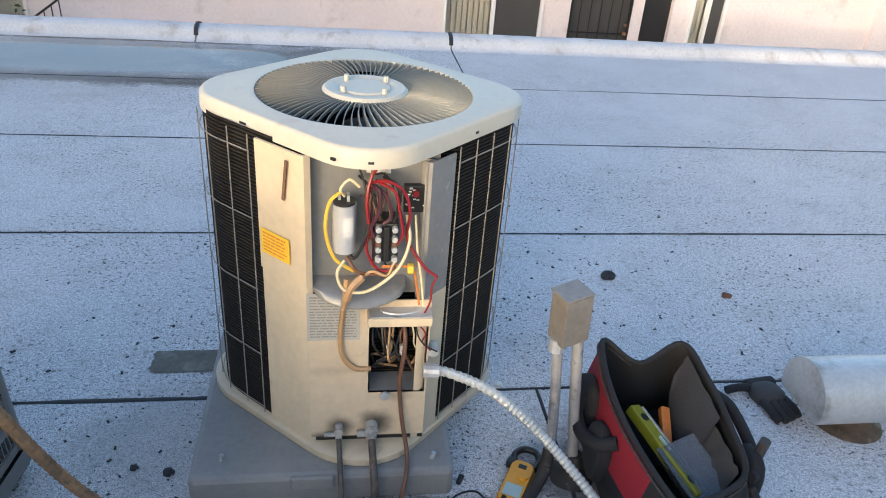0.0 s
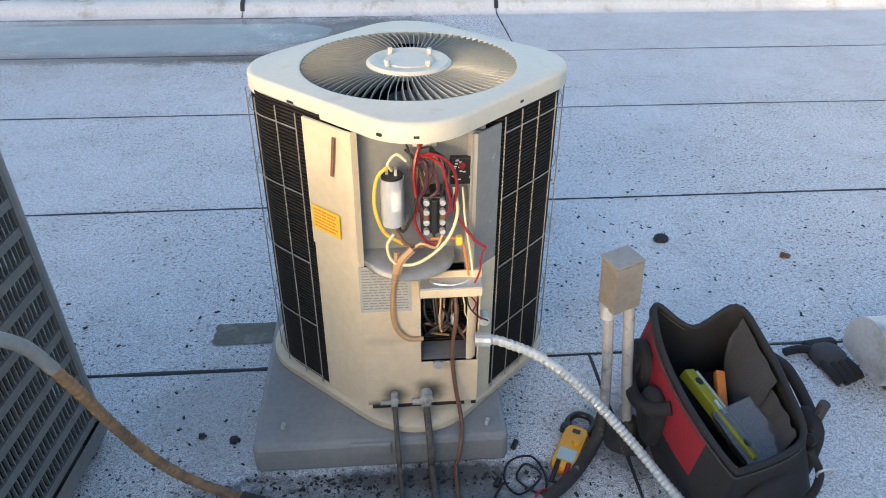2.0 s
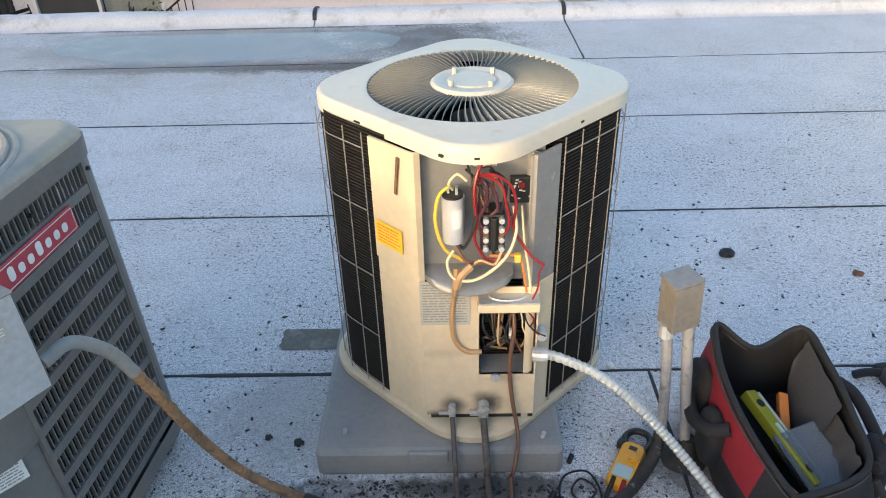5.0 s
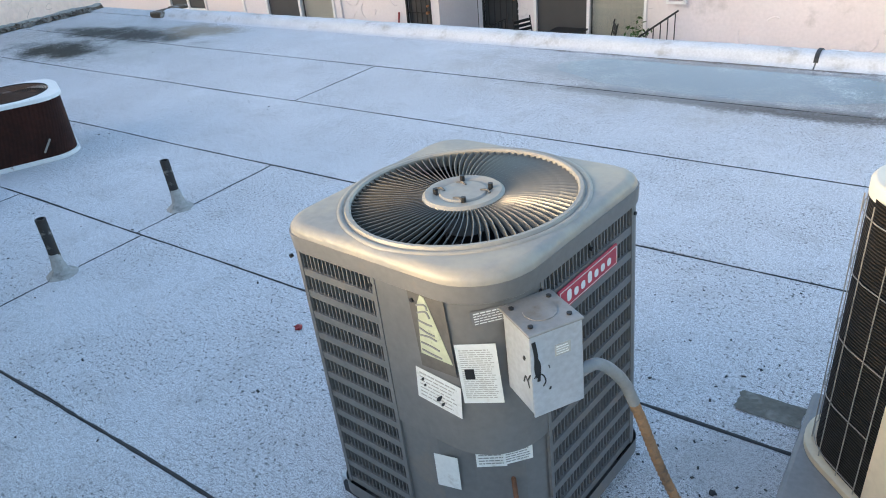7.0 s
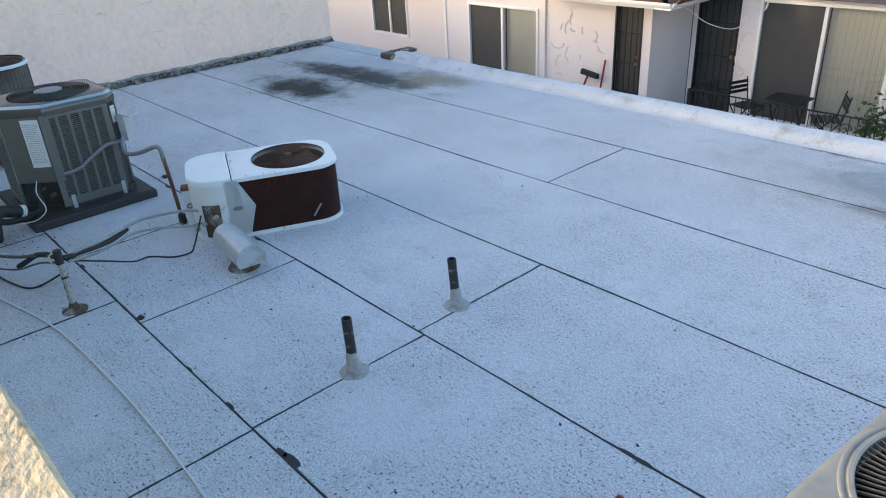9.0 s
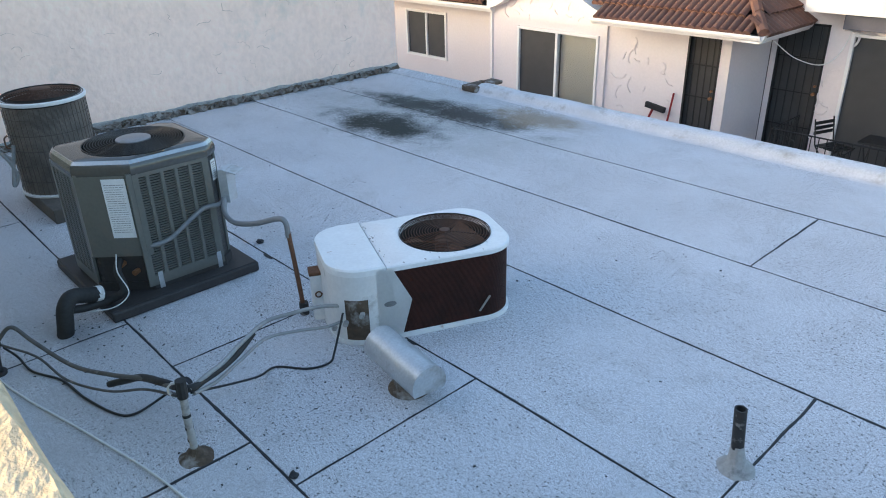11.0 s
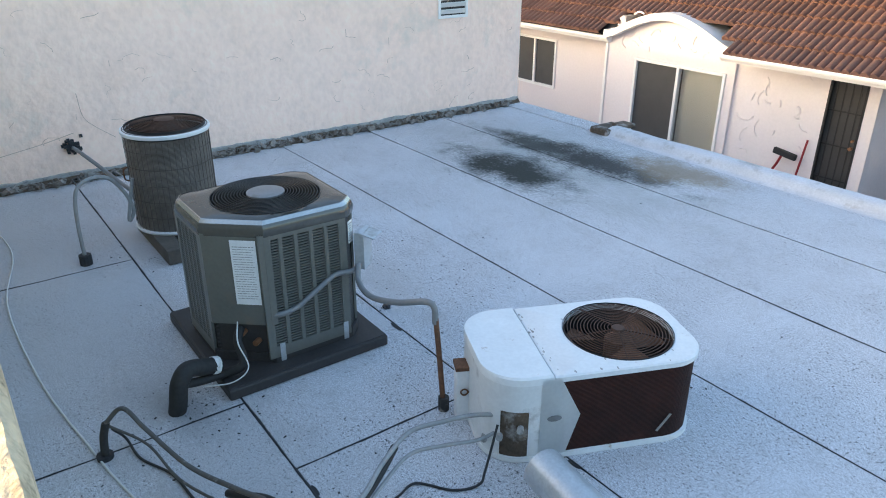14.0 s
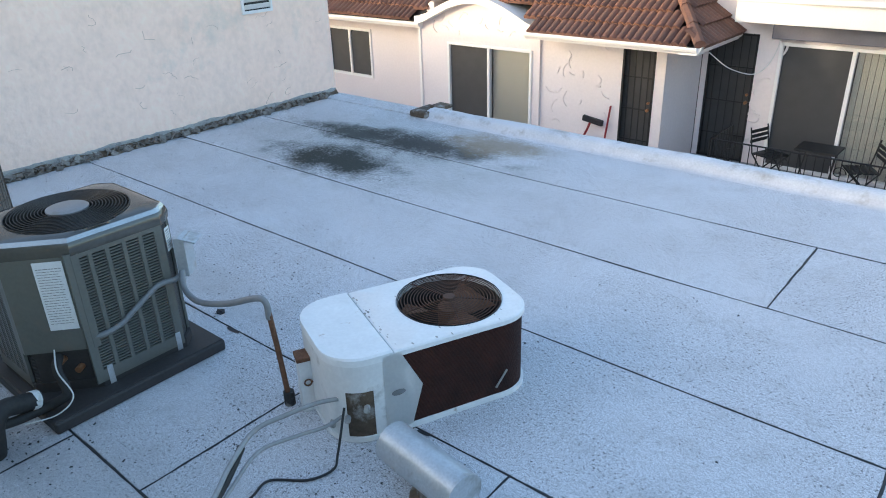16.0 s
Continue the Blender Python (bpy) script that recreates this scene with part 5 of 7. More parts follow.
    ("w_red", 0.002, [(0.115, -0.03, 0.395), (0.135, -0.02, 0.36), (0.13, -0.01, 0.33), (0.15, -0.015, 0.31)]),
    ("w_black", 0.002, [(0.11, -0.02, 0.39), (0.12, -0.02, 0.35), (0.14, -0.02, 0.325), (0.165, -0.02, 0.31)]),
])
rnd = random.Random(44)
for k in range(9):
    xa, xb = rnd.uniform(-0.03, 0.06), rnd.uniform(-0.02, 0.075)
    za, zb = rnd.uniform(0.68, 0.745), rnd.uniform(0.53, 0.63)
    xm, zm = (xa + xb) / 2 + rnd.uniform(-0.03, 0.03), (za + zb) / 2 + rnd.uniform(-0.02, 0.03)
    wires([(rnd.choice(["w_brown", "w_black", "w_purple", "w_brown", "w_tan", "w_black"]), rnd.uniform(0.0022, 0.0032), [(xa, 0.015, za), ((xa + xm) / 2, -0.008, (za + zm) / 2 + 0.02), (xm, -0.016, zm), (xb, -0.014, zb)])])
tie = part("wire_nut", newbox(0.083, 0.097, FRONT - 0.046, FRONT - 0.03, 0.53, 0.55, 0.003), "w_yellow", unit)
# service valves and line set
for x, s, mat in ((-0.062, 0.62, "oldline"), (0.018, 0.95, "oldline")):
    bm = bmesh.new()
    tube(bm, [(x, FRONT + 0.01, 0.083), (x, FRONT - 0.03, 0.083)], 0.017 * s, 12, curve=False)
    tube(bm, [(x, FRONT - 0.018, 0.095), (x, FRONT - 0.018, 0.045)], 0.014 * s, 10, curve=False)
    tube(bm, [(x - 0.035, FRONT - 0.018, 0.068), (x, FRONT - 0.018, 0.068)], 0.009 * s, 6, curve=False)
    part("service_valve", bm, "bootgrey", unit, "corroded service valve", smooth=40)
    part("line_pipe", newtube([(x, FRONT - 0.018, 0.06), (x + 0.002, FRONT - 0.055, 0.034), (x + 0.004, FRONT - 0.10, 0.018), (x + 0.006, FRONT - 0.125, -0.02), (x + 0.008, FRONT - 0.13, -0.062), (x + 0.02, FRONT - 0.36, -0.068)], 0.0075 * s + 0.002, 10), mat, unit, "worn insulated refrigerant pipe", smooth=60)
part("control_cable", newtube([(0.085, FRONT + 0.03, 0.39), (0.09, FRONT - 0.015, 0.33), (0.082, FRONT - 0.012, 0.22), (0.09, FRONT - 0.02, 0.12), (0.105, FRONT - 0.05, 0.03), (0.10, FRONT - 0.10, 0.010), (0.09, FRONT - 0.125, -0.03), (0.085, FRONT - 0.13, -0.068), (0.08, FRONT - 0.36, -0.073)], 0.0055, 8), "w_brown", unit, smooth=60)

conduit = thing("flexible_conduit", Matrix(), "ribbed flexible steel conduit from the condenser to the roof", "conduit")
part("hose", newtube([(0.822, 1.176, 0.352), (0.86, 1.165, 0.352), (0.95, 1.13, 0.325), (1.05, 1.08, 0.255), (1.14, 1.02, 0.17), (1.23, 0.93, 0.085), (1.31, 0.83, 0.03), (1.38, 0.72, 0.012)], 0.0125, 10, rings=(0.011, 0.20)), "conduit", conduit)
part("connector", newtube([(0.800, 1.178, 0.352), (0.835, 1.174, 0.352)], 0.017, 12, curve=False), "galv", conduit)

# -- the grey condenser with louvred sides --
GX, GY = -0.467, 1.022
good = thing("louvred_condenser", pose(GX + 0.024, GY, 0.004, 0, -2.0, -5.6), "grey louvred air-conditioning condenser with peeling stickers", "condenser")
GS, GR, GZ0, GZ1, GZ2 = 0.615, 0.115, 0.05, 0.835, 0.895


def soft_corner(side, n=240, r0=0.06, r1=0.15):
    """A square outline with one wide corner (+x, -y) and three tight ones."""
    tight, wide = ringwise(rounded(side, side, r0, 0, 14), n), ringwise(rounded(side, side, r1, 0, 14), n)
    return [w if w[0] > 0 > w[1] else t for t, w in zip(tight, wide)]


GO = soft_corner(GS)
bm = bmesh.new()
loft(bm, [at_z(rounded(GS - 0.12, GS - 0.12, GR, 0, 14), GZ0), at_z(rounded(GS - 0.12, GS - 0.12, GR, 0, 14), GZ1)], cap0=True)
part("coil", bm, "coil", good, smooth=40)
bm = bmesh.new()
loft(bm, [at_z(soft_corner(GS + 0.012), z) for z in (GZ0 - 0.01, GZ0 + 0.035)], cap0=True)
part("base_pan", bm, "grey", good, smooth=40)
fan_top(good, soft_corner(GS + 0.014, 240, 0.075), 0.266, GZ2 - 0.03, GZ2, 0.026, "dustcap", "dusty grey fan cap with a warm sheen", 0.008)
vane_grille(good, 0.266, 0.098, GZ2 + 0.002, 84, "vanedark", "dustcap", -6, w=0.0125, lean=66)
fan_below(good, 0.264, GZ2 - 0.1, 3, "black")
bm = bmesh.new()
loft(bm, [at_z(soft_corner(GS + k, 240, 0.07), z) for k, z in ((0.004, GZ1 - 0.012), (0.012, GZ1 - 0.008), (0.016, GZ2 - 0.028), (0.0, GZ2 - 0.027))])
part("cap_skirt", bm, "grey", good, smooth=40)
h = GS / 2
# corner panel that wraps the south-east corner
cut = 0.43
corner = along(GO, lambda x, y: y < -h + 0.13 and x > -0.02 or x > h - 0.002 and y < -0.135)
bm = bmesh.new()
shell(bm, corner, cut, GZ1, 0.0, 0.004)
part("corner_panel", bm, "grey", good, "plain grey wrap-round panel", smooth=40)
low = [(-0.02, -h + 0.004), (0.10, -h + 0.01), (0.17, -h + 0.05), (h - 0.04, -0.19), (h - 0.004, -0.135)]
bm = bmesh.new()
shell(bm, low, GZ0 + 0.03, cut - 0.004, 0.0, 0.004)
part("lower_panel", bm, "grey", good, "recessed grey lower panel")
for rest in (along(GO, lambda x, y: x < -h + 0.04 and y < -h + 0.09), along(GO, lambda x, y: x > h - 0.09 and y > h - 0.07), along(GO, lambda x, y: x < -h + 0.08 and y > h - 0.08)):
    bm = bmesh.new()
    shell(bm, rest, GZ0 + 0.03, GZ1, 0.0, 0.004)
    part("corner_post", bm, "grey", good, smooth=40)


def louvre_face(m, width, z0, z1, rows, step):
    """Rows of upright slots between flat bands; the pose has x along, y up and z out."""
    pitch = (z1 - z0) / rows
    for k in range(rows):
        y = z0 + k * pitch
        bm = bmesh.new()
        box(bm, -width / 2, width / 2, y, y + pitch * 0.32, -0.012, 0.0)
        n = int(width / step)
        for i in range(n + 1):
            x = -width / 2 + width * i / n
            box(bm, x - step * 0.11, x + step * 0.11, y + pitch * 0.30, y + pitch, -0.012, -0.004)
        part("louvre", bm, "grey", good, m=m)
    part("top_band", newbox(-width / 2, width / 2, z1, GZ1, -0.006, 0.0), "grey", good, m=m)
    part("frame_edge", newbox(-width / 2 - 0.012, -width / 2, z0, GZ1, -0.006, 0.002), "grey", good, m=m)
    part("frame_edge", newbox(width / 2, width / 2 + 0.012, z0, GZ1, -0.006, 0.002), "grey", good, m=m)


louvre_face(facing(-0.137, -h, 0, 0, -1), 0.235, 0.09, 0.82, 12, 0.0135)
louvre_face(facing(h, 0.05, 0, 1, 0), 0.375, 0.09, 0.82, 11, 0.0150)
louvre_face(facing(0.0, h, 0, 0, 1), 0.46, 0.09, 0.80, 11, 0.0175)
louvre_face(facing(-h, 0.0, 0, -1, 0), 0.46, 0.09, 0.80, 11, 0.0175)
for x, y in ((-h + 0.03, -h + 0.05), (h - 0.06, -h + 0.06), (-h + 0.06, h - 0.06), (h - 0.06, h - 0.06)):
    part("foot", newbox(x - 0.04, x + 0.04, y - 0.04, y + 0.04, 0.0, 0.042), "black", good)
part("foot_bracket", newbox(-h - 0.03, -h + 0.01, -h + 0.02, -h + 0.05, 0.0, 0.05, 0.003), "galv", good)
badge = part("badge", newbox(-0.125, 0.125, -0.027, 0.027, 0, 0.006, 0.002), "red", good, "red nameplate with pale lettering blocks", m=facing(h + 0.002, 0.03, 0.742, 1, 0))
bm = bmesh.new()
for a in ((-0.12, 0.12, 0.021, 0.0225), (-0.12, 0.12, -0.0225, -0.021), (-0.1205, -0.119, -0.021, 0.021), (0.119, 0.1205, -0.021, 0.021)):
    box(bm, *a, 0.006, 0.0066)
part("border", bm, "paper", badge)
bm = bmesh.new()
for k in range(7):
    x, top = -0.086 + 0.0285 * k, 0.016 if k in (0, 3) else 0.007
    outer = [(x + px, (top - 0.012) / 2 + py) for px, py in rounded(0.017, top + 0.012, 0.007, 0, 6)]
    loft(bm, [at_z(outer, 0.006), at_z(outer, 0.0068)], cap1=True)
part("pale_marks", bm, "paper", badge)
F = lambda x, z, dy=0.0: facing(x, -h - 0.0015 + dy, z, 0, -1)
bm = bmesh.new()
loft(bm, [[(-0.022, -0.065, 0), (0.042, -0.065, 0), (0.042, -0.065, 0.001), (-0.022, -0.065, 0.001)], [(-0.016, 0.045, 0), (0.006, 0.045, 0), (0.006, 0.045, 0.001), (-0.016, 0.045, 0.001)], [(-0.008, 0.065, 0), (0.0, 0.062, 0), (0.0, 0.062, 0.001), (-0.008, 0.065, 0.001)]], cap0=True, cap1=True)
torn = part("torn_sticker", bm, "yellowpaper", good, "torn pale sticker remnant", m=F(0.136, 0.748, -0.001) @ Matrix.Diagonal((1.35, 1.15, 1, 1)))
bm = bmesh.new()
rnd = random.Random(3)
for k in range(7):
    y = -0.055 + 0.016 * k
    tube(bm, [(-0.018, y, 0.001), (0.0, y + rnd.uniform(-0.006, 0.008), 0.0014), (0.022 - 0.003 * k, y - rnd.uniform(0, 0.008), 0.001)], 0.0022, 4)
part("tear_line", bm, "print", torn)
part("glue_stain", newbox(-0.048, 0.050, -0.105, 0.095, -0.0008, 0.0004), "stain", good, "dark glue stain round the torn sticker", m=F(0.142, 0.745) @ pose(0, 0, 0, 0, 0, 4))
lettering(good, 0.125, 0.085, F(0.140, 0.580) @ pose(0, 0, 0, 0, 0, -4), 7, "paper", "plateprint", "scuffed white sticker with faint print", 14, fill=0.25)
for x, z, r in ((0.143, 0.565, 0.010), (0.098, 0.600, 0.005), (0.102, 0.585, 0.004), (0.15, 0.552, 0.006)):
    part("scuff", newtube([(x, -h - 0.002, z), (x + 0.002, -h - 0.0032, z - 0.001)], r, 7, curve=False), "black", good)
warn = lettering(good, 0.085, 0.150, facing(0.240, -0.284, 0.655, 0.5, -0.86) @ pose(0, 0, 0.002, 0, 0, 3), 24, "paper", "plateprint", "white warning sticker with a dark symbol", 15)
part("symbol", newbox(-0.030, -0.010, -0.012, 0.014, 0.0012, 0.0022, 0.0004), "black", warn)
lettering(good, 0.06, 0.10, facing(0.115, -h + 0.014, 0.32, 0.3, -1), 0, "paper", "print", "blank white sticker", 16)
lettering(good, 0.07, 0.07, facing(0.205, -h + 0.072, 0.385, 0.75, -1) @ pose(0, 0, 0.012), 7, "paper", "print", "curled white sticker", 17)
lettering(good, 0.07, 0.05, facing(h - 0.045, -0.21, 0.39, 0.8, -0.6), 6, "paper", "print", "torn specification sticker", 18)
lettering(good, 0.075, 0.035, facing(0.2655, -0.2655, 0.795, 0.7, -0.7) @ pose(0, 0, 0.0015, 0, 0, 6), 5, "grey", "paper", "faded white stencilled lines", 19, thick=0.0008)
# disconnect box on the corner
jb = part("disconnect_box", newbox(-0.054, 0.054, -0.112, 0.074, 0.0, 0.106, 0.003), "galv", good, "scuffed galvanised disconnect box", m=facing(0.311, -0.203, 0.732, 0.90, -0.44))
part("box_cover", newbox(-0.056, 0.056, -0.114, 0.074, 0.106, 0.1095, 0.0015), "galv", jb)
part("cover_flange", newbox(-0.0575, -0.0545, -0.098, 0.074, 0.012, 0.109, 0.001), "galv", jb)
part("box_lid", newbox(-0.060, 0.060, 0.074, 0.080, -0.012, 0.112, 0.0025), "oldsteel", jb)
part("knockout", newtube([(0.0, 0.080, 0.05), (0.0, 0.0815, 0.05)], 0.033, 20, curve=False), "oldsteel", jb, "rust-pitted knockout disc")
bm = bmesh.new()
rnd = random.Random(5)
Z = 0.1096
for pts, r in (([(-0.050, 0.062, Z), (-0.046, 0.03, Z), (-0.047, 0.0, Z), (-0.044, -0.02, Z)], 0.0045), ([(-0.046, 0.025, Z), (-0.040, 0.005, Z), (-0.043, -0.03, Z)], 0.0035), ([(-0.044, -0.01, Z), (-0.032, -0.02, Z), (-0.028, -0.035, Z), (-0.034, -0.045, Z)], 0.0016), ([(-0.045, -0.01, Z), (-0.052, -0.02, Z)], 0.0016), ([(-0.02, 0.0, Z), (-0.018, -0.008, Z)], 0.0012), ([(-0.018, -0.052, Z), (-0.02, -0.058, Z)], 0.0025)):
    tube(bm, pts, r, 5)
for pts, r in (([(-0.0585, 0.02, 0.088), (-0.0585, 0.012, 0.084)], 0.004), ([(-0.0585, -0.012, 0.106), (-0.0585, -0.03, 0.094), (-0.0585, -0.026, 0.086), (-0.0585, -0.044, 0.078)], 0.0016), ([(-0.0585, -0.03, 0.094), (-0.0585, -0.046, 0.10)], 0.0014)):
    tube(bm, pts, r, 5)
for v in bm.verts:
    v.co.z = min(v.co.z, Z + 0.0007)
    v.co.x = max(v.co.x, -0.0592)
part("paint_scrape", bm, "black", jb, "black chipped patches")
lettering(jb, 0.034, 0.026, pose(0.012, 0.026, Z), 4, "plateprint", "paper", "small faded tag", 22)
for x in (-0.042, 0.042):
    for z in (0.014, 0.088):
        part("screw", newtube([(x, 0.080, z), (x, 0.0835, z)], 0.0055, 8, curve=False), "black", jb)
for x, y in ((-0.29, -h), (-0.02, -h), (0.1, -h)):
    part("screw", newtube([(x, y + 0.002, 0.803), (x, y - 0.005, 0.803)], 0.005, 8, curve=False), "black", good)
for y in (-0.15, 0.05, 0.25):
    part("screw", newtube([(h - 0.002, y, 0.803), (h + 0.006, y, 0.803)], 0.005, 8, curve=False), "black", good)
for x, y in ((-0.03, 0.03), (0.02, -0.045), (-0.055, -0.02), (0.05, 0.02)):
    part("hub_scrape", newtube([(x - 0.014, y, GZ2 + 0.0085), (x, y + 0.006, GZ2 + 0.009), (x + 0.016, y - 0.002, GZ2 + 0.0085)], 0.003, 5), "stain", good)
# a pressed bead round the fan opening
bm = bmesh.new()
loft(bm, [[(r * math.cos(2 * math.pi * i / 72), r * math.sin(2 * math.pi * i / 72), GZ2 + z) for i in range(72)] for r, z in ((0.300, -0.004), (0.298, 0.003), (0.293, 0.0045), (0.287, 0.003), (0.284, -0.004))])
part("pressed_bead", bm, "dustcap", good, smooth=60)
part("pipe_stub", newtube([(0.235, -0.20, 0.30), (0.275, -0.245, 0.28), (0.28, -0.25, 0.20), (0.275, -0.245, 0.02)], 0.006, 8), "rust", good, "brown control cable", smooth=60)
part("service_valve", newtube([(0.18, -0.22, 0.16), (0.215, -0.265, 0.16)], 0.020, 10, curve=False), "black", good)

oldc = thing("old_conduit", Matrix(), "grey conduit hose with peeling rusty lower half", "conduit")
part("hose", newtube([(-0.105, 0.85, 0.628), (-0.075, 0.90, 0.632), (-0.04, 0.945, 0.572), (-0.015, 0.965, 0.50)], 0.0135, 12), "greyhose", oldc, smooth=60)
part("peeling_hose", newtube([(-0.025, 0.96, 0.525), (0.0, 0.985, 0.43), (0.032, 1.02, 0.29), (0.075, 1.05, 0.16), (0.13, 1.07, 0.065), (0.21, 1.062, 0.018), (0.27, 1.045, 0.014)], 0.0132, 10, rings=(0.013, 0.14)), "oldconduit", oldc, "rusty conduit with peeling cover")
part("tarred_end", newtube([(0.25, 1.05, 0.014), (0.33, 1.02, 0.014), (0.40, 1.005, 0.015)], 0.0145, 10, rings=(0.016, 0.10)), "taped", oldc, "black tarred conduit end", smooth=60)
runp = thing("conduit_run", Matrix(), "grey conduit with tarred couplings lying on the roof", "conduit")
part("pipe", newtube([(0.39, 1.004, 0.015), (0.52, 0.990, 0.015), (0.66, 0.988, 0.015)], 0.0135, 10), "greypvc", runp, smooth=60)
part("coupling", newtube([(0.65, 0.988, 0.016), (0.75, 0.984, 0.016), (0.85, 0.982, 0.016)], 0.0165, 10, rings=(0.022, 0.12)), "taped", runp, "tarred black coupling", smooth=60)
part("pipe", newtube([(0.84, 0.982, 0.015), (0.90, 0.984, 0.016), (0.95, 0.992, 0.017)], 0.0135, 10), "greypvc", runp, smooth=60)

# -- the tall green-grey condenser --
TX, TY, TS = -6.23, 0.905, 0.74
tpad = tagged(part("equipment_pad", newbox(-6.70, -5.765, 0.48, 1.365, 0.0, 0.062, 0.012), "padblack"), "black plastic equipment pad on the roof", "pad")
part("pad_lip", newbox(-6.69, -5.775, 0.49, 1.355, 0.062, 0.066, 0.001), "padblack", tpad)
tall = thing("tall_condenser", pose(TX, TY, 0.062), "tall dark green-grey condenser with louvred sides on a black pad", "condenser")
q = TS / 2
c = 0.20
XW, FCX, FCY = -q + 0.12, 0.060, 0.015
TOUT = [(q, -q + c + 0.03), (q, q - 0.07), (q - 0.07, q), (XW + 0.07, q), (XW, q - 0.07), (XW, -q + 0.06), (XW + 0.03, -q + 0.015), (XW + 0.07, -q), (q - c, -q)]
TZ = 0.72
bm = bmesh.new()
loft(bm, [at_z(scaled(TOUT, 0.96), 0.0), at_z(scaled(TOUT, 0.96), TZ)], cap0=True)
part("coil", bm, "coilgrey", tall)
bm = bmesh.new()
loft(bm, [at_z(scaled(TOUT, k), z) for k, z in ((1.0, 0.0), (1.0, 0.055), (0.97, 0.056))], cap0=True)
part("base_pan", bm, "padblack", tall)
bm = bmesh.new()
hole = 0.272
n = 96
o = ringwise(TOUT, n, FCX, FCY)
circ = [(FCX + hole * math.cos(2 * math.pi * i / n), FCY + hole * math.sin(2 * math.pi * i / n)) for i in range(n)]
tscale = lambda pts, k: scaled(pts, k, FCX, FCY)
loft(bm, [at_z(tscale(o, 1.012), TZ - 0.03), at_z(tscale(o, 1.018), TZ), at_z(tscale(o, 1.0), TZ + 0.022), at_z(tscale(o, 0.955), TZ + 0.045), at_z(tscale(o, 0.92), TZ + 0.05), at_z(tscale(circ, 1.06), TZ + 0.058), at_z(circ, TZ + 0.058), at_z(circ, TZ - 0.01)])
part("top_cap", bm, "greengloss", tall, "faceted green-grey top below a painted rim highlight", smooth=25)
# added pale metal strip paints the sky's highlight along the bevel
bm = bmesh.new()
loft(bm, [at_z(tscale(o, 0.988), TZ + 0.0305), at_z(tscale(o, 0.957), TZ + 0.0475), at_z(tscale(o, 0.945), TZ + 0.049)])
part("rim", bm, "rimglint", tall, "pale bevel strip standing in for a sky highlight", smooth=25)
ring_guard(tall, hole, 0.095, TZ + 0.062, 12, "black", 0.012, 4, FCX, FCY, hubmat="plate")
fan_below(tall, hole, TZ - 0.06, 4, "black", FCX, FCY)
bm = bmesh.new()
e = 0.012
shell(bm, [(q - c - 0.03, -q), (q - c, -q), (q, -q + c + 0.03), (q, -q + c + 0.06)], 0.22, TZ - 0.02, 0.004)
part("front_panel", bm, "green_grey", tall, "slanted green-grey service panel")
bm = bmesh.new()
shell(bm, [(q - c - 0.02, -q + 0.015), (q - c + 0.01, -q + 0.03), (q - 0.03, -q + c + 0.01), (q - 0.01, -q + c + 0.04)], 0.05, 0.22, 0.0)
part("valve_recess", bm, "padblack", tall)


def slotted(m, width, z0, z1, cols, slots, name="louvre_column"):
    cw = width / cols
    for k in range(cols):
        x0 = -width / 2 + k * cw
        bm = bmesh.new()
        box(bm, x0, x0 + cw * 0.12, z0, z1, -0.012, 0.001)
        box(bm, x0 + cw * 0.88, x0 + cw, z0, z1, -0.012, 0.001)
        st = (z1 - z0) / slots
        for i in range(slots + 1):
            y = z0 + i * st
            box(bm, x0 + cw * 0.12, x0 + cw * 0.88, y - st * 0.22, y + st * 0.22, -0.010, -0.001)
        part(name, bm, "green_grey", tall, m=m)
    part("edge_band", newbox(-width / 2 - 0.03, width / 2 + 0.03, z1, TZ - 0.02, -0.012, 0.002), "green_grey", tall, m=m)
    part("edge_band", newbox(-width / 2 - 0.03, width / 2 + 0.03, 0.03, z0, -0.012, 0.002), "green_grey", tall, m=m)
    for s in (-1, 1):
        part("edge_band", newbox(min(s * width / 2, s * (width / 2 + 0.03)), max(s * width / 2, s * (width / 2 + 0.03)), z0, z1, -0.012, 0.002), "green_grey", tall, m=m)


slotted(facing(q, 0.06, 0, 1, 0), 0.40, 0.09, 0.67, 5, 40)
slotted(facing(-0.035, -q, 0, 0, -1), 0.30, 0.09, 0.67, 5, 40)
slotted(facing(0.06, q, 0, 0, 1), 0.40, 0.09, 0.67, 6, 34)
slotted(facing(XW, 0.0, 0, -1, 0), 0.50, 0.09, 0.67, 6, 34)
nrm = (c + 0.03, -c)
lettering(tall, 0.125, 0.34, facing(q - c * 0.50 + 0.005, -q + c * 0.575 - 0.006, 0.505, *nrm) @ pose(0.052, 0, 0), 22, "silverlabel", "print", "tall silver-white specification label", 31, fill=0.2)
lettering(tall, 0.05, 0.12, facing(q - 0.02, q - 0.045, 0.60, 0.8, 0.6), 8, "paper", "print", "narrow white label", 32)
for x, y in ((q, -q + 0.27), (q, q - 0.11)):
    bm = bmesh.new()
    box(bm, x, x + 0.003, y - 0.014, y + 0.014, 0.0, 0.105, 0.001)
    box(bm, x, x + 0.04, y - 0.014, y + 0.014, 0.0, 0.003)
    part("tie_down", bm, "galv", tall, "galvanised tie-down bracket")
elec = part("electric_box", newbox(-0.05, 0.05, -0.10, 0.10, 0.0, 0.055, 0.003), "galv", tall, "pale electrical box with a raised lid", m=facing(q - 0.02, q - 0.01, 0.50, 0.8, 0.6) @ pose(0.01, 0, 0.002))
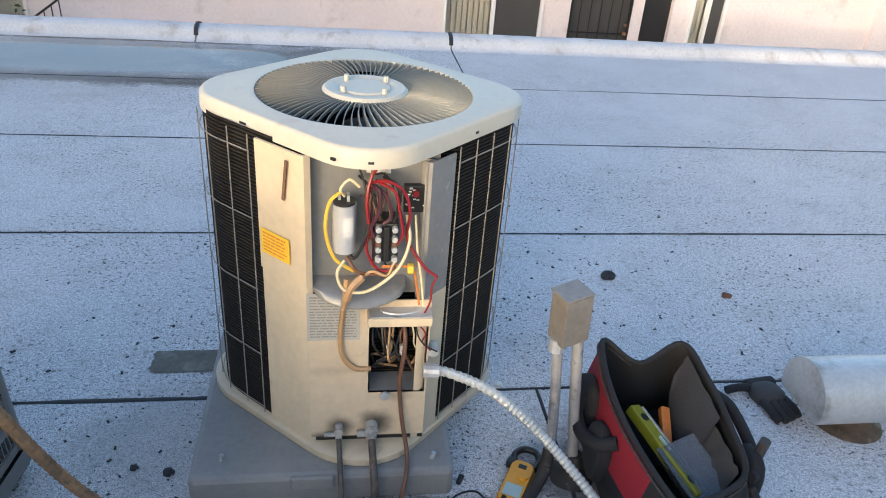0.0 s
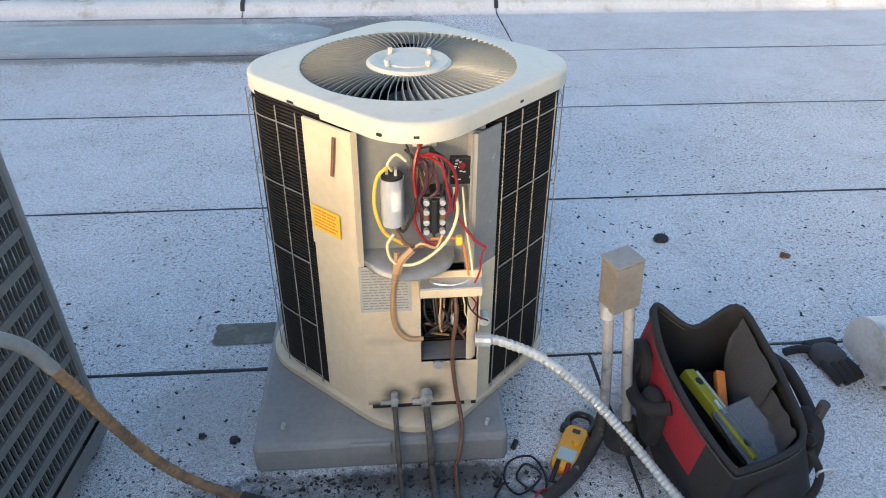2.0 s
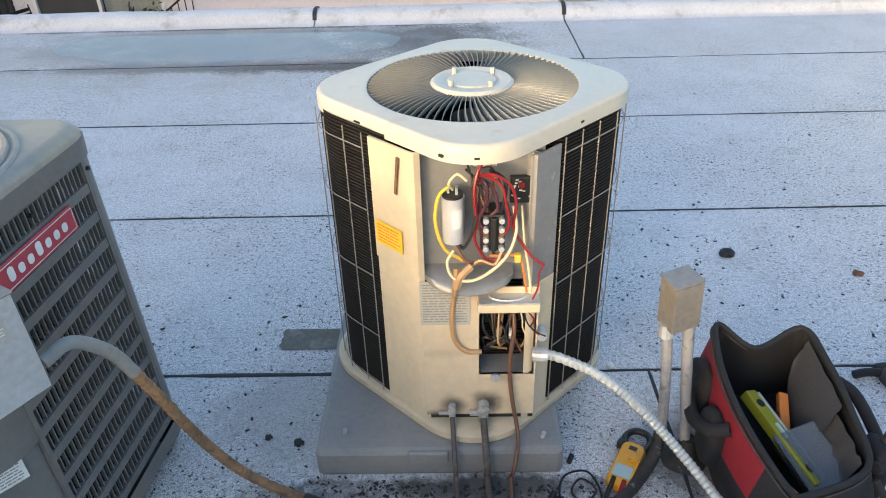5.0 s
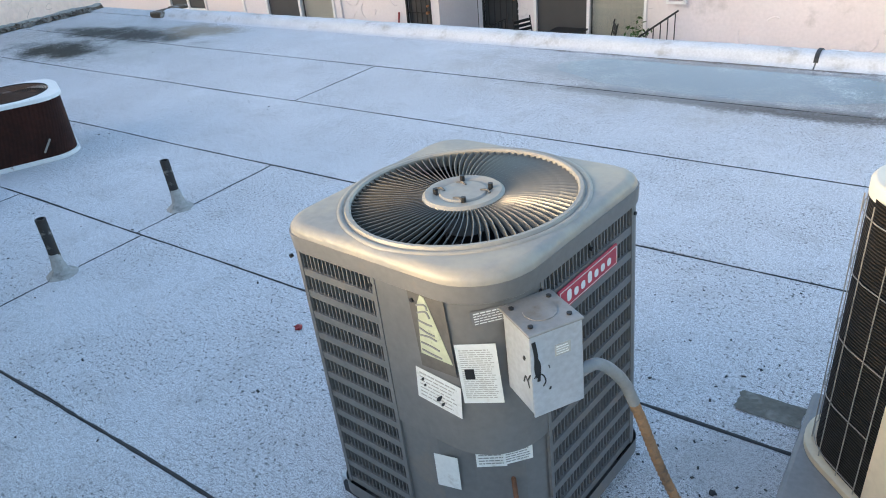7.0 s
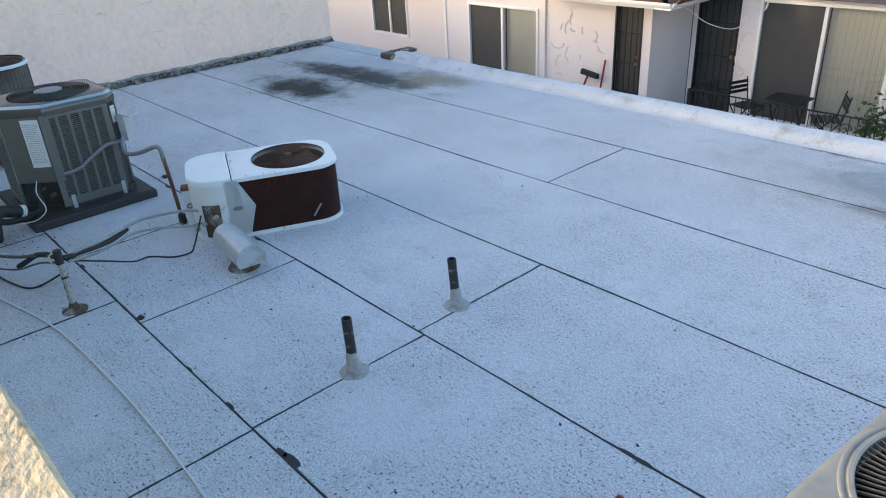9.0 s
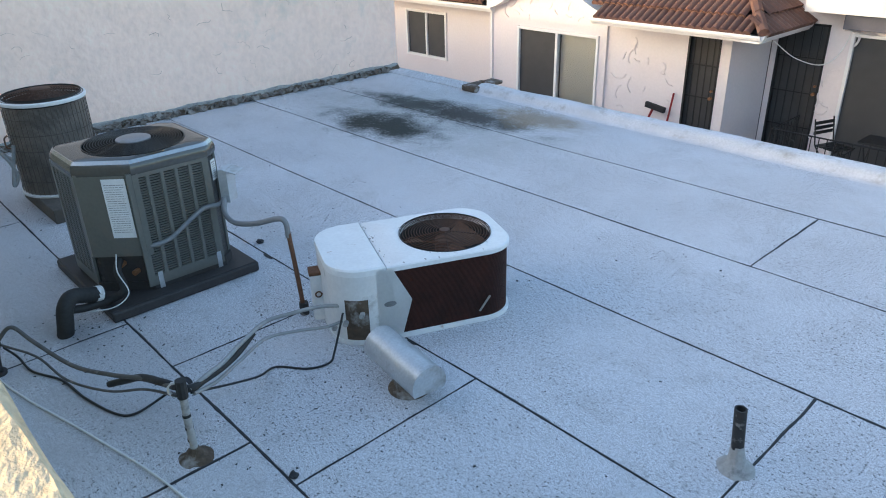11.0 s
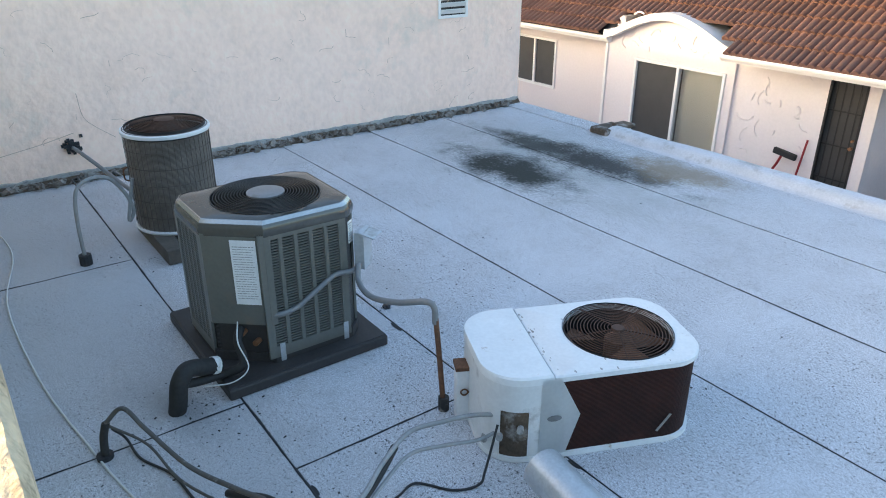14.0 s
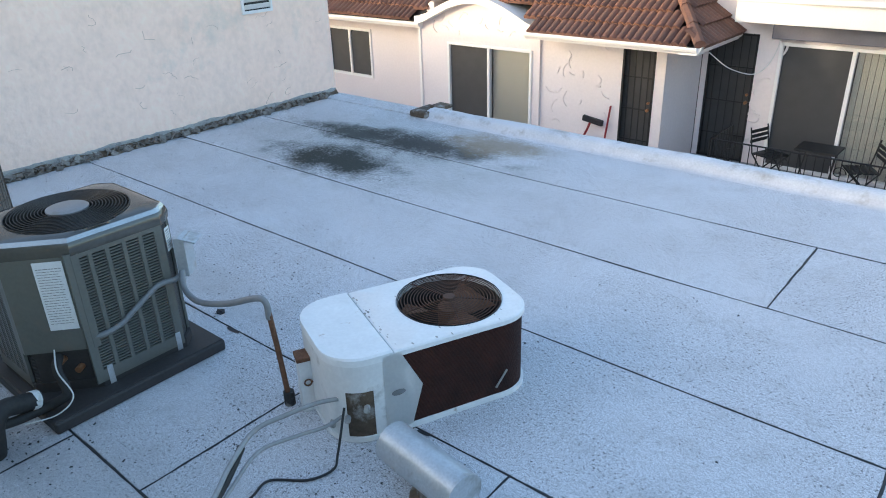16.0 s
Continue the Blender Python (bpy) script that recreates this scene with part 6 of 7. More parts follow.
part("lid", newbox(-0.055, 0.055, 0.10, 0.108, -0.005, 0.09, 0.002), "galv", elec, m=pose(0, 0, 0, 14))
part("whip", newtube([(q + 0.035, q - 0.04, 0.42), (q + 0.03, q - 0.08, 0.405), (q + 0.012, q - 0.16, 0.40), (q + 0.012, q - 0.27, 0.345), (q + 0.012, q - 0.38, 0.285), (q + 0.0, q - 0.48, 0.27), (q - 0.08, -q + c - 0.03, 0.26)], 0.013, 10), "cable_grey", tall, "grey liquid-tight whip across the louvres", smooth=60)
part("suction_pipe", newtube([(q - 0.10, -q + 0.10, 0.20), (q - 0.04, -q + 0.06, 0.17), (q + 0.03, -q + 0.05, 0.08), (q - 0.02, -q - 0.03, 0.03), (q - 0.02, -q - 0.16, 0.035), (q + 0.02, -q - 0.26, 0.08)], 0.022, 12), "rubber", tall, "black insulated refrigerant line", smooth=60)
part("white_wire", newtube([(q - 0.10, -q + 0.09, 0.24), (q - 0.01, -q + 0.05, 0.18), (q + 0.07, -q + 0.06, 0.08), (q + 0.06, -q - 0.02, 0.02), (q + 0.0, -q - 0.14, 0.01)], 0.0035, 6), "cable_white", tall)
for k, (x, z) in enumerate(((q - 0.115, 0.175), (q - 0.07, 0.125))):
    part("service_valve", newtube([(x, -q + 0.135 + 0.05 * k, z), (x + 0.03, -q + 0.095 + 0.05 * k, z)], 0.016, 8, curve=False), "copper", tall, "brass service valve")
stub = thing("insulated_riser", pose(-5.83, 0.25, 0), "black insulated pipe elbow coming out of the roof", "pipe")
part("insulation", newtube([(-0.01, 0.0, 0.0), (0.0, 0.01, 0.06), (-0.005, 0.03, 0.15), (-0.03, 0.08, 0.19), (-0.06, 0.16, 0.16), (-0.08, 0.24, 0.13)], 0.042, 12), "rubber", stub, smooth=60)
part("tape_band", newtube([(-0.075, 0.205, 0.142), (-0.08, 0.235, 0.132)], 0.045, 12, curve=False), "paper", stub, "white printed tape band")

# conduit post between the condensers
cp = thing("conduit_post", pose(-5.13, 1.275, 0), "rusty conduit post with a grey elbow to the electrical box", "conduit")
part("post", newtube([(0, 0, 0), (-0.015, -0.012, 0.27), (-0.03, -0.025, 0.51)], 0.013, 10, curve=False), "rust", cp, smooth=60)
part("collar", newtube([(0, 0, 0), (-0.001, 0, 0.07)], 0.026, 10, curve=False), "tarpipe", cp)
part("elbow", newtube([(-0.03, -0.025, 0.46), (-0.035, -0.028, 0.54), (-0.08, -0.045, 0.555), (-0.25, -0.09, 0.49), (-0.45, -0.11, 0.44), (-0.62, -0.08, 0.44), (-0.69, -0.04, 0.50)], 0.015, 10), "cable_grey", cp, smooth=60)

# -- the round condenser on timber blocks --
BX, BY, BZ = -7.95, 0.945, 0.105
drum = thing("round_condenser", pose(BX, BY, BZ), "old round brown condenser with a wire dome on timber blocks", "condenser")
R = 0.283
circ = lambda r, n=64: [(r * math.cos(2 * math.pi * i / n), r * math.sin(2 * math.pi * i / n)) for i in range(n)]
bm = bmesh.new()
loft(bm, [at_z(circ(R - 0.008), 0.02), at_z(circ(R - 0.008), 0.66)], cap0=True)
part("coil", bm, "coildust", drum, "dusty brown finned coil", smooth=40)
for z0, z1 in ((0.0, 0.018), (0.672, 0.70)):
    bm = bmesh.new()
    loft(bm, [at_z(circ(R + k), z) for k, z in ((-0.03, z0), (0.008, z0), (0.012, z0 + 0.006), (0.012, z1 - 0.004), (0.006, z1), (-0.03, z1))])
    part("rim", bm, "rustwhite", drum, "off-white steel rim", smooth=40)
UPRIGHT = newtube([(R, 0, 0.02), (R, 0, 0.66)], 0.002, 4, curve=False)
up_mesh = bpy.data.meshes.new("guard_upright")
UPRIGHT.to_mesh(up_mesh)
UPRIGHT.free()
up_mesh.materials.append(M["wood"])
for i in range(48):
    piece("guard_upright", up_mesh, drum, pose(0, 0, 0, 0, 0, 7.5 * i))
for k in range(5):
    part("guard_hoop", newtube(at_z(circ(R + 0.002, 48), 0.12 + 0.115 * k), 0.002, 4, curve=False, closed=True), "wood", drum)
ring_guard(drum, R - 0.005, 0.07, 0.70, 13, "ringrust", 0.045, 6, r=0.003)
fan_below(drum, R - 0.02, 0.66, 3, "black")
bm = bmesh.new()
tube(bm, [(-0.02, -R - 0.005, 0.45), (-0.02, -R - 0.03, 0.43), (-0.02, -R - 0.03, 0.37), (-0.02, -R - 0.005, 0.35)], 0.006, 6)
part("handle", bm, "rust", drum)
for i, (y, x0, x1) in enumerate(((0.76, -8.2, -7.44), (1.12, -8.2, -7.6))):
    tagged(part("timber_block", newbox(x0, x1, y - 0.06, y + 0.06, 0.0, BZ, 0.006, m=None), "wood"), "dark weathered timber block under the round condenser", "timber block", "timber blocks")
riser = thing("riser_pipe", pose(-7.79, 0.26, 0), "pale painted conduit riser bending towards the round condenser", "conduit")
part("pipe", newtube([(0, 0, 0), (0, 0, 0.30), (-0.01, 0.03, 0.50), (-0.04, 0.12, 0.56), (-0.07, 0.24, 0.54), (-0.08, 0.33, 0.42), (-0.08, 0.37, 0.28), (-0.08, 0.33, 0.22), (-0.09, 0.40, 0.5)], 0.0125, 10), "greyhose", riser, smooth=60)
part("flashing_boot", newtube([(0, 0, 0), (0, 0, 0.05), (0, 0, 0.07)], 0.04, 12, curve=False), "tar", riser)
wp = thing("wall_pipe", Matrix(), "black pipe and cable through a hole in the stucco wall", "pipe")
part("pipe", newtube([(WEST + 0.0, 0.58, 0.30), (WEST + 0.12, 0.60, 0.30), (-9.2, 0.68, 0.24), (-8.6, 0.76, 0.20), (-8.2, 0.80, 0.22)], 0.016, 8), "cable_grey", wp, smooth=60)
bm = bmesh.new()
rnd = random.Random(6)
for k in range(40):
    c0 = Vector((WEST + 0.02, 0.58, 0.30)) + Vector((rnd.uniform(-0.02, 0.02), rnd.gauss(0, 0.03), rnd.gauss(0, 0.03)))
    box(bm, c0.x - 0.012, c0.x + 0.012, c0.y - 0.012, c0.y + 0.012, c0.z - 0.012, c0.z + 0.012)
part("sealant", bm, "tar", wp, "lumpy black sealant")

# -- the low white condenser with a rusty coil --
lowc = thing("low_condenser", pose(-4.74, 1.70, 0, 0, 0, 66.4), "low white condenser with rust-brown coil and a wire fan guard", "condenser")
# local x runs along the long side, -y faces the camera's side
U0, U1, V0, V1, LH = -0.45, 0.53, -0.245, 0.33, 0.42
lcx, lcy = (U0 + U1) / 2, (V0 + V1) / 2
LO = rounded(U1 - U0, V1 - V0, 0.17, 0, 12, lcx, lcy)
LR = ringwise(LO, 120, lcx, lcy)
bm = bmesh.new()
loft(bm, [at_z(scaled(LR, k, lcx, lcy), z) for k, z in ((1.0, 0.0), (1.012, 0.004), (1.012, 0.028), (0.98, 0.03))], cap0=True)
part("base_pan", bm, "rustwhite", lowc, "chipped white base pan", smooth=40)
bm = bmesh.new()
loft(bm, [at_z(scaled(LR, 0.985, lcx, lcy), 0.028), at_z(scaled(LR, 0.985, lcx, lcy), LH - 0.02)])
part("coil", bm, "coilbrown", lowc, "rust-brown finned coil", smooth=40)
seam = -0.17
for zz, tag in ((0.0, "scorched white wrap"),):
    pts = along(LR, lambda x, y: x < seam + 0.03)
    n = len(pts)
    bm = bmesh.new()
    rows = []
    for i, (x, y) in enumerate(pts):
        k = 1.004
        X, Y = lcx + (x - lcx) * k, lcy + (y - lcy) * k
        rows.append([(X, Y, z) for z in (0.03, 0.10, 0.19, 0.26, LH - 0.01)])
    grid = [[bm.verts.new(v) for v in r] for r in rows]
    for i in range(n - 1):
        for j in range(4):
            xm, ym = pts[i]
            opening = ym < -0.12 and -0.40 < xm < -0.28 and j < 3
            if not opening:
                bm.faces.new((grid[i][j], grid[i + 1][j], grid[i + 1][j + 1], grid[i][j + 1]))
    part("end_wrap", bm, "scorchwhite", lowc, "white sheet end with flaking paint", smooth=40)
bm = bmesh.new()
yy = V0 - 0.004
vs = [bm.verts.new(v) for v in ((seam - 0.06, yy, 0.03), (seam + 0.06, yy, 0.03), (seam + 0.115, yy, 0.22), (seam + 0.02, yy, LH - 0.01), (seam - 0.06, yy, LH - 0.01))]
bm.faces.new(vs)
bmesh.ops.solidify(bm, geom=list(bm.faces), thickness=0.003)
part("slanted_panel", bm, "rustwhite", lowc, "white front panel with a slanted edge")
part("oval_mark", newtube([(seam + 0.0, yy - 0.002, 0.22), (seam + 0.0, yy - 0.005, 0.22)], 0.02, 16, curve=False), "plate", lowc, "grey oval maker's plate", m=Matrix.Translation((seam, 0, 0)) @ Matrix.Diagonal((1.6, 1, 0.7, 1)) @ Matrix.Translation((-seam, 0, 0.09)))
pocket = [(lcx + (x - lcx) * 0.992, lcy + (y - lcy) * 0.992) for x, y in along(LR, lambda x, y: x < -0.24 and y < -0.06)]
bm = bmesh.new()
shell(bm, pocket, 0.03, 0.275, 0.0, 0.004)
# dark plate colour carries the shade inside the opening
part("valve_pocket", bm, "flash", lowc, "recess plate behind the opening, coloured dark for its shade", smooth=40)
for k in range(3):
    x, y = pocket[len(pocket) // 2 - 3 + 3 * k]
    bm = bmesh.new()
    tube(bm, [(x, y + 0.01, 0.08 + 0.05 * k), (x - 0.015, y - 0.028, 0.085 + 0.05 * k)], 0.014, 8, curve=False)
    part("service_valve", bm, "bootgrey", lowc, "corroded service valve")
# top in two sheets
hx, hy, hr = 0.225, 0.045, 0.245
n = 120
o = ringwise([(max(x, seam), y) for x, y in ringwise(LO, 240, lcx, lcy)], n, hx, hy)
cc = [(hx + hr * math.cos(2 * math.pi * i / n), hy + hr * math.sin(2 * math.pi * i / n)) for i in range(n)]
bm = bmesh.new()
loft(bm, [at_z(scaled(o, 1.012, hx, hy), LH - 0.028), at_z(scaled(o, 1.012, hx, hy), LH - 0.006), at_z(scaled(o, 0.99, hx, hy), LH), at_z(scaled(cc, 1.02, hx, hy), LH), at_z(cc, LH - 0.004), at_z(cc, LH - 0.03)])
part("top_sheet", bm, "rustwhite", lowc, "white top sheet with chipped edges", smooth=35)
lid = along(ringwise(LO, 240, lcx, lcy), lambda x, y: x < seam - 0.004)
bm = bmesh.new()
k = 1.012
lid = [(lcx + (x - lcx) * k if x < seam - 0.02 else x, lcy + (y - lcy) * k) for x, y in lid]
lm = (sum(x for x, _ in lid) / len(lid), sum(y for _, y in lid) / len(lid))
loft(bm, [at_z(lid, LH - 0.03), at_z(lid, LH), at_z(scaled(lid, 0.97, *lm), LH + 0.008)], cap1=True)
part("lid", bm, "rustwhite", lowc, "clean white service lid", smooth=35)
ring_guard(lowc, hr - 0.004, 0.03, LH - 0.002, 14, "ringrust", 0.012, 5, hx, hy, 0.0022, 40)
fan_below(lowc, hr, LH - 0.055, 3, "rust", hx, hy)
rnd = random.Random(12)
for k in range(30):
    if k < 20:
        x, y, z = seam + rnd.uniform(-0.004, 0.03), rnd.uniform(V0 + 0.02, V1 - 0.02), LH + 0.0012
    elif k < 26:
        a = rnd.uniform(0, 6.28)
        x, y, z = hx + (hr + rnd.uniform(0.006, 0.02)) * math.cos(a), hy + (hr + rnd.uniform(0.006, 0.02)) * math.sin(a), LH + 0.0012
    else:
        x, y, z = rnd.uniform(seam + 0.02, U1 - 0.16), V0 + rnd.uniform(0.004, 0.03), LH + 0.0012
    s = rnd.uniform(0.002, 0.008)
    ring = []
    for i in range(9):
        a = 2 * math.pi * i / 9
        r = s * (0.6 + 0.8 * rnd.random())
        ring.append((x + 0.6 * r * math.cos(a), y + 1.5 * r * math.sin(a), z))
    bm = bmesh.new()
    bm.faces.new([bm.verts.new(v) for v in ring])
    part("paint_chip", bm, "bootgrey", lowc)
part("scratch_mark", newbox(-0.006, 0.006, -0.05, 0.05, 0, 0.002), "wirelight", lowc, m=facing(U1 - 0.19, V0 - 0.001, 0.11, 0, -1) @ pose(0, 0, 0, 0, 0, -35))
sw = thing("switch_box", pose(-5.03, 1.335, 0, 0, 0, 62), "rust-stained white electrical switch box beside the low condenser", "electrical box")
part("box", newbox(-0.055, 0.055, -0.035, 0.04, 0.0, 0.27, 0.004), "rustwhite", sw)
part("top", newbox(-0.06, 0.06, -0.04, 0.045, 0.27, 0.29, 0.003), "rust", sw, "rusty open top")
bm = bmesh.new()
tube(bm, [(-0.02 + 0.016 * math.cos(a * 0.52), -0.04, 0.16 + 0.016 * math.sin(a * 0.52)) for a in range(12)], 0.004, 6, curve=False, closed=True)
tube(bm, [(-0.004, -0.04, 0.16), (0.03, -0.04, 0.165)], 0.005, 6, curve=False)
part("pull_ring", bm, "rust", sw)


# ---- loose things on the roof ----
for x, y, top in ((-2.925, 1.82, (-0.022, 0.0, 0.275)), (-2.85, 1.08, (-0.02, 0.005, 0.285))):
    vp = thing("vent_pipe", pose(x, y, 0), "black vent pipe daubed with white coating at its base", "vent pipe", "vent pipes")
    bm = bmesh.new()
    r0, r1 = 0.024, 0.018
    mid_ = Vector(top) * 0.45
    rows = []
    for p, r in ((Vector((0, 0, 0)), r0), (mid_, r0), (Vector(top), r0), (Vector(top), r1), (Vector(top) * 0.8, r1), (Vector(top) * 0.8, 0.0005)):
        rows.append([(p.x + r * math.cos(2 * math.pi * i / 20), p.y + r * math.sin(2 * math.pi * i / 20), p.z) for i in range(20)])
    loft(bm, rows)
    part("pipe", bm, "tarpipe", vp, smooth=40)
    bm = bmesh.new()
    rows = []
    for k, (r, z) in enumerate(((0.075, 0.0), (0.062, 0.012), (0.038, 0.03), (0.029, 0.07), (0.025, 0.11))):
        rows.append([((r + 0.012 * noise.noise(Vector((math.cos(a), math.sin(a) + x, k * 0.4))) * (k < 3)) * math.cos(a) + mid_.x * z / 0.12, (r + 0.012 * noise.noise(Vector((math.sin(a) * 2, math.cos(a), y)))) * math.sin(a), z) for a in [2 * math.pi * i / 24 for i in range(24)]])
    loft(bm, rows, cap1=True)
    part("flashing_boot", bm, "bootgrey", vp, "grey-coated flashing boot", smooth=50)


def vent_hood(m, label, length=0.40, r=0.085):
    """A half-round sheet-metal hood over a short roof duct; its axis runs along x, the closed end at +x."""
    ob = thing("vent_hood", m, label, "vent hood", "vent hoods")
    bm = bmesh.new()
    arc = [radians(-28 + 236 * i / 22) for i in range(23)]
    zc = 0.115
    rows = []
    for x in (0.0, length):
        rows.append([(x, r * math.cos(a), zc + r * math.sin(a)) for a in arc] + [(x, (r - 0.003) * math.cos(a), zc + (r - 0.003) * math.sin(a)) for a in reversed(arc)])
    loft(bm, rows)
    part("hood", bm, "galv", ob, "rolled galvanised sheet", smooth=40)
    bm = bmesh.new()
    loft(bm, [[(x, r * math.cos(a), zc + r * math.sin(a)) for a in arc] for x in (length + 0.001, length + 0.005)], cap0=True, cap1=True)
    part("end_plate", bm, "galv", ob)
    bm = bmesh.new()
    loft(bm, [[(length * 0.60 + k * 0.07 * math.cos(t), k * 0.068 * math.sin(t), z) for t in [2 * math.pi * i / 20 for i in range(20)]] for k, z in ((1.45, 0.0), (1.3, 0.012), (1.05, 0.02), (1.0, 0.09))])
    part("duct_collar", bm, "flash", ob, "tarred duct collar")
    return ob


vent_hood(pose(-4.47, 1.285, 0.0, 0, 0, -8), "silver half-round sheet-metal vent hood on a tarred collar", 0.42, 0.088)
vent_hood(pose(2.33, 1.335, 0.0, 0, 0, 180), "silver half-round vent hood beside a work glove", 0.42, 0.098)

# disconnect post by the cream condenser
dp = thing("disconnect_post", Matrix(), "grey steel disconnect box on two conduit posts", "electrical box")
bx = part("box", newbox(-0.033, 0.033, -0.028, 0.028, 0.0, 0.125, 0.003), "oldsteel", dp, "weathered square steel box", m=pose(1.132, 1.205, 0.415, 2, -5, 21) @ Matrix.Diagonal((1.04, 1.04, 1.05, 1)))
part("cover", newbox(-0.035, 0.035, -0.031, -0.028, 0.004, 0.123, 0.001), "oldsteel", bx)
part("top_lid", newbox(-0.036, 0.036, -0.032, 0.031, 0.125, 0.130, 0.002), "oldsteel", bx)
part("post", newtube([(1.205, 1.178, 0.0), (1.178, 1.19, 0.22), (1.158, 1.20, 0.42)], 0.0135, 10, curve=False), "greypvc", dp, "scuffed grey conduit post", smooth=60)
part("flexible_tail", newtube([(1.110, 1.198, 0.415), (1.118, 1.195, 0.33), (1.126, 1.185, 0.22), (1.130, 1.175, 0.12), (1.122, 1.155, 0.07)], 0.0135, 10, rings=(0.012, 0.10)), "greypvc", dp, "ribbed grey conduit tail")
part("taped_bend", newtube([(1.128, 1.17, 0.10), (1.115, 1.145, 0.055), (1.085, 1.11, 0.03), (1.04, 1.06, 0.022), (0.99, 1.015, 0.02), (0.945, 0.992, 0.017)], 0.0155, 10), "taped", dp, "black taped conduit bend", smooth=60)
part("connector", newtube([(1.108, 1.20, 0.42), (1.109, 1.198, 0.385)], 0.018, 12, curve=False), "galv", dp)
bm = bmesh.new()
loft(bm, [[(1.205 + k * (1 + 0.25 * noise.noise(Vector((math.cos(t), math.sin(t), k * 9)))) * math.cos(t), 1.178 + k * math.sin(t), z) for t in [2 * math.pi * i / 20 for i in range(20)]] for k, z in ((0.06, 0.0), (0.045, 0.008), (0.028, 0.02), (0.018, 0.07))], cap1=True)
part("tar_mound", bm, "taped", dp, "gritty tar mound round the post", smooth=60)

# open tool bag
bag = thing("tool_bag", pose(1.42, 1.13, 0), "open red and black nylon tool bag holding hand tools", "tool bag")
# the slack mouth and the foot below it, corner by corner, counter-clockwise from the back
MOUTH = [(0.07, 0.19, 0.300), (-0.05, 0.155, 0.265), (-0.13, 0.21, 0.300), (-0.158, 0.13, 0.292), (-0.165, 0.02, 0.272), (-0.150, -0.10, 0.245), (-0.105, -0.225, 0.205), (-0.07, -0.240, 0.198), (0.08, -0.180, 0.212), (0.092, -0.06, 0.255), (0.090, 0.08, 0.285)]
FOOT = [(0.14, 0.25), (0.0, 0.26), (-0.14, 0.25), (-0.16, 0.17), (-0.165, 0.05), (-0.165, -0.08), (-0.13, -0.20), (-0.05, -0.22), (0.13, -0.20), (0.16, -0.06), (0.16, 0.10)]


def closed_curve(pts, n=6):
    """A rounded closed line through the points."""
    p, out = [Vector(v) for v in pts], []
    for i in range(len(p)):
        a, b, c, d = p[i - 1], p[i], p[(i + 1) % len(p)], p[(i + 2) % len(p)]
        for k in range(n):
            t = k / n
            out.append(0.5 * (2 * b + (c - a) * t + (2 * a - 5 * b + 4 * c - d) * t * t + (3 * b - a - 3 * c + d) * t ** 3))
    return out


mouth = closed_curve(MOUTH)
foot = closed_curve([(x, y, 0.0) for x, y in FOOT])


def bag_ring(k, swell, inset=0.0, z=None):
    """The bag's outline at a share k of its height."""
    out = []
    for i, (a, b) in enumerate(zip(foot, mouth)):
        p = a.lerp(b, k)
        out.append((p.x * (swell - inset), p.y * (swell - inset), (p.z if z is None else z) + 0.006 * noise.noise(Vector((p.x * 16, p.y * 16, k * 5)))))
    return out


bm = bmesh.new()
loft(bm, [bag_ring(0.0, 0.96, z=0.006), bag_ring(0.08, 1.04), bag_ring(0.28, 1.07), bag_ring(0.45, 1.05)], cap0=True)
part("base", bm, "blackcloth", bag, "black reinforced base", smooth=60)
upper = [bag_ring(0.45, 1.052), bag_ring(0.6, 1.05), bag_ring(0.8, 1.03), bag_ring(1.0, 1.0)]
for name, i0, i1, mat, text in (("side_wall", 13, 33, "redcloth", "red nylon side"), ("front_panel", 33, 49, "blackcloth", "black front end"), ("side_wall", 49, 66, "redcloth", "red nylon side"), ("back_panel", 0, 13, "blackcloth", "black back end")):
    bm = bmesh.new()
    loft(bm, [[r[i % 66] for i in range(i0, i1 + 1)] for r in upper], close=False)
    part(name, bm, mat, bag, text, smooth=60)
bm = bmesh.new()
loft(bm, [bag_ring(1.0, 0.995), bag_ring(0.85, 0.95), bag_ring(0.55, 0.90), bag_ring(0.2, 0.88), bag_ring(0.15, 0.10)])
part("lining", bm, "blackcloth", bag, "black nylon lining", smooth=60)
part("rim", newtube([v + Vector((0, 0, 0.004)) for v in mouth], 0.0075, 8, curve=False, closed=True), "blackcloth", bag, "stiff black zip rim", smooth=60)
part("zip", newtube([Vector((v.x * 1.045, v.y * 1.03, v.z - 0.008)) for v in mouth], 0.0028, 6, curve=False, closed=True), "greycloth", bag, "grey zip tape", smooth=60)


def pouch(x, y, z, sx, sy, sz, turn, name="pocket", mat="blackcloth"):
    """A slack padded pocket."""
    bm = bmesh.new()
    bmesh.ops.create_icosphere(bm, subdivisions=3, radius=1.0)
    for v in bm.verts:
        k = 1 + 0.12 * noise.noise(v.co * 2.2 + Vector((x * 9, y * 9, z)))
        v.co = Vector([math.copysign(abs(c) ** 0.7, c) * k for c in v.co])
        v.co = Vector((v.co.x * sx, v.co.y * sy, v.co.z * sz))
    part(name, bm, mat, bag, "black padded pocket", smooth=80, m=pose(x, y, z, 0, 0, turn))


pouch(-0.178, 0.13, 0.16, 0.024, 0.055, 0.085, 4)
pouch(-0.185, 0.0, 0.125, 0.028, 0.050, 0.080, 0)
pouch(0.150, -0.10, 0.12, 0.026, 0.055, 0.085, -6)
pouch(0.168, 0.06, 0.07, 0.020, 0.06, 0.055, 4)
pouch(0.02, -0.225, 0.085, 0.085, 0.022, 0.07, 22)
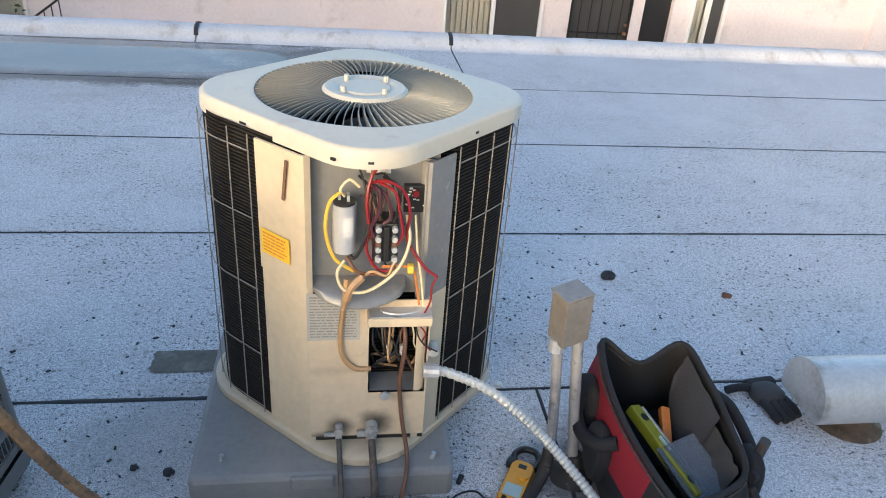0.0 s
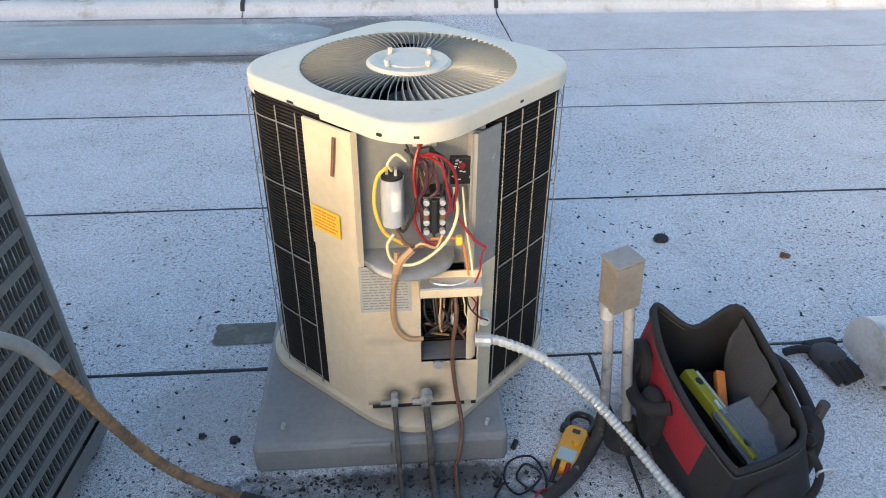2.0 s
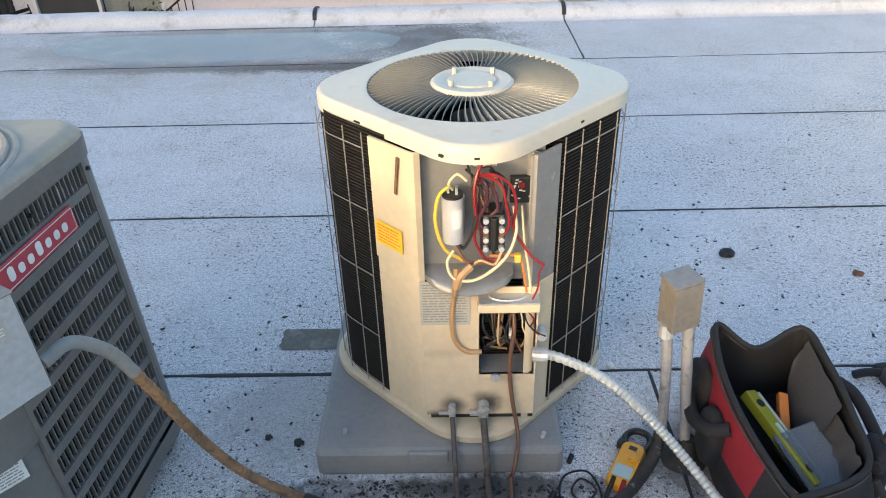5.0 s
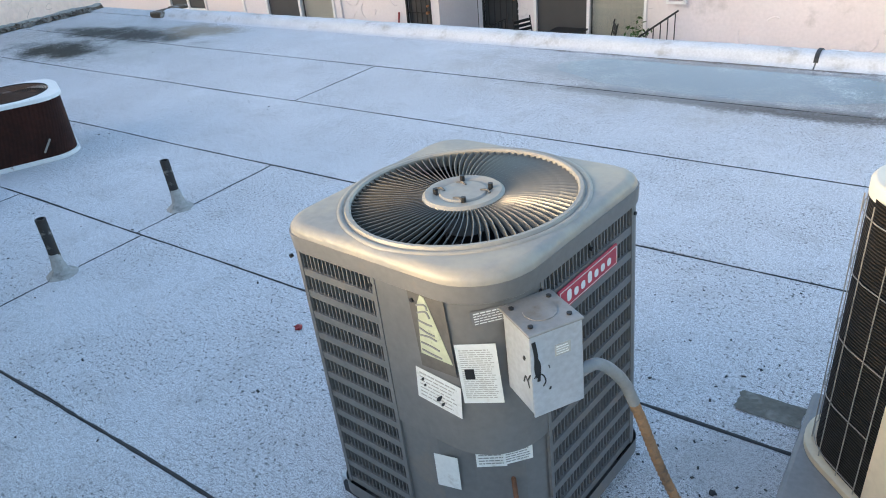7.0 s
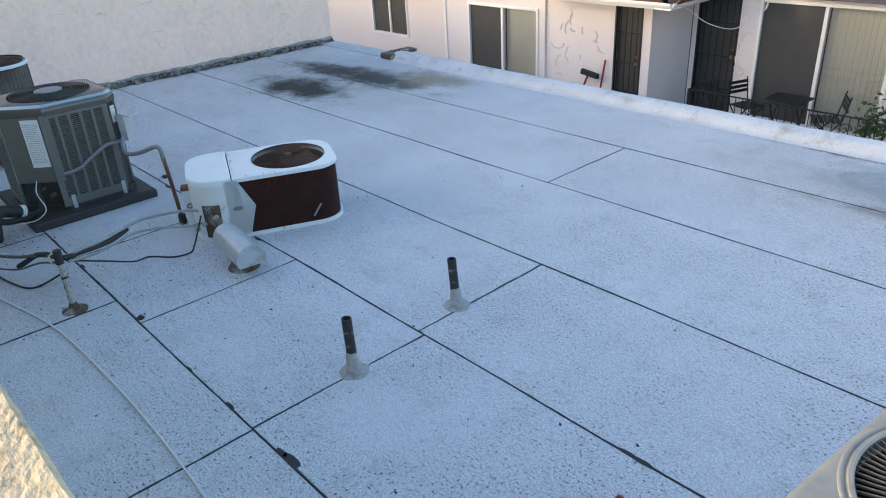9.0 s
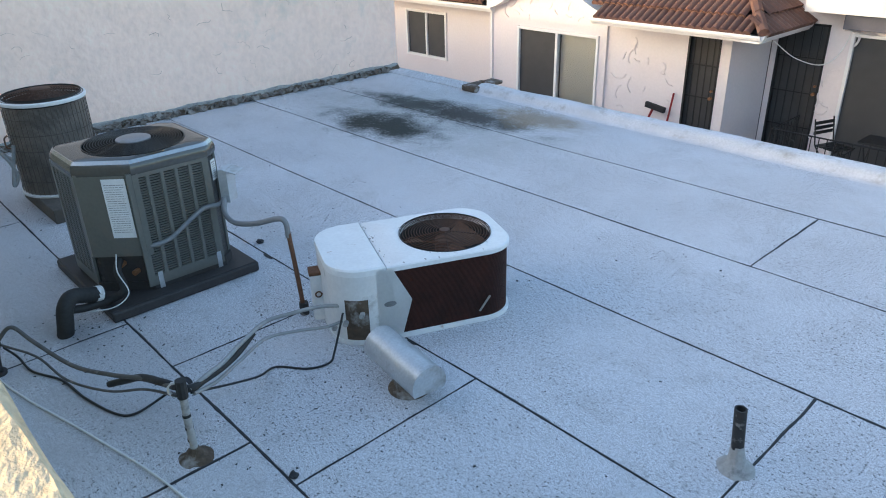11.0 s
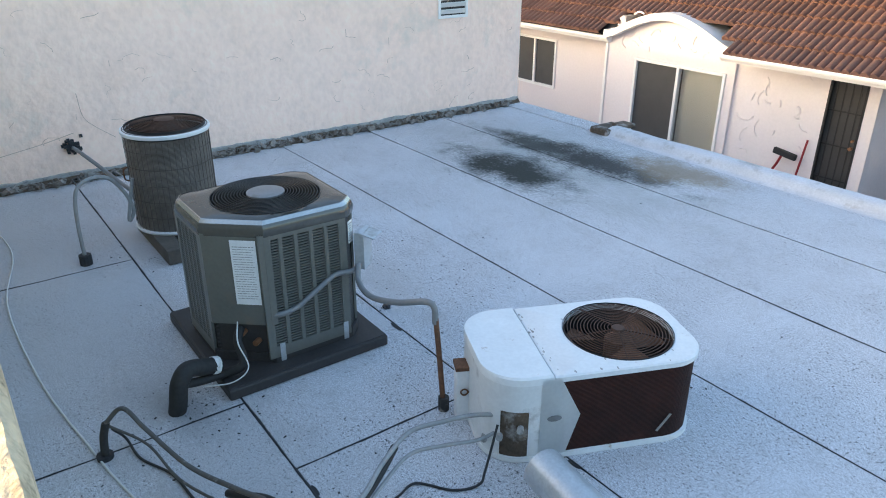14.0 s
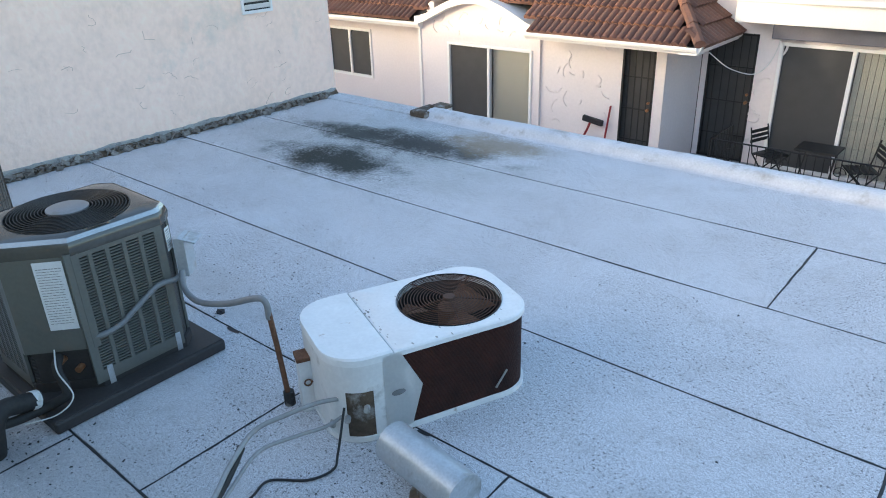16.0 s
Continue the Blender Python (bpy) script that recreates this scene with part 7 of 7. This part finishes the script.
part("carry_strap", newtube([(-0.165, 0.12, 0.22), (-0.215, 0.10, 0.185), (-0.225, 0.03, 0.165), (-0.205, -0.03, 0.18), (-0.165, -0.05, 0.20)], 0.017, 8), "blackcloth", bag, "black padded grip", smooth=60)
part("carry_strap", newtube([(0.115, 0.06, 0.245), (0.150, 0.03, 0.225), (0.168, -0.05, 0.185), (0.158, -0.12, 0.165), (0.118, -0.15, 0.18)], 0.015, 8), "blackcloth", bag, "black padded grip", smooth=60)
part("strap", newtube([(0.10, -0.19, 0.19), (0.115, -0.225, 0.15), (0.09, -0.245, 0.09), (0.02, -0.262, 0.06), (-0.06, -0.255, 0.03), (-0.03, -0.29, 0.012), (0.07, -0.265, 0.012)], 0.009, 8), "blackcloth", bag, "black shoulder strap", smooth=60)
part("tool_handle", newtube([(0.165, -0.09, 0.15), (0.172, -0.095, 0.235)], 0.013, 10, curve=False), "greycloth", bag, "grey handle in the side pocket")
part("buckle", newtube([(0.118 + 0.018 * math.cos(a * 0.7), -0.232 - 0.006 * math.sin(a * 0.7), 0.165 + 0.02 * math.sin(a * 0.7)) for a in range(9)], 0.0028, 6, curve=False, closed=True), "galv", bag, "steel ring")
bm = bmesh.new()
rows = []
for i in range(15):
    k = i / 14
    y = 0.165 - 0.20 * k
    sag = math.sin(math.pi * k) ** 0.6
    rows.append([(0.082 - 0.035 * w - 0.022 * sag * math.sin(w * 2.2) + 0.006 * noise.noise(Vector((k * 5, w * 4, 2))), y - 0.02 * w, 0.285 - 0.03 * k - (0.05 + 0.10 * sag) * w) for w in (0.0, 0.2, 0.4, 0.6, 0.8, 1.0)])
loft(bm, rows, close=False)
part("inner_flap", bm, "greycloth", bag, "grey mesh inner flap", smooth=80)
bm = bmesh.new()
rows = []
for i in range(13):
    k = i / 12
    rows.append([(0.080 - 0.05 * w + 0.012 * noise.noise(Vector((k * 4, w * 3, 7))), -0.02 - 0.14 * k, 0.235 - 0.03 * k - 0.13 * w + 0.012 * noise.noise(Vector((k * 6, w * 2, 1)))) for w in (0.0, 0.25, 0.5, 0.75, 1.0)])
loft(bm, rows, close=False)
part("divider_pocket", bm, "greycloth", bag, "grey creased lining pocket", smooth=80)
lvl = thing("spirit_level", pose(1.375, 1.10, 0.155, 14, 18, 24), "lime-yellow spirit level lying in the tool bag", "tool")
part("body", newbox(-0.018, 0.018, -0.14, 0.12, -0.006, 0.022, 0.004), "lime", lvl)
part("edge_rail", newbox(0.014, 0.021, -0.13, 0.11, 0.016, 0.025, 0.001), "alu", lvl)
part("vial", newtube([(0.0, -0.02, 0.023), (0.0, 0.02, 0.023)], 0.005, 8, curve=False), "lcd", lvl)
for y in (-0.1, 0.08):
    part("grip_hole", newtube([(0, y, 0.021), (0, y, 0.0235)], 0.011, 12, curve=False), "black", lvl)
box_c = thing("plastic_case", pose(1.440, 1.025, 0.125, 16, -10, 16) @ Matrix.Diagonal((1.15, 1.2, 1, 1)), "clear plastic parts case lying in the tool bag", "case")
part("tray", newbox(-0.045, 0.045, -0.075, 0.075, 0, 0.03, 0.004), "clearbox", box_c)
part("lid", newbox(-0.047, 0.047, -0.077, 0.077, 0.031, 0.036, 0.002), "clearbox", box_c)
clamp = thing("orange_clamp", pose(1.42, 1.17, 0.15, 20, 10, -10), "red-orange plastic clamp among the tools", "tool")
bm = bmesh.new()
box(bm, -0.012, 0.012, -0.09, 0.06, -0.01, 0.012, 0.004)
box(bm, -0.012, 0.035, -0.09, -0.066, -0.01, 0.012, 0.004)
part("body", bm, "w_orange", clamp)
drv = thing("screwdriver", pose(1.33, 1.02, 0.11, 80, 0, 20), "orange-handled screwdriver in the bag's side pocket", "tool")
part("handle", newtube([(0, 0, 0.0), (0, 0.01, 0.03), (0, 0.01, 0.09)], 0.014, 8), "w_orange", drv)
part("shaft", newtube([(0, 0, 0), (0, 0, -0.06)], 0.004, 6, curve=False), "alu", drv)
tools = thing("pliers", pose(1.40, 1.20, 0.14, 60, 0, -30), "dark-handled pliers inside the tool bag", "tool")
for s in (-1, 1):
    part("grip", newtube([(s * 0.02, 0, -0.06), (s * 0.022, 0, 0.0), (0, 0, 0.06)], 0.008, 8), "black", tools)

# clamp meter and its leads
met = thing("clamp_meter", pose(1.045, 1.135, 0.0, 0, 0, -30), "yellow-orange clamp meter with a lit display lying on the roof", "meter")
bm = bmesh.new()
loft(bm, [at_z(ringwise(rounded(0.062 * k, 0.15 * k2, 0.016, 0, 8), 40), z) for k, k2, z in ((0.9, 0.95, 0.0), (1, 1, 0.008), (1, 1, 0.024), (0.88, 0.94, 0.032))], cap0=True, cap1=True)
part("case", bm, "meter", met, smooth=40)
part("display", newbox(-0.022, 0.022, -0.052, -0.012, 0.032, 0.0335, 0.0005), "lcd", met, "grey-blue display")
part("dial", newtube([(0.012, 0.018, 0.032), (0.012, 0.018, 0.04)], 0.012, 16, curve=False), "meter", met)
part("emblem", newbox(-0.010, 0.010, 0.045, 0.058, 0.032, 0.0332), "black", met)
part("jaw", newtube([(-0.026, 0.068, 0.016), (-0.034, 0.10, 0.016), (-0.018, 0.128, 0.016), (0.012, 0.13, 0.016), (0.03, 0.105, 0.016), (0.026, 0.068, 0.016)], 0.009, 8), "black", met, smooth=60)
part("trigger", newbox(-0.045, -0.028, 0.055, 0.08, 0.006, 0.026, 0.004), "black", met)
for s, mat in ((-0.012, "black"), (0.014, "w_red")):
    part("plug", newtube([(s, -0.06, 0.034), (s, -0.095, 0.024), (s, -0.115, 0.014)], 0.006, 8), mat, met)
tagged(part("red_test_lead", newtube([(1.005, 1.03, 0.03), (0.985, 1.0, 0.02), (0.955, 1.005, 0.035), (0.93, 0.985, 0.038), (0.925, 0.95, 0.02), (0.96, 0.93, 0.006), (0.985, 0.96, 0.006), (0.96, 1.02, 0.006), (0.94, 0.97, 0.02), (0.95, 0.90, 0.006)], 0.0028, 6), "w_red", smooth=60), "thin red test lead looped over the conduit", "test lead")
lead = tagged(part("test_lead", newtube([(0.99, 1.045, 0.012), (0.97, 1.01, 0.004), (0.93, 1.03, 0.004), (0.90, 1.07, 0.004), (0.93, 1.11, 0.004), (0.96, 1.07, 0.004), (0.90, 1.02, 0.004), (0.87, 1.06, 0.004), (0.89, 1.12, 0.004), (0.95, 1.13, 0.004), (0.97, 1.05, 0.004), (0.92, 0.98, 0.004), (0.84, 1.0, 0.004), (0.86, 1.05, 0.006)], 0.0028, 6), "black", smooth=60), "thin black test lead coiled on the roof", "test lead")
for x, y in ((0.905, 1.16), (0.845, 1.045)):
    part("probe", newtube([(x, y, 0.006), (x + 0.012, y + 0.022, 0.008)], 0.007, 8, curve=False), "black", lead)

# work glove pushed under the hood
glove = thing("work_glove", pose(1.885, 1.44, 0, 0, 0, 8), "black work glove lying beside the vent hood", "glove")
bm = bmesh.new()
loft(bm, [at_z(ringwise(rounded(0.10 * k, 0.09 * k, 0.03, 0, 6), 28), z) for k, z in ((0.92, 0.0), (1, 0.012), (0.9, 0.03), (0.5, 0.036))], cap0=True, cap1=True)
part("palm", bm, "greycloth", glove, smooth=60)
for k in range(4):
    x = -0.038 + 0.025 * k
    part("finger", newtube([(x, -0.03, 0.016), (x - 0.004, -0.075, 0.02), (x - 0.002 * k, -0.115 + 0.006 * abs(k - 1), 0.012)], 0.0125, 8), "blackcloth", glove, smooth=60)
part("thumb", newtube([(-0.03, 0.03, 0.018), (-0.075, 0.038, 0.02), (-0.115, 0.04, 0.014)], 0.0125, 8), "blackcloth", glove, smooth=60)
part("cuff", newbox(-0.045, 0.06, 0.03, 0.065, 0.0, 0.03, 0.01), "blackcloth", glove)

# cables round the small post
post = thing("cable_post", pose(-4.475, 0.325, 0), "taped conduit stub holding a bundle of cables", "conduit")
part("pipe", newtube([(0, 0, 0), (-0.01, 0.0, 0.19), (-0.015, 0.006, 0.36)], 0.016, 10, curve=False), "bootgrey", post, smooth=60)
part("tape", newtube([(-0.014, 0.003, 0.29), (-0.015, 0.006, 0.37)], 0.022, 10, curve=False), "rubber", post)
for z in (0.08, 0.14, 0.2):
    part("tape_band", newtube([(-0.009, 0, z), (-0.010, 0, z + 0.012)], 0.0172, 10, curve=False), "rubber", post)
part("tie_ring", newtube([(-0.05 + 0.02 * math.cos(a * 0.7), 0.0 + 0.03 * math.cos(a * 0.7), 0.31 + 0.035 * math.sin(a * 0.7)) for a in range(9)], 0.007, 6, curve=False, closed=True), "cable_white", post)
bm = bmesh.new()
loft(bm, [[(k * (1 + 0.3 * noise.noise(Vector((math.cos(t) * 2, math.sin(t) * 2, k * 9)))) * math.cos(t), k * math.sin(t), z) for t in [2 * math.pi * i / 24 for i in range(24)]] for k, z in ((0.07, 0.0), (0.055, 0.006), (0.035, 0.012), (0.018, 0.05))], cap1=True)
part("tar_mound", bm, "flash", post, smooth=60)
feed = thing("cable_feed", pose(-5.70, -0.10, 0), "rusty pipe stub feeding the roof cables", "conduit")
part("stub", newtube([(0, 0, 0), (0, 0.01, 0.10), (0.0, 0.03, 0.17)], 0.017, 10), "taped", feed, smooth=60)
part("boot", newtube([(0, 0, 0), (0, 0, 0.02)], 0.035, 12, curve=False), "tar", feed)
P0 = (-4.49, 0.33, 0.33)
for name, pts, r, mat, label in (
    ("insulated_line", [(-5.08, 0.22, 0.10), (-4.95, 0.25, 0.17), (-4.80, 0.28, 0.25), (-4.62, 0.30, 0.31), (-4.50, 0.36, 0.31), (-4.527, 0.44, 0.30), (-4.60, 0.555, 0.27), (-4.705, 0.68, 0.235), (-4.80, 0.80, 0.23)], 0.016, "rubber", "black foam-insulated line sagging between posts"),
    ("grey_cable", [(-5.70, -0.07, 0.17), (-5.66, 0.0, 0.24), (-5.52, 0.05, 0.20), (-5.25, 0.13, 0.16), (-4.98, 0.22, 0.20), (-4.75, 0.28, 0.27), (-4.52, 0.31, 0.33)], 0.010, "cable_worn", "grey electrical cable looping from the roof stub"),
    ("grey_cable", [(-4.49, 0.36, 0.31), (-4.53, 0.46, 0.315), (-4.60, 0.56, 0.29), (-4.72, 0.70, 0.26), (-4.82, 0.88, 0.25), (-4.80, 1.02, 0.25), (-4.77, 1.16, 0.24), (-4.745, 1.27, 0.21)], 0.010, "greyhose", "grey electrical cable running to the low condenser"),
    ("grey_cable", [(-4.48, 0.37, 0.29), (-4.55, 0.50, 0.25), (-4.66, 0.66, 0.22), (-4.75, 0.84, 0.21), (-4.73, 1.0, 0.19), (-4.72, 1.15, 0.15), (-4.735, 1.27, 0.13)], 0.008, "greyhose", "thin grey cable running to the low condenser"),
    ("thin_cable", [(-5.70, -0.06, 0.15), (-5.55, 0.05, 0.10), (-5.30, 0.10, 0.07), (-5.0, 0.19, 0.12), (-4.75, 0.27, 0.22), (-4.5, 0.31, 0.30)], 0.006, "cable_worn", "thin grey control cable"),
    ("black_cable", [(-5.70, -0.05, 0.13), (-5.74, 0.0, 0.03), (-5.60, 0.02, 0.007), (-5.42, 0.10, 0.007), (-5.20, 0.13, 0.007), (-4.98, 0.19, 0.007), (-4.92, 0.26, 0.007), (-4.90, 0.40, 0.05), (-4.70, 0.36, 0.18), (-4.5, 0.32, 0.30)], 0.006, "black", "thin black cable lying on the roof"),
    ("black_cable", [(-4.48, 0.36, 0.30), (-4.62, 0.60, 0.15), (-4.75, 0.78, 0.03), (-4.79, 0.89, 0.007), (-4.67, 0.99, 0.007), (-4.63, 1.09, 0.012), (-4.65, 1.14, 0.05), (-4.70, 1.24, 0.20)], 0.0055, "black", "thin black cable lying on the roof"),
    ("white_cable", [(-9.0, -0.19, 0.008), (-8.25, -0.12, 0.008), (-7.45, -0.25, 0.008), (-6.5, -0.23, 0.008), (-5.8, -0.14, 0.008), (-5.4, -0.07, 0.008), (-4.9, 0.06, 0.008), (-4.33, 0.18, 0.008), (-3.6, 0.22, 0.008), (-3.0, 0.218, 0.008), (-2.4, 0.187, 0.008), (-1.65, 0.135, 0.008), (-1.0, 0.03, 0.008), (-0.7, -0.2, 0.008)], 0.005, "cable_white", "long white cable trailing along the parapet"),
):
    tagged(part(name, newtube(pts, r, 8), mat, smooth=60), label, "cable")

# small scattered things
for x, y, s, mat, nm, lab in ((1.62, 2.13, 0.027, "tar", "tar_lump", "black lump of roofing tar on the roof"), (0.115, 1.26, 0.010, "tar", "tar_lump", "black lump of roofing tar on the roof"), (0.20, 1.24, 0.013, "tar", "tar_lump", "black lump of roofing tar on the roof"), (2.03, 1.99, 0.016, "rust", "pebble", "small rusty-brown pebble on the roof"), (-1.50, 1.29, 0.016, "w_red", "bottle_cap", "small red plastic bottle cap lying on the roof"), (1.055, 1.76, 0.014, "lime", "wire_connector", "tiny pale yellow wire connector"), (1.08, 1.53, 0.012, "paper", "wire_connector", "tiny white wire connector"), (-4.10, 0.55, 0.02, "tar", "tar_lump", "black lump of roofing tar on the roof"), (-6.12, 1.57, 0.025, "tar", "tar_lump", "black lump of roofing tar on the roof")):
    bm = bmesh.new()
    bmesh.ops.create_icosphere(bm, subdivisions=2, radius=s)
    for v in bm.verts:
        v.co *= 1 + 0.75 * noise.noise(v.co * (2.0 / s) + Vector((x, y, 0)))
        v.co.z = max(v.co.z * 0.6, -s * 0.3)
    tagged(part(nm, bm, mat, m=pose(x, y, s * 0.3), smooth=50), lab, nm.replace("_", " "))
bm = bmesh.new()
bmesh.ops.create_grid(bm, x_segments=10, y_segments=6, size=0.5)
for v in bm.verts:
    v.co = Vector((v.co.x * 0.19 + 0.01 * noise.noise(v.co * 9), v.co.y * 0.10, 0.004 + 0.003 * noise.noise(v.co * 7)))
tagged(part("felt_patch", bm, "felt", m=pose(0.165, 1.675, 0.0)), "torn strip of grey roofing felt on the roof", "roofing patch")

rnd = random.Random(77)
bm = bmesh.new()
spots = [(0.62, 1.085, 0.22, 0.02, 160), (1.45, 2.1, 0.35, 0.3, 90), (-6.7, 1.9, 0.7, 0.35, 130), (1.3, 2.2, 0.5, 0.35, 120), (-9.0, 2.5, 0.25, 1.6, 120), (-4.6, 1.0, 0.7, 0.5, 90), (0.2, 1.7, 0.4, 0.3, 60), (-3.4, 0.3, 1.0, 0.3, 60), (-5.9, 2.1, 0.7, 0.35, 120), (-4.9, 0.7, 0.5, 0.3, 70), (1.6, 2.2, 0.8, 0.6, 170), (0.1, 1.3, 0.25, 0.2, 60), (-5.75, 0.3, 0.2, 0.15, 70), (-7.6, 0.6, 0.3, 0.2, 60), (-8.9, 3.0, 0.5, 1.4, 90), (1.0, 1.4, 0.3, 0.3, 60), (0.6, 1.05, 0.4, 0.05, 70), (-2.9, 1.0, 1.8, 1.0, 160), (-1.0, 1.2, 0.9, 0.9, 90), (2.5, 3.0, 1.2, 1.0, 120), (-6.0, 3.0, 2.5, 1.5, 160)]
for cx, cy, sx, sy, count in spots:
    for i in range(int(count * 1.7)):
        x, y = rnd.gauss(cx, sx), rnd.gauss(cy, sy)
        if not (-9.5 < x < 5 and -0.25 < y < 5.3):
            continue
        s = rnd.choice((0.0015, 0.002, 0.0022, 0.0028, 0.0034, 0.0046)) * rnd.uniform(0.7, 1.3)
        m = pose(x, y, s * 0.25, rnd.uniform(-20, 20), rnd.uniform(-20, 20), rnd.uniform(0, 360))
        box(bm, -s * rnd.uniform(0.5, 1.6), s, -s * 0.6, s * rnd.uniform(0.3, 0.9), -s * 0.2, s * 0.35, m=m)
tagged(part("grit", bm, "tar"), "scattered dark grit and tar crumbs on the roof", "grit", kind="stuff")

# shallow puddle by the north edge
bm = bmesh.new()
n = 72
edge = []
for i in range(n):
    a = 2 * math.pi * i / n
    k = 1 + 0.10 * noise.noise(Vector((math.cos(a) * 2.2, math.sin(a) * 2.2, 4)))
    edge.append((-0.95 + 1.22 * k * math.cos(a), 4.95 + 0.40 * k * math.sin(a), 0.0025))
bm.faces.new([bm.verts.new(v) for v in edge])
tagged(part("water", bm, "water"), "shallow clear puddle on the roof", "puddle", kind="structure")


# ---- the coated sheets of the roof, laid side by side ----
def roof_sheet(x0, x1, y0, y1, seed):
    rnd = random.Random(seed)
    gap = 0.0045
    nx = max(2, int((x1 - x0) / 0.10))
    lo, hi = [], []
    for i in range(nx + 1):
        x = x0 + gap + (x1 - x0 - 2 * gap) * i / nx
        a = 0.010 * noise.noise(Vector((x * 0.9, y0 * 3.3, 1))) + 0.003 * noise.noise(Vector((x * 11, y0, 2)))
        c = 0.010 * noise.noise(Vector((x * 0.9, y1 * 3.3, 1))) + 0.003 * noise.noise(Vector((x * 13, y1, 7)))
        lo.append((x, y0 + a + gap + 0.009 * max(0, noise.noise(Vector((x * 3.1, y0, 9)))) + 0.004 * max(0, noise.noise(Vector((x * 17, y0, 4))))))
        hi.append((x, y1 + c - gap))
    bm = bmesh.new()
    rows = []
    for (xa, ya), (xb, yb) in zip(lo, hi):
        rows.append([(xa, ya, -0.006), (xa, ya, -0.001), (xa, ya + 0.004, 0.0), (xb, yb - 0.004, 0.0), (xb, yb, -0.001), (xb, yb, -0.006)])
    loft(bm, rows, close=False, cap0=True, cap1=True)
    part("roofing_sheet", bm, "roof", roof)


LAP = [-0.62, 0.53, 1.512, 2.475, 3.48, 4.47, 5.56]
JOINTS = [[-7.69, -5.72, -4.4, -2.83], [-5.16, -4.05, -2.84, 1.19], [-2.885], [5.8], [-3.69], [1.465]]
for k, (ya, yb) in enumerate(zip(LAP, LAP[1:])):
    xs = [WEST] + JOINTS[k] + [EAST]
    for i, (xa, xb) in enumerate(zip(xs, xs[1:])):
        roof_sheet(xa, xb, ya, yb, k * 10 + i)


def tar_line(p0, p1, seed):
    """A hand-run bead of tar along a seam, of uneven width and with gaps."""
    a, c = Vector((*p0, 0)), Vector((*p1, 0))
    d = (c - a).normalized()
    s = Vector((-d.y, d.x, 0))
    n = max(4, int((c - a).length / 0.035))
    bm = bmesh.new()
    prev = None
    for i in range(n + 1):
        p = a.lerp(c, i / n)
        k = p.x if abs(d.x) > 0.5 else p.y
        w = 0.0050 + 0.005 * noise.noise(Vector((k * 1.3, seed, 0))) + 0.0035 * noise.noise(Vector((k * 17, seed, 5)))
        off = s * (0.010 * noise.noise(Vector((k * 0.9, p0[1] * 3.3, 1))) if abs(d.x) > 0.5 else 0.006 * noise.noise(Vector((k * 5, seed, 2))))
        if w < 0.0006:
            prev = None
            continue
        row = [bm.verts.new(p + off + s * w + Vector((0, 0, 0.0005))), bm.verts.new(p + off + Vector((0, 0, 0.0022))), bm.verts.new(p + off - s * w + Vector((0, 0, 0.0005)))]
        if prev:
            for j in range(2):
                bm.faces.new((prev[j], prev[j + 1], row[j + 1], row[j]))
        prev = row
    part("tar_bead", bm, "tar", roof)


for k, y in enumerate(LAP[1:6]):
    tar_line((WEST + 0.15, y), (EAST, y), k + 0.5)
for k, (ya, yb) in enumerate(zip(LAP, LAP[1:])):
    for x in JOINTS[k]:
        tar_line((x, ya), (x, yb), k * 3.3 + x)
bm = bmesh.new()
rnd = random.Random(31)
for x, y, s in ((-2.55, 0.545, 0.035), (-2.62, 0.54, 0.022), (-3.05, 0.535, 0.02), (-1.62, 1.512, 0.02), (-2.0, 2.475, 0.012), (-4.5, 1.5, 0.02), (-5.0, 0.54, 0.02), (-3.45, 0.53, 0.016), (-1.55, 1.51, 0.025), (0.3, 1.512, 0.01), (-5.9, 1.5, 0.03), (-0.95, 0.53, 0.02)):
    row = []
    for i in range(14):
        a = 2 * math.pi * i / 14
        r = s * (1 + 0.3 * noise.noise(Vector((math.cos(a), math.sin(a), x))))
        row.append((x + 1.8 * r * math.cos(a), y + 0.5 * r * math.sin(a), 0.0015))
    bm.faces.new([bm.verts.new(v) for v in row])
part("tar_smear", bm, "tar", roof)
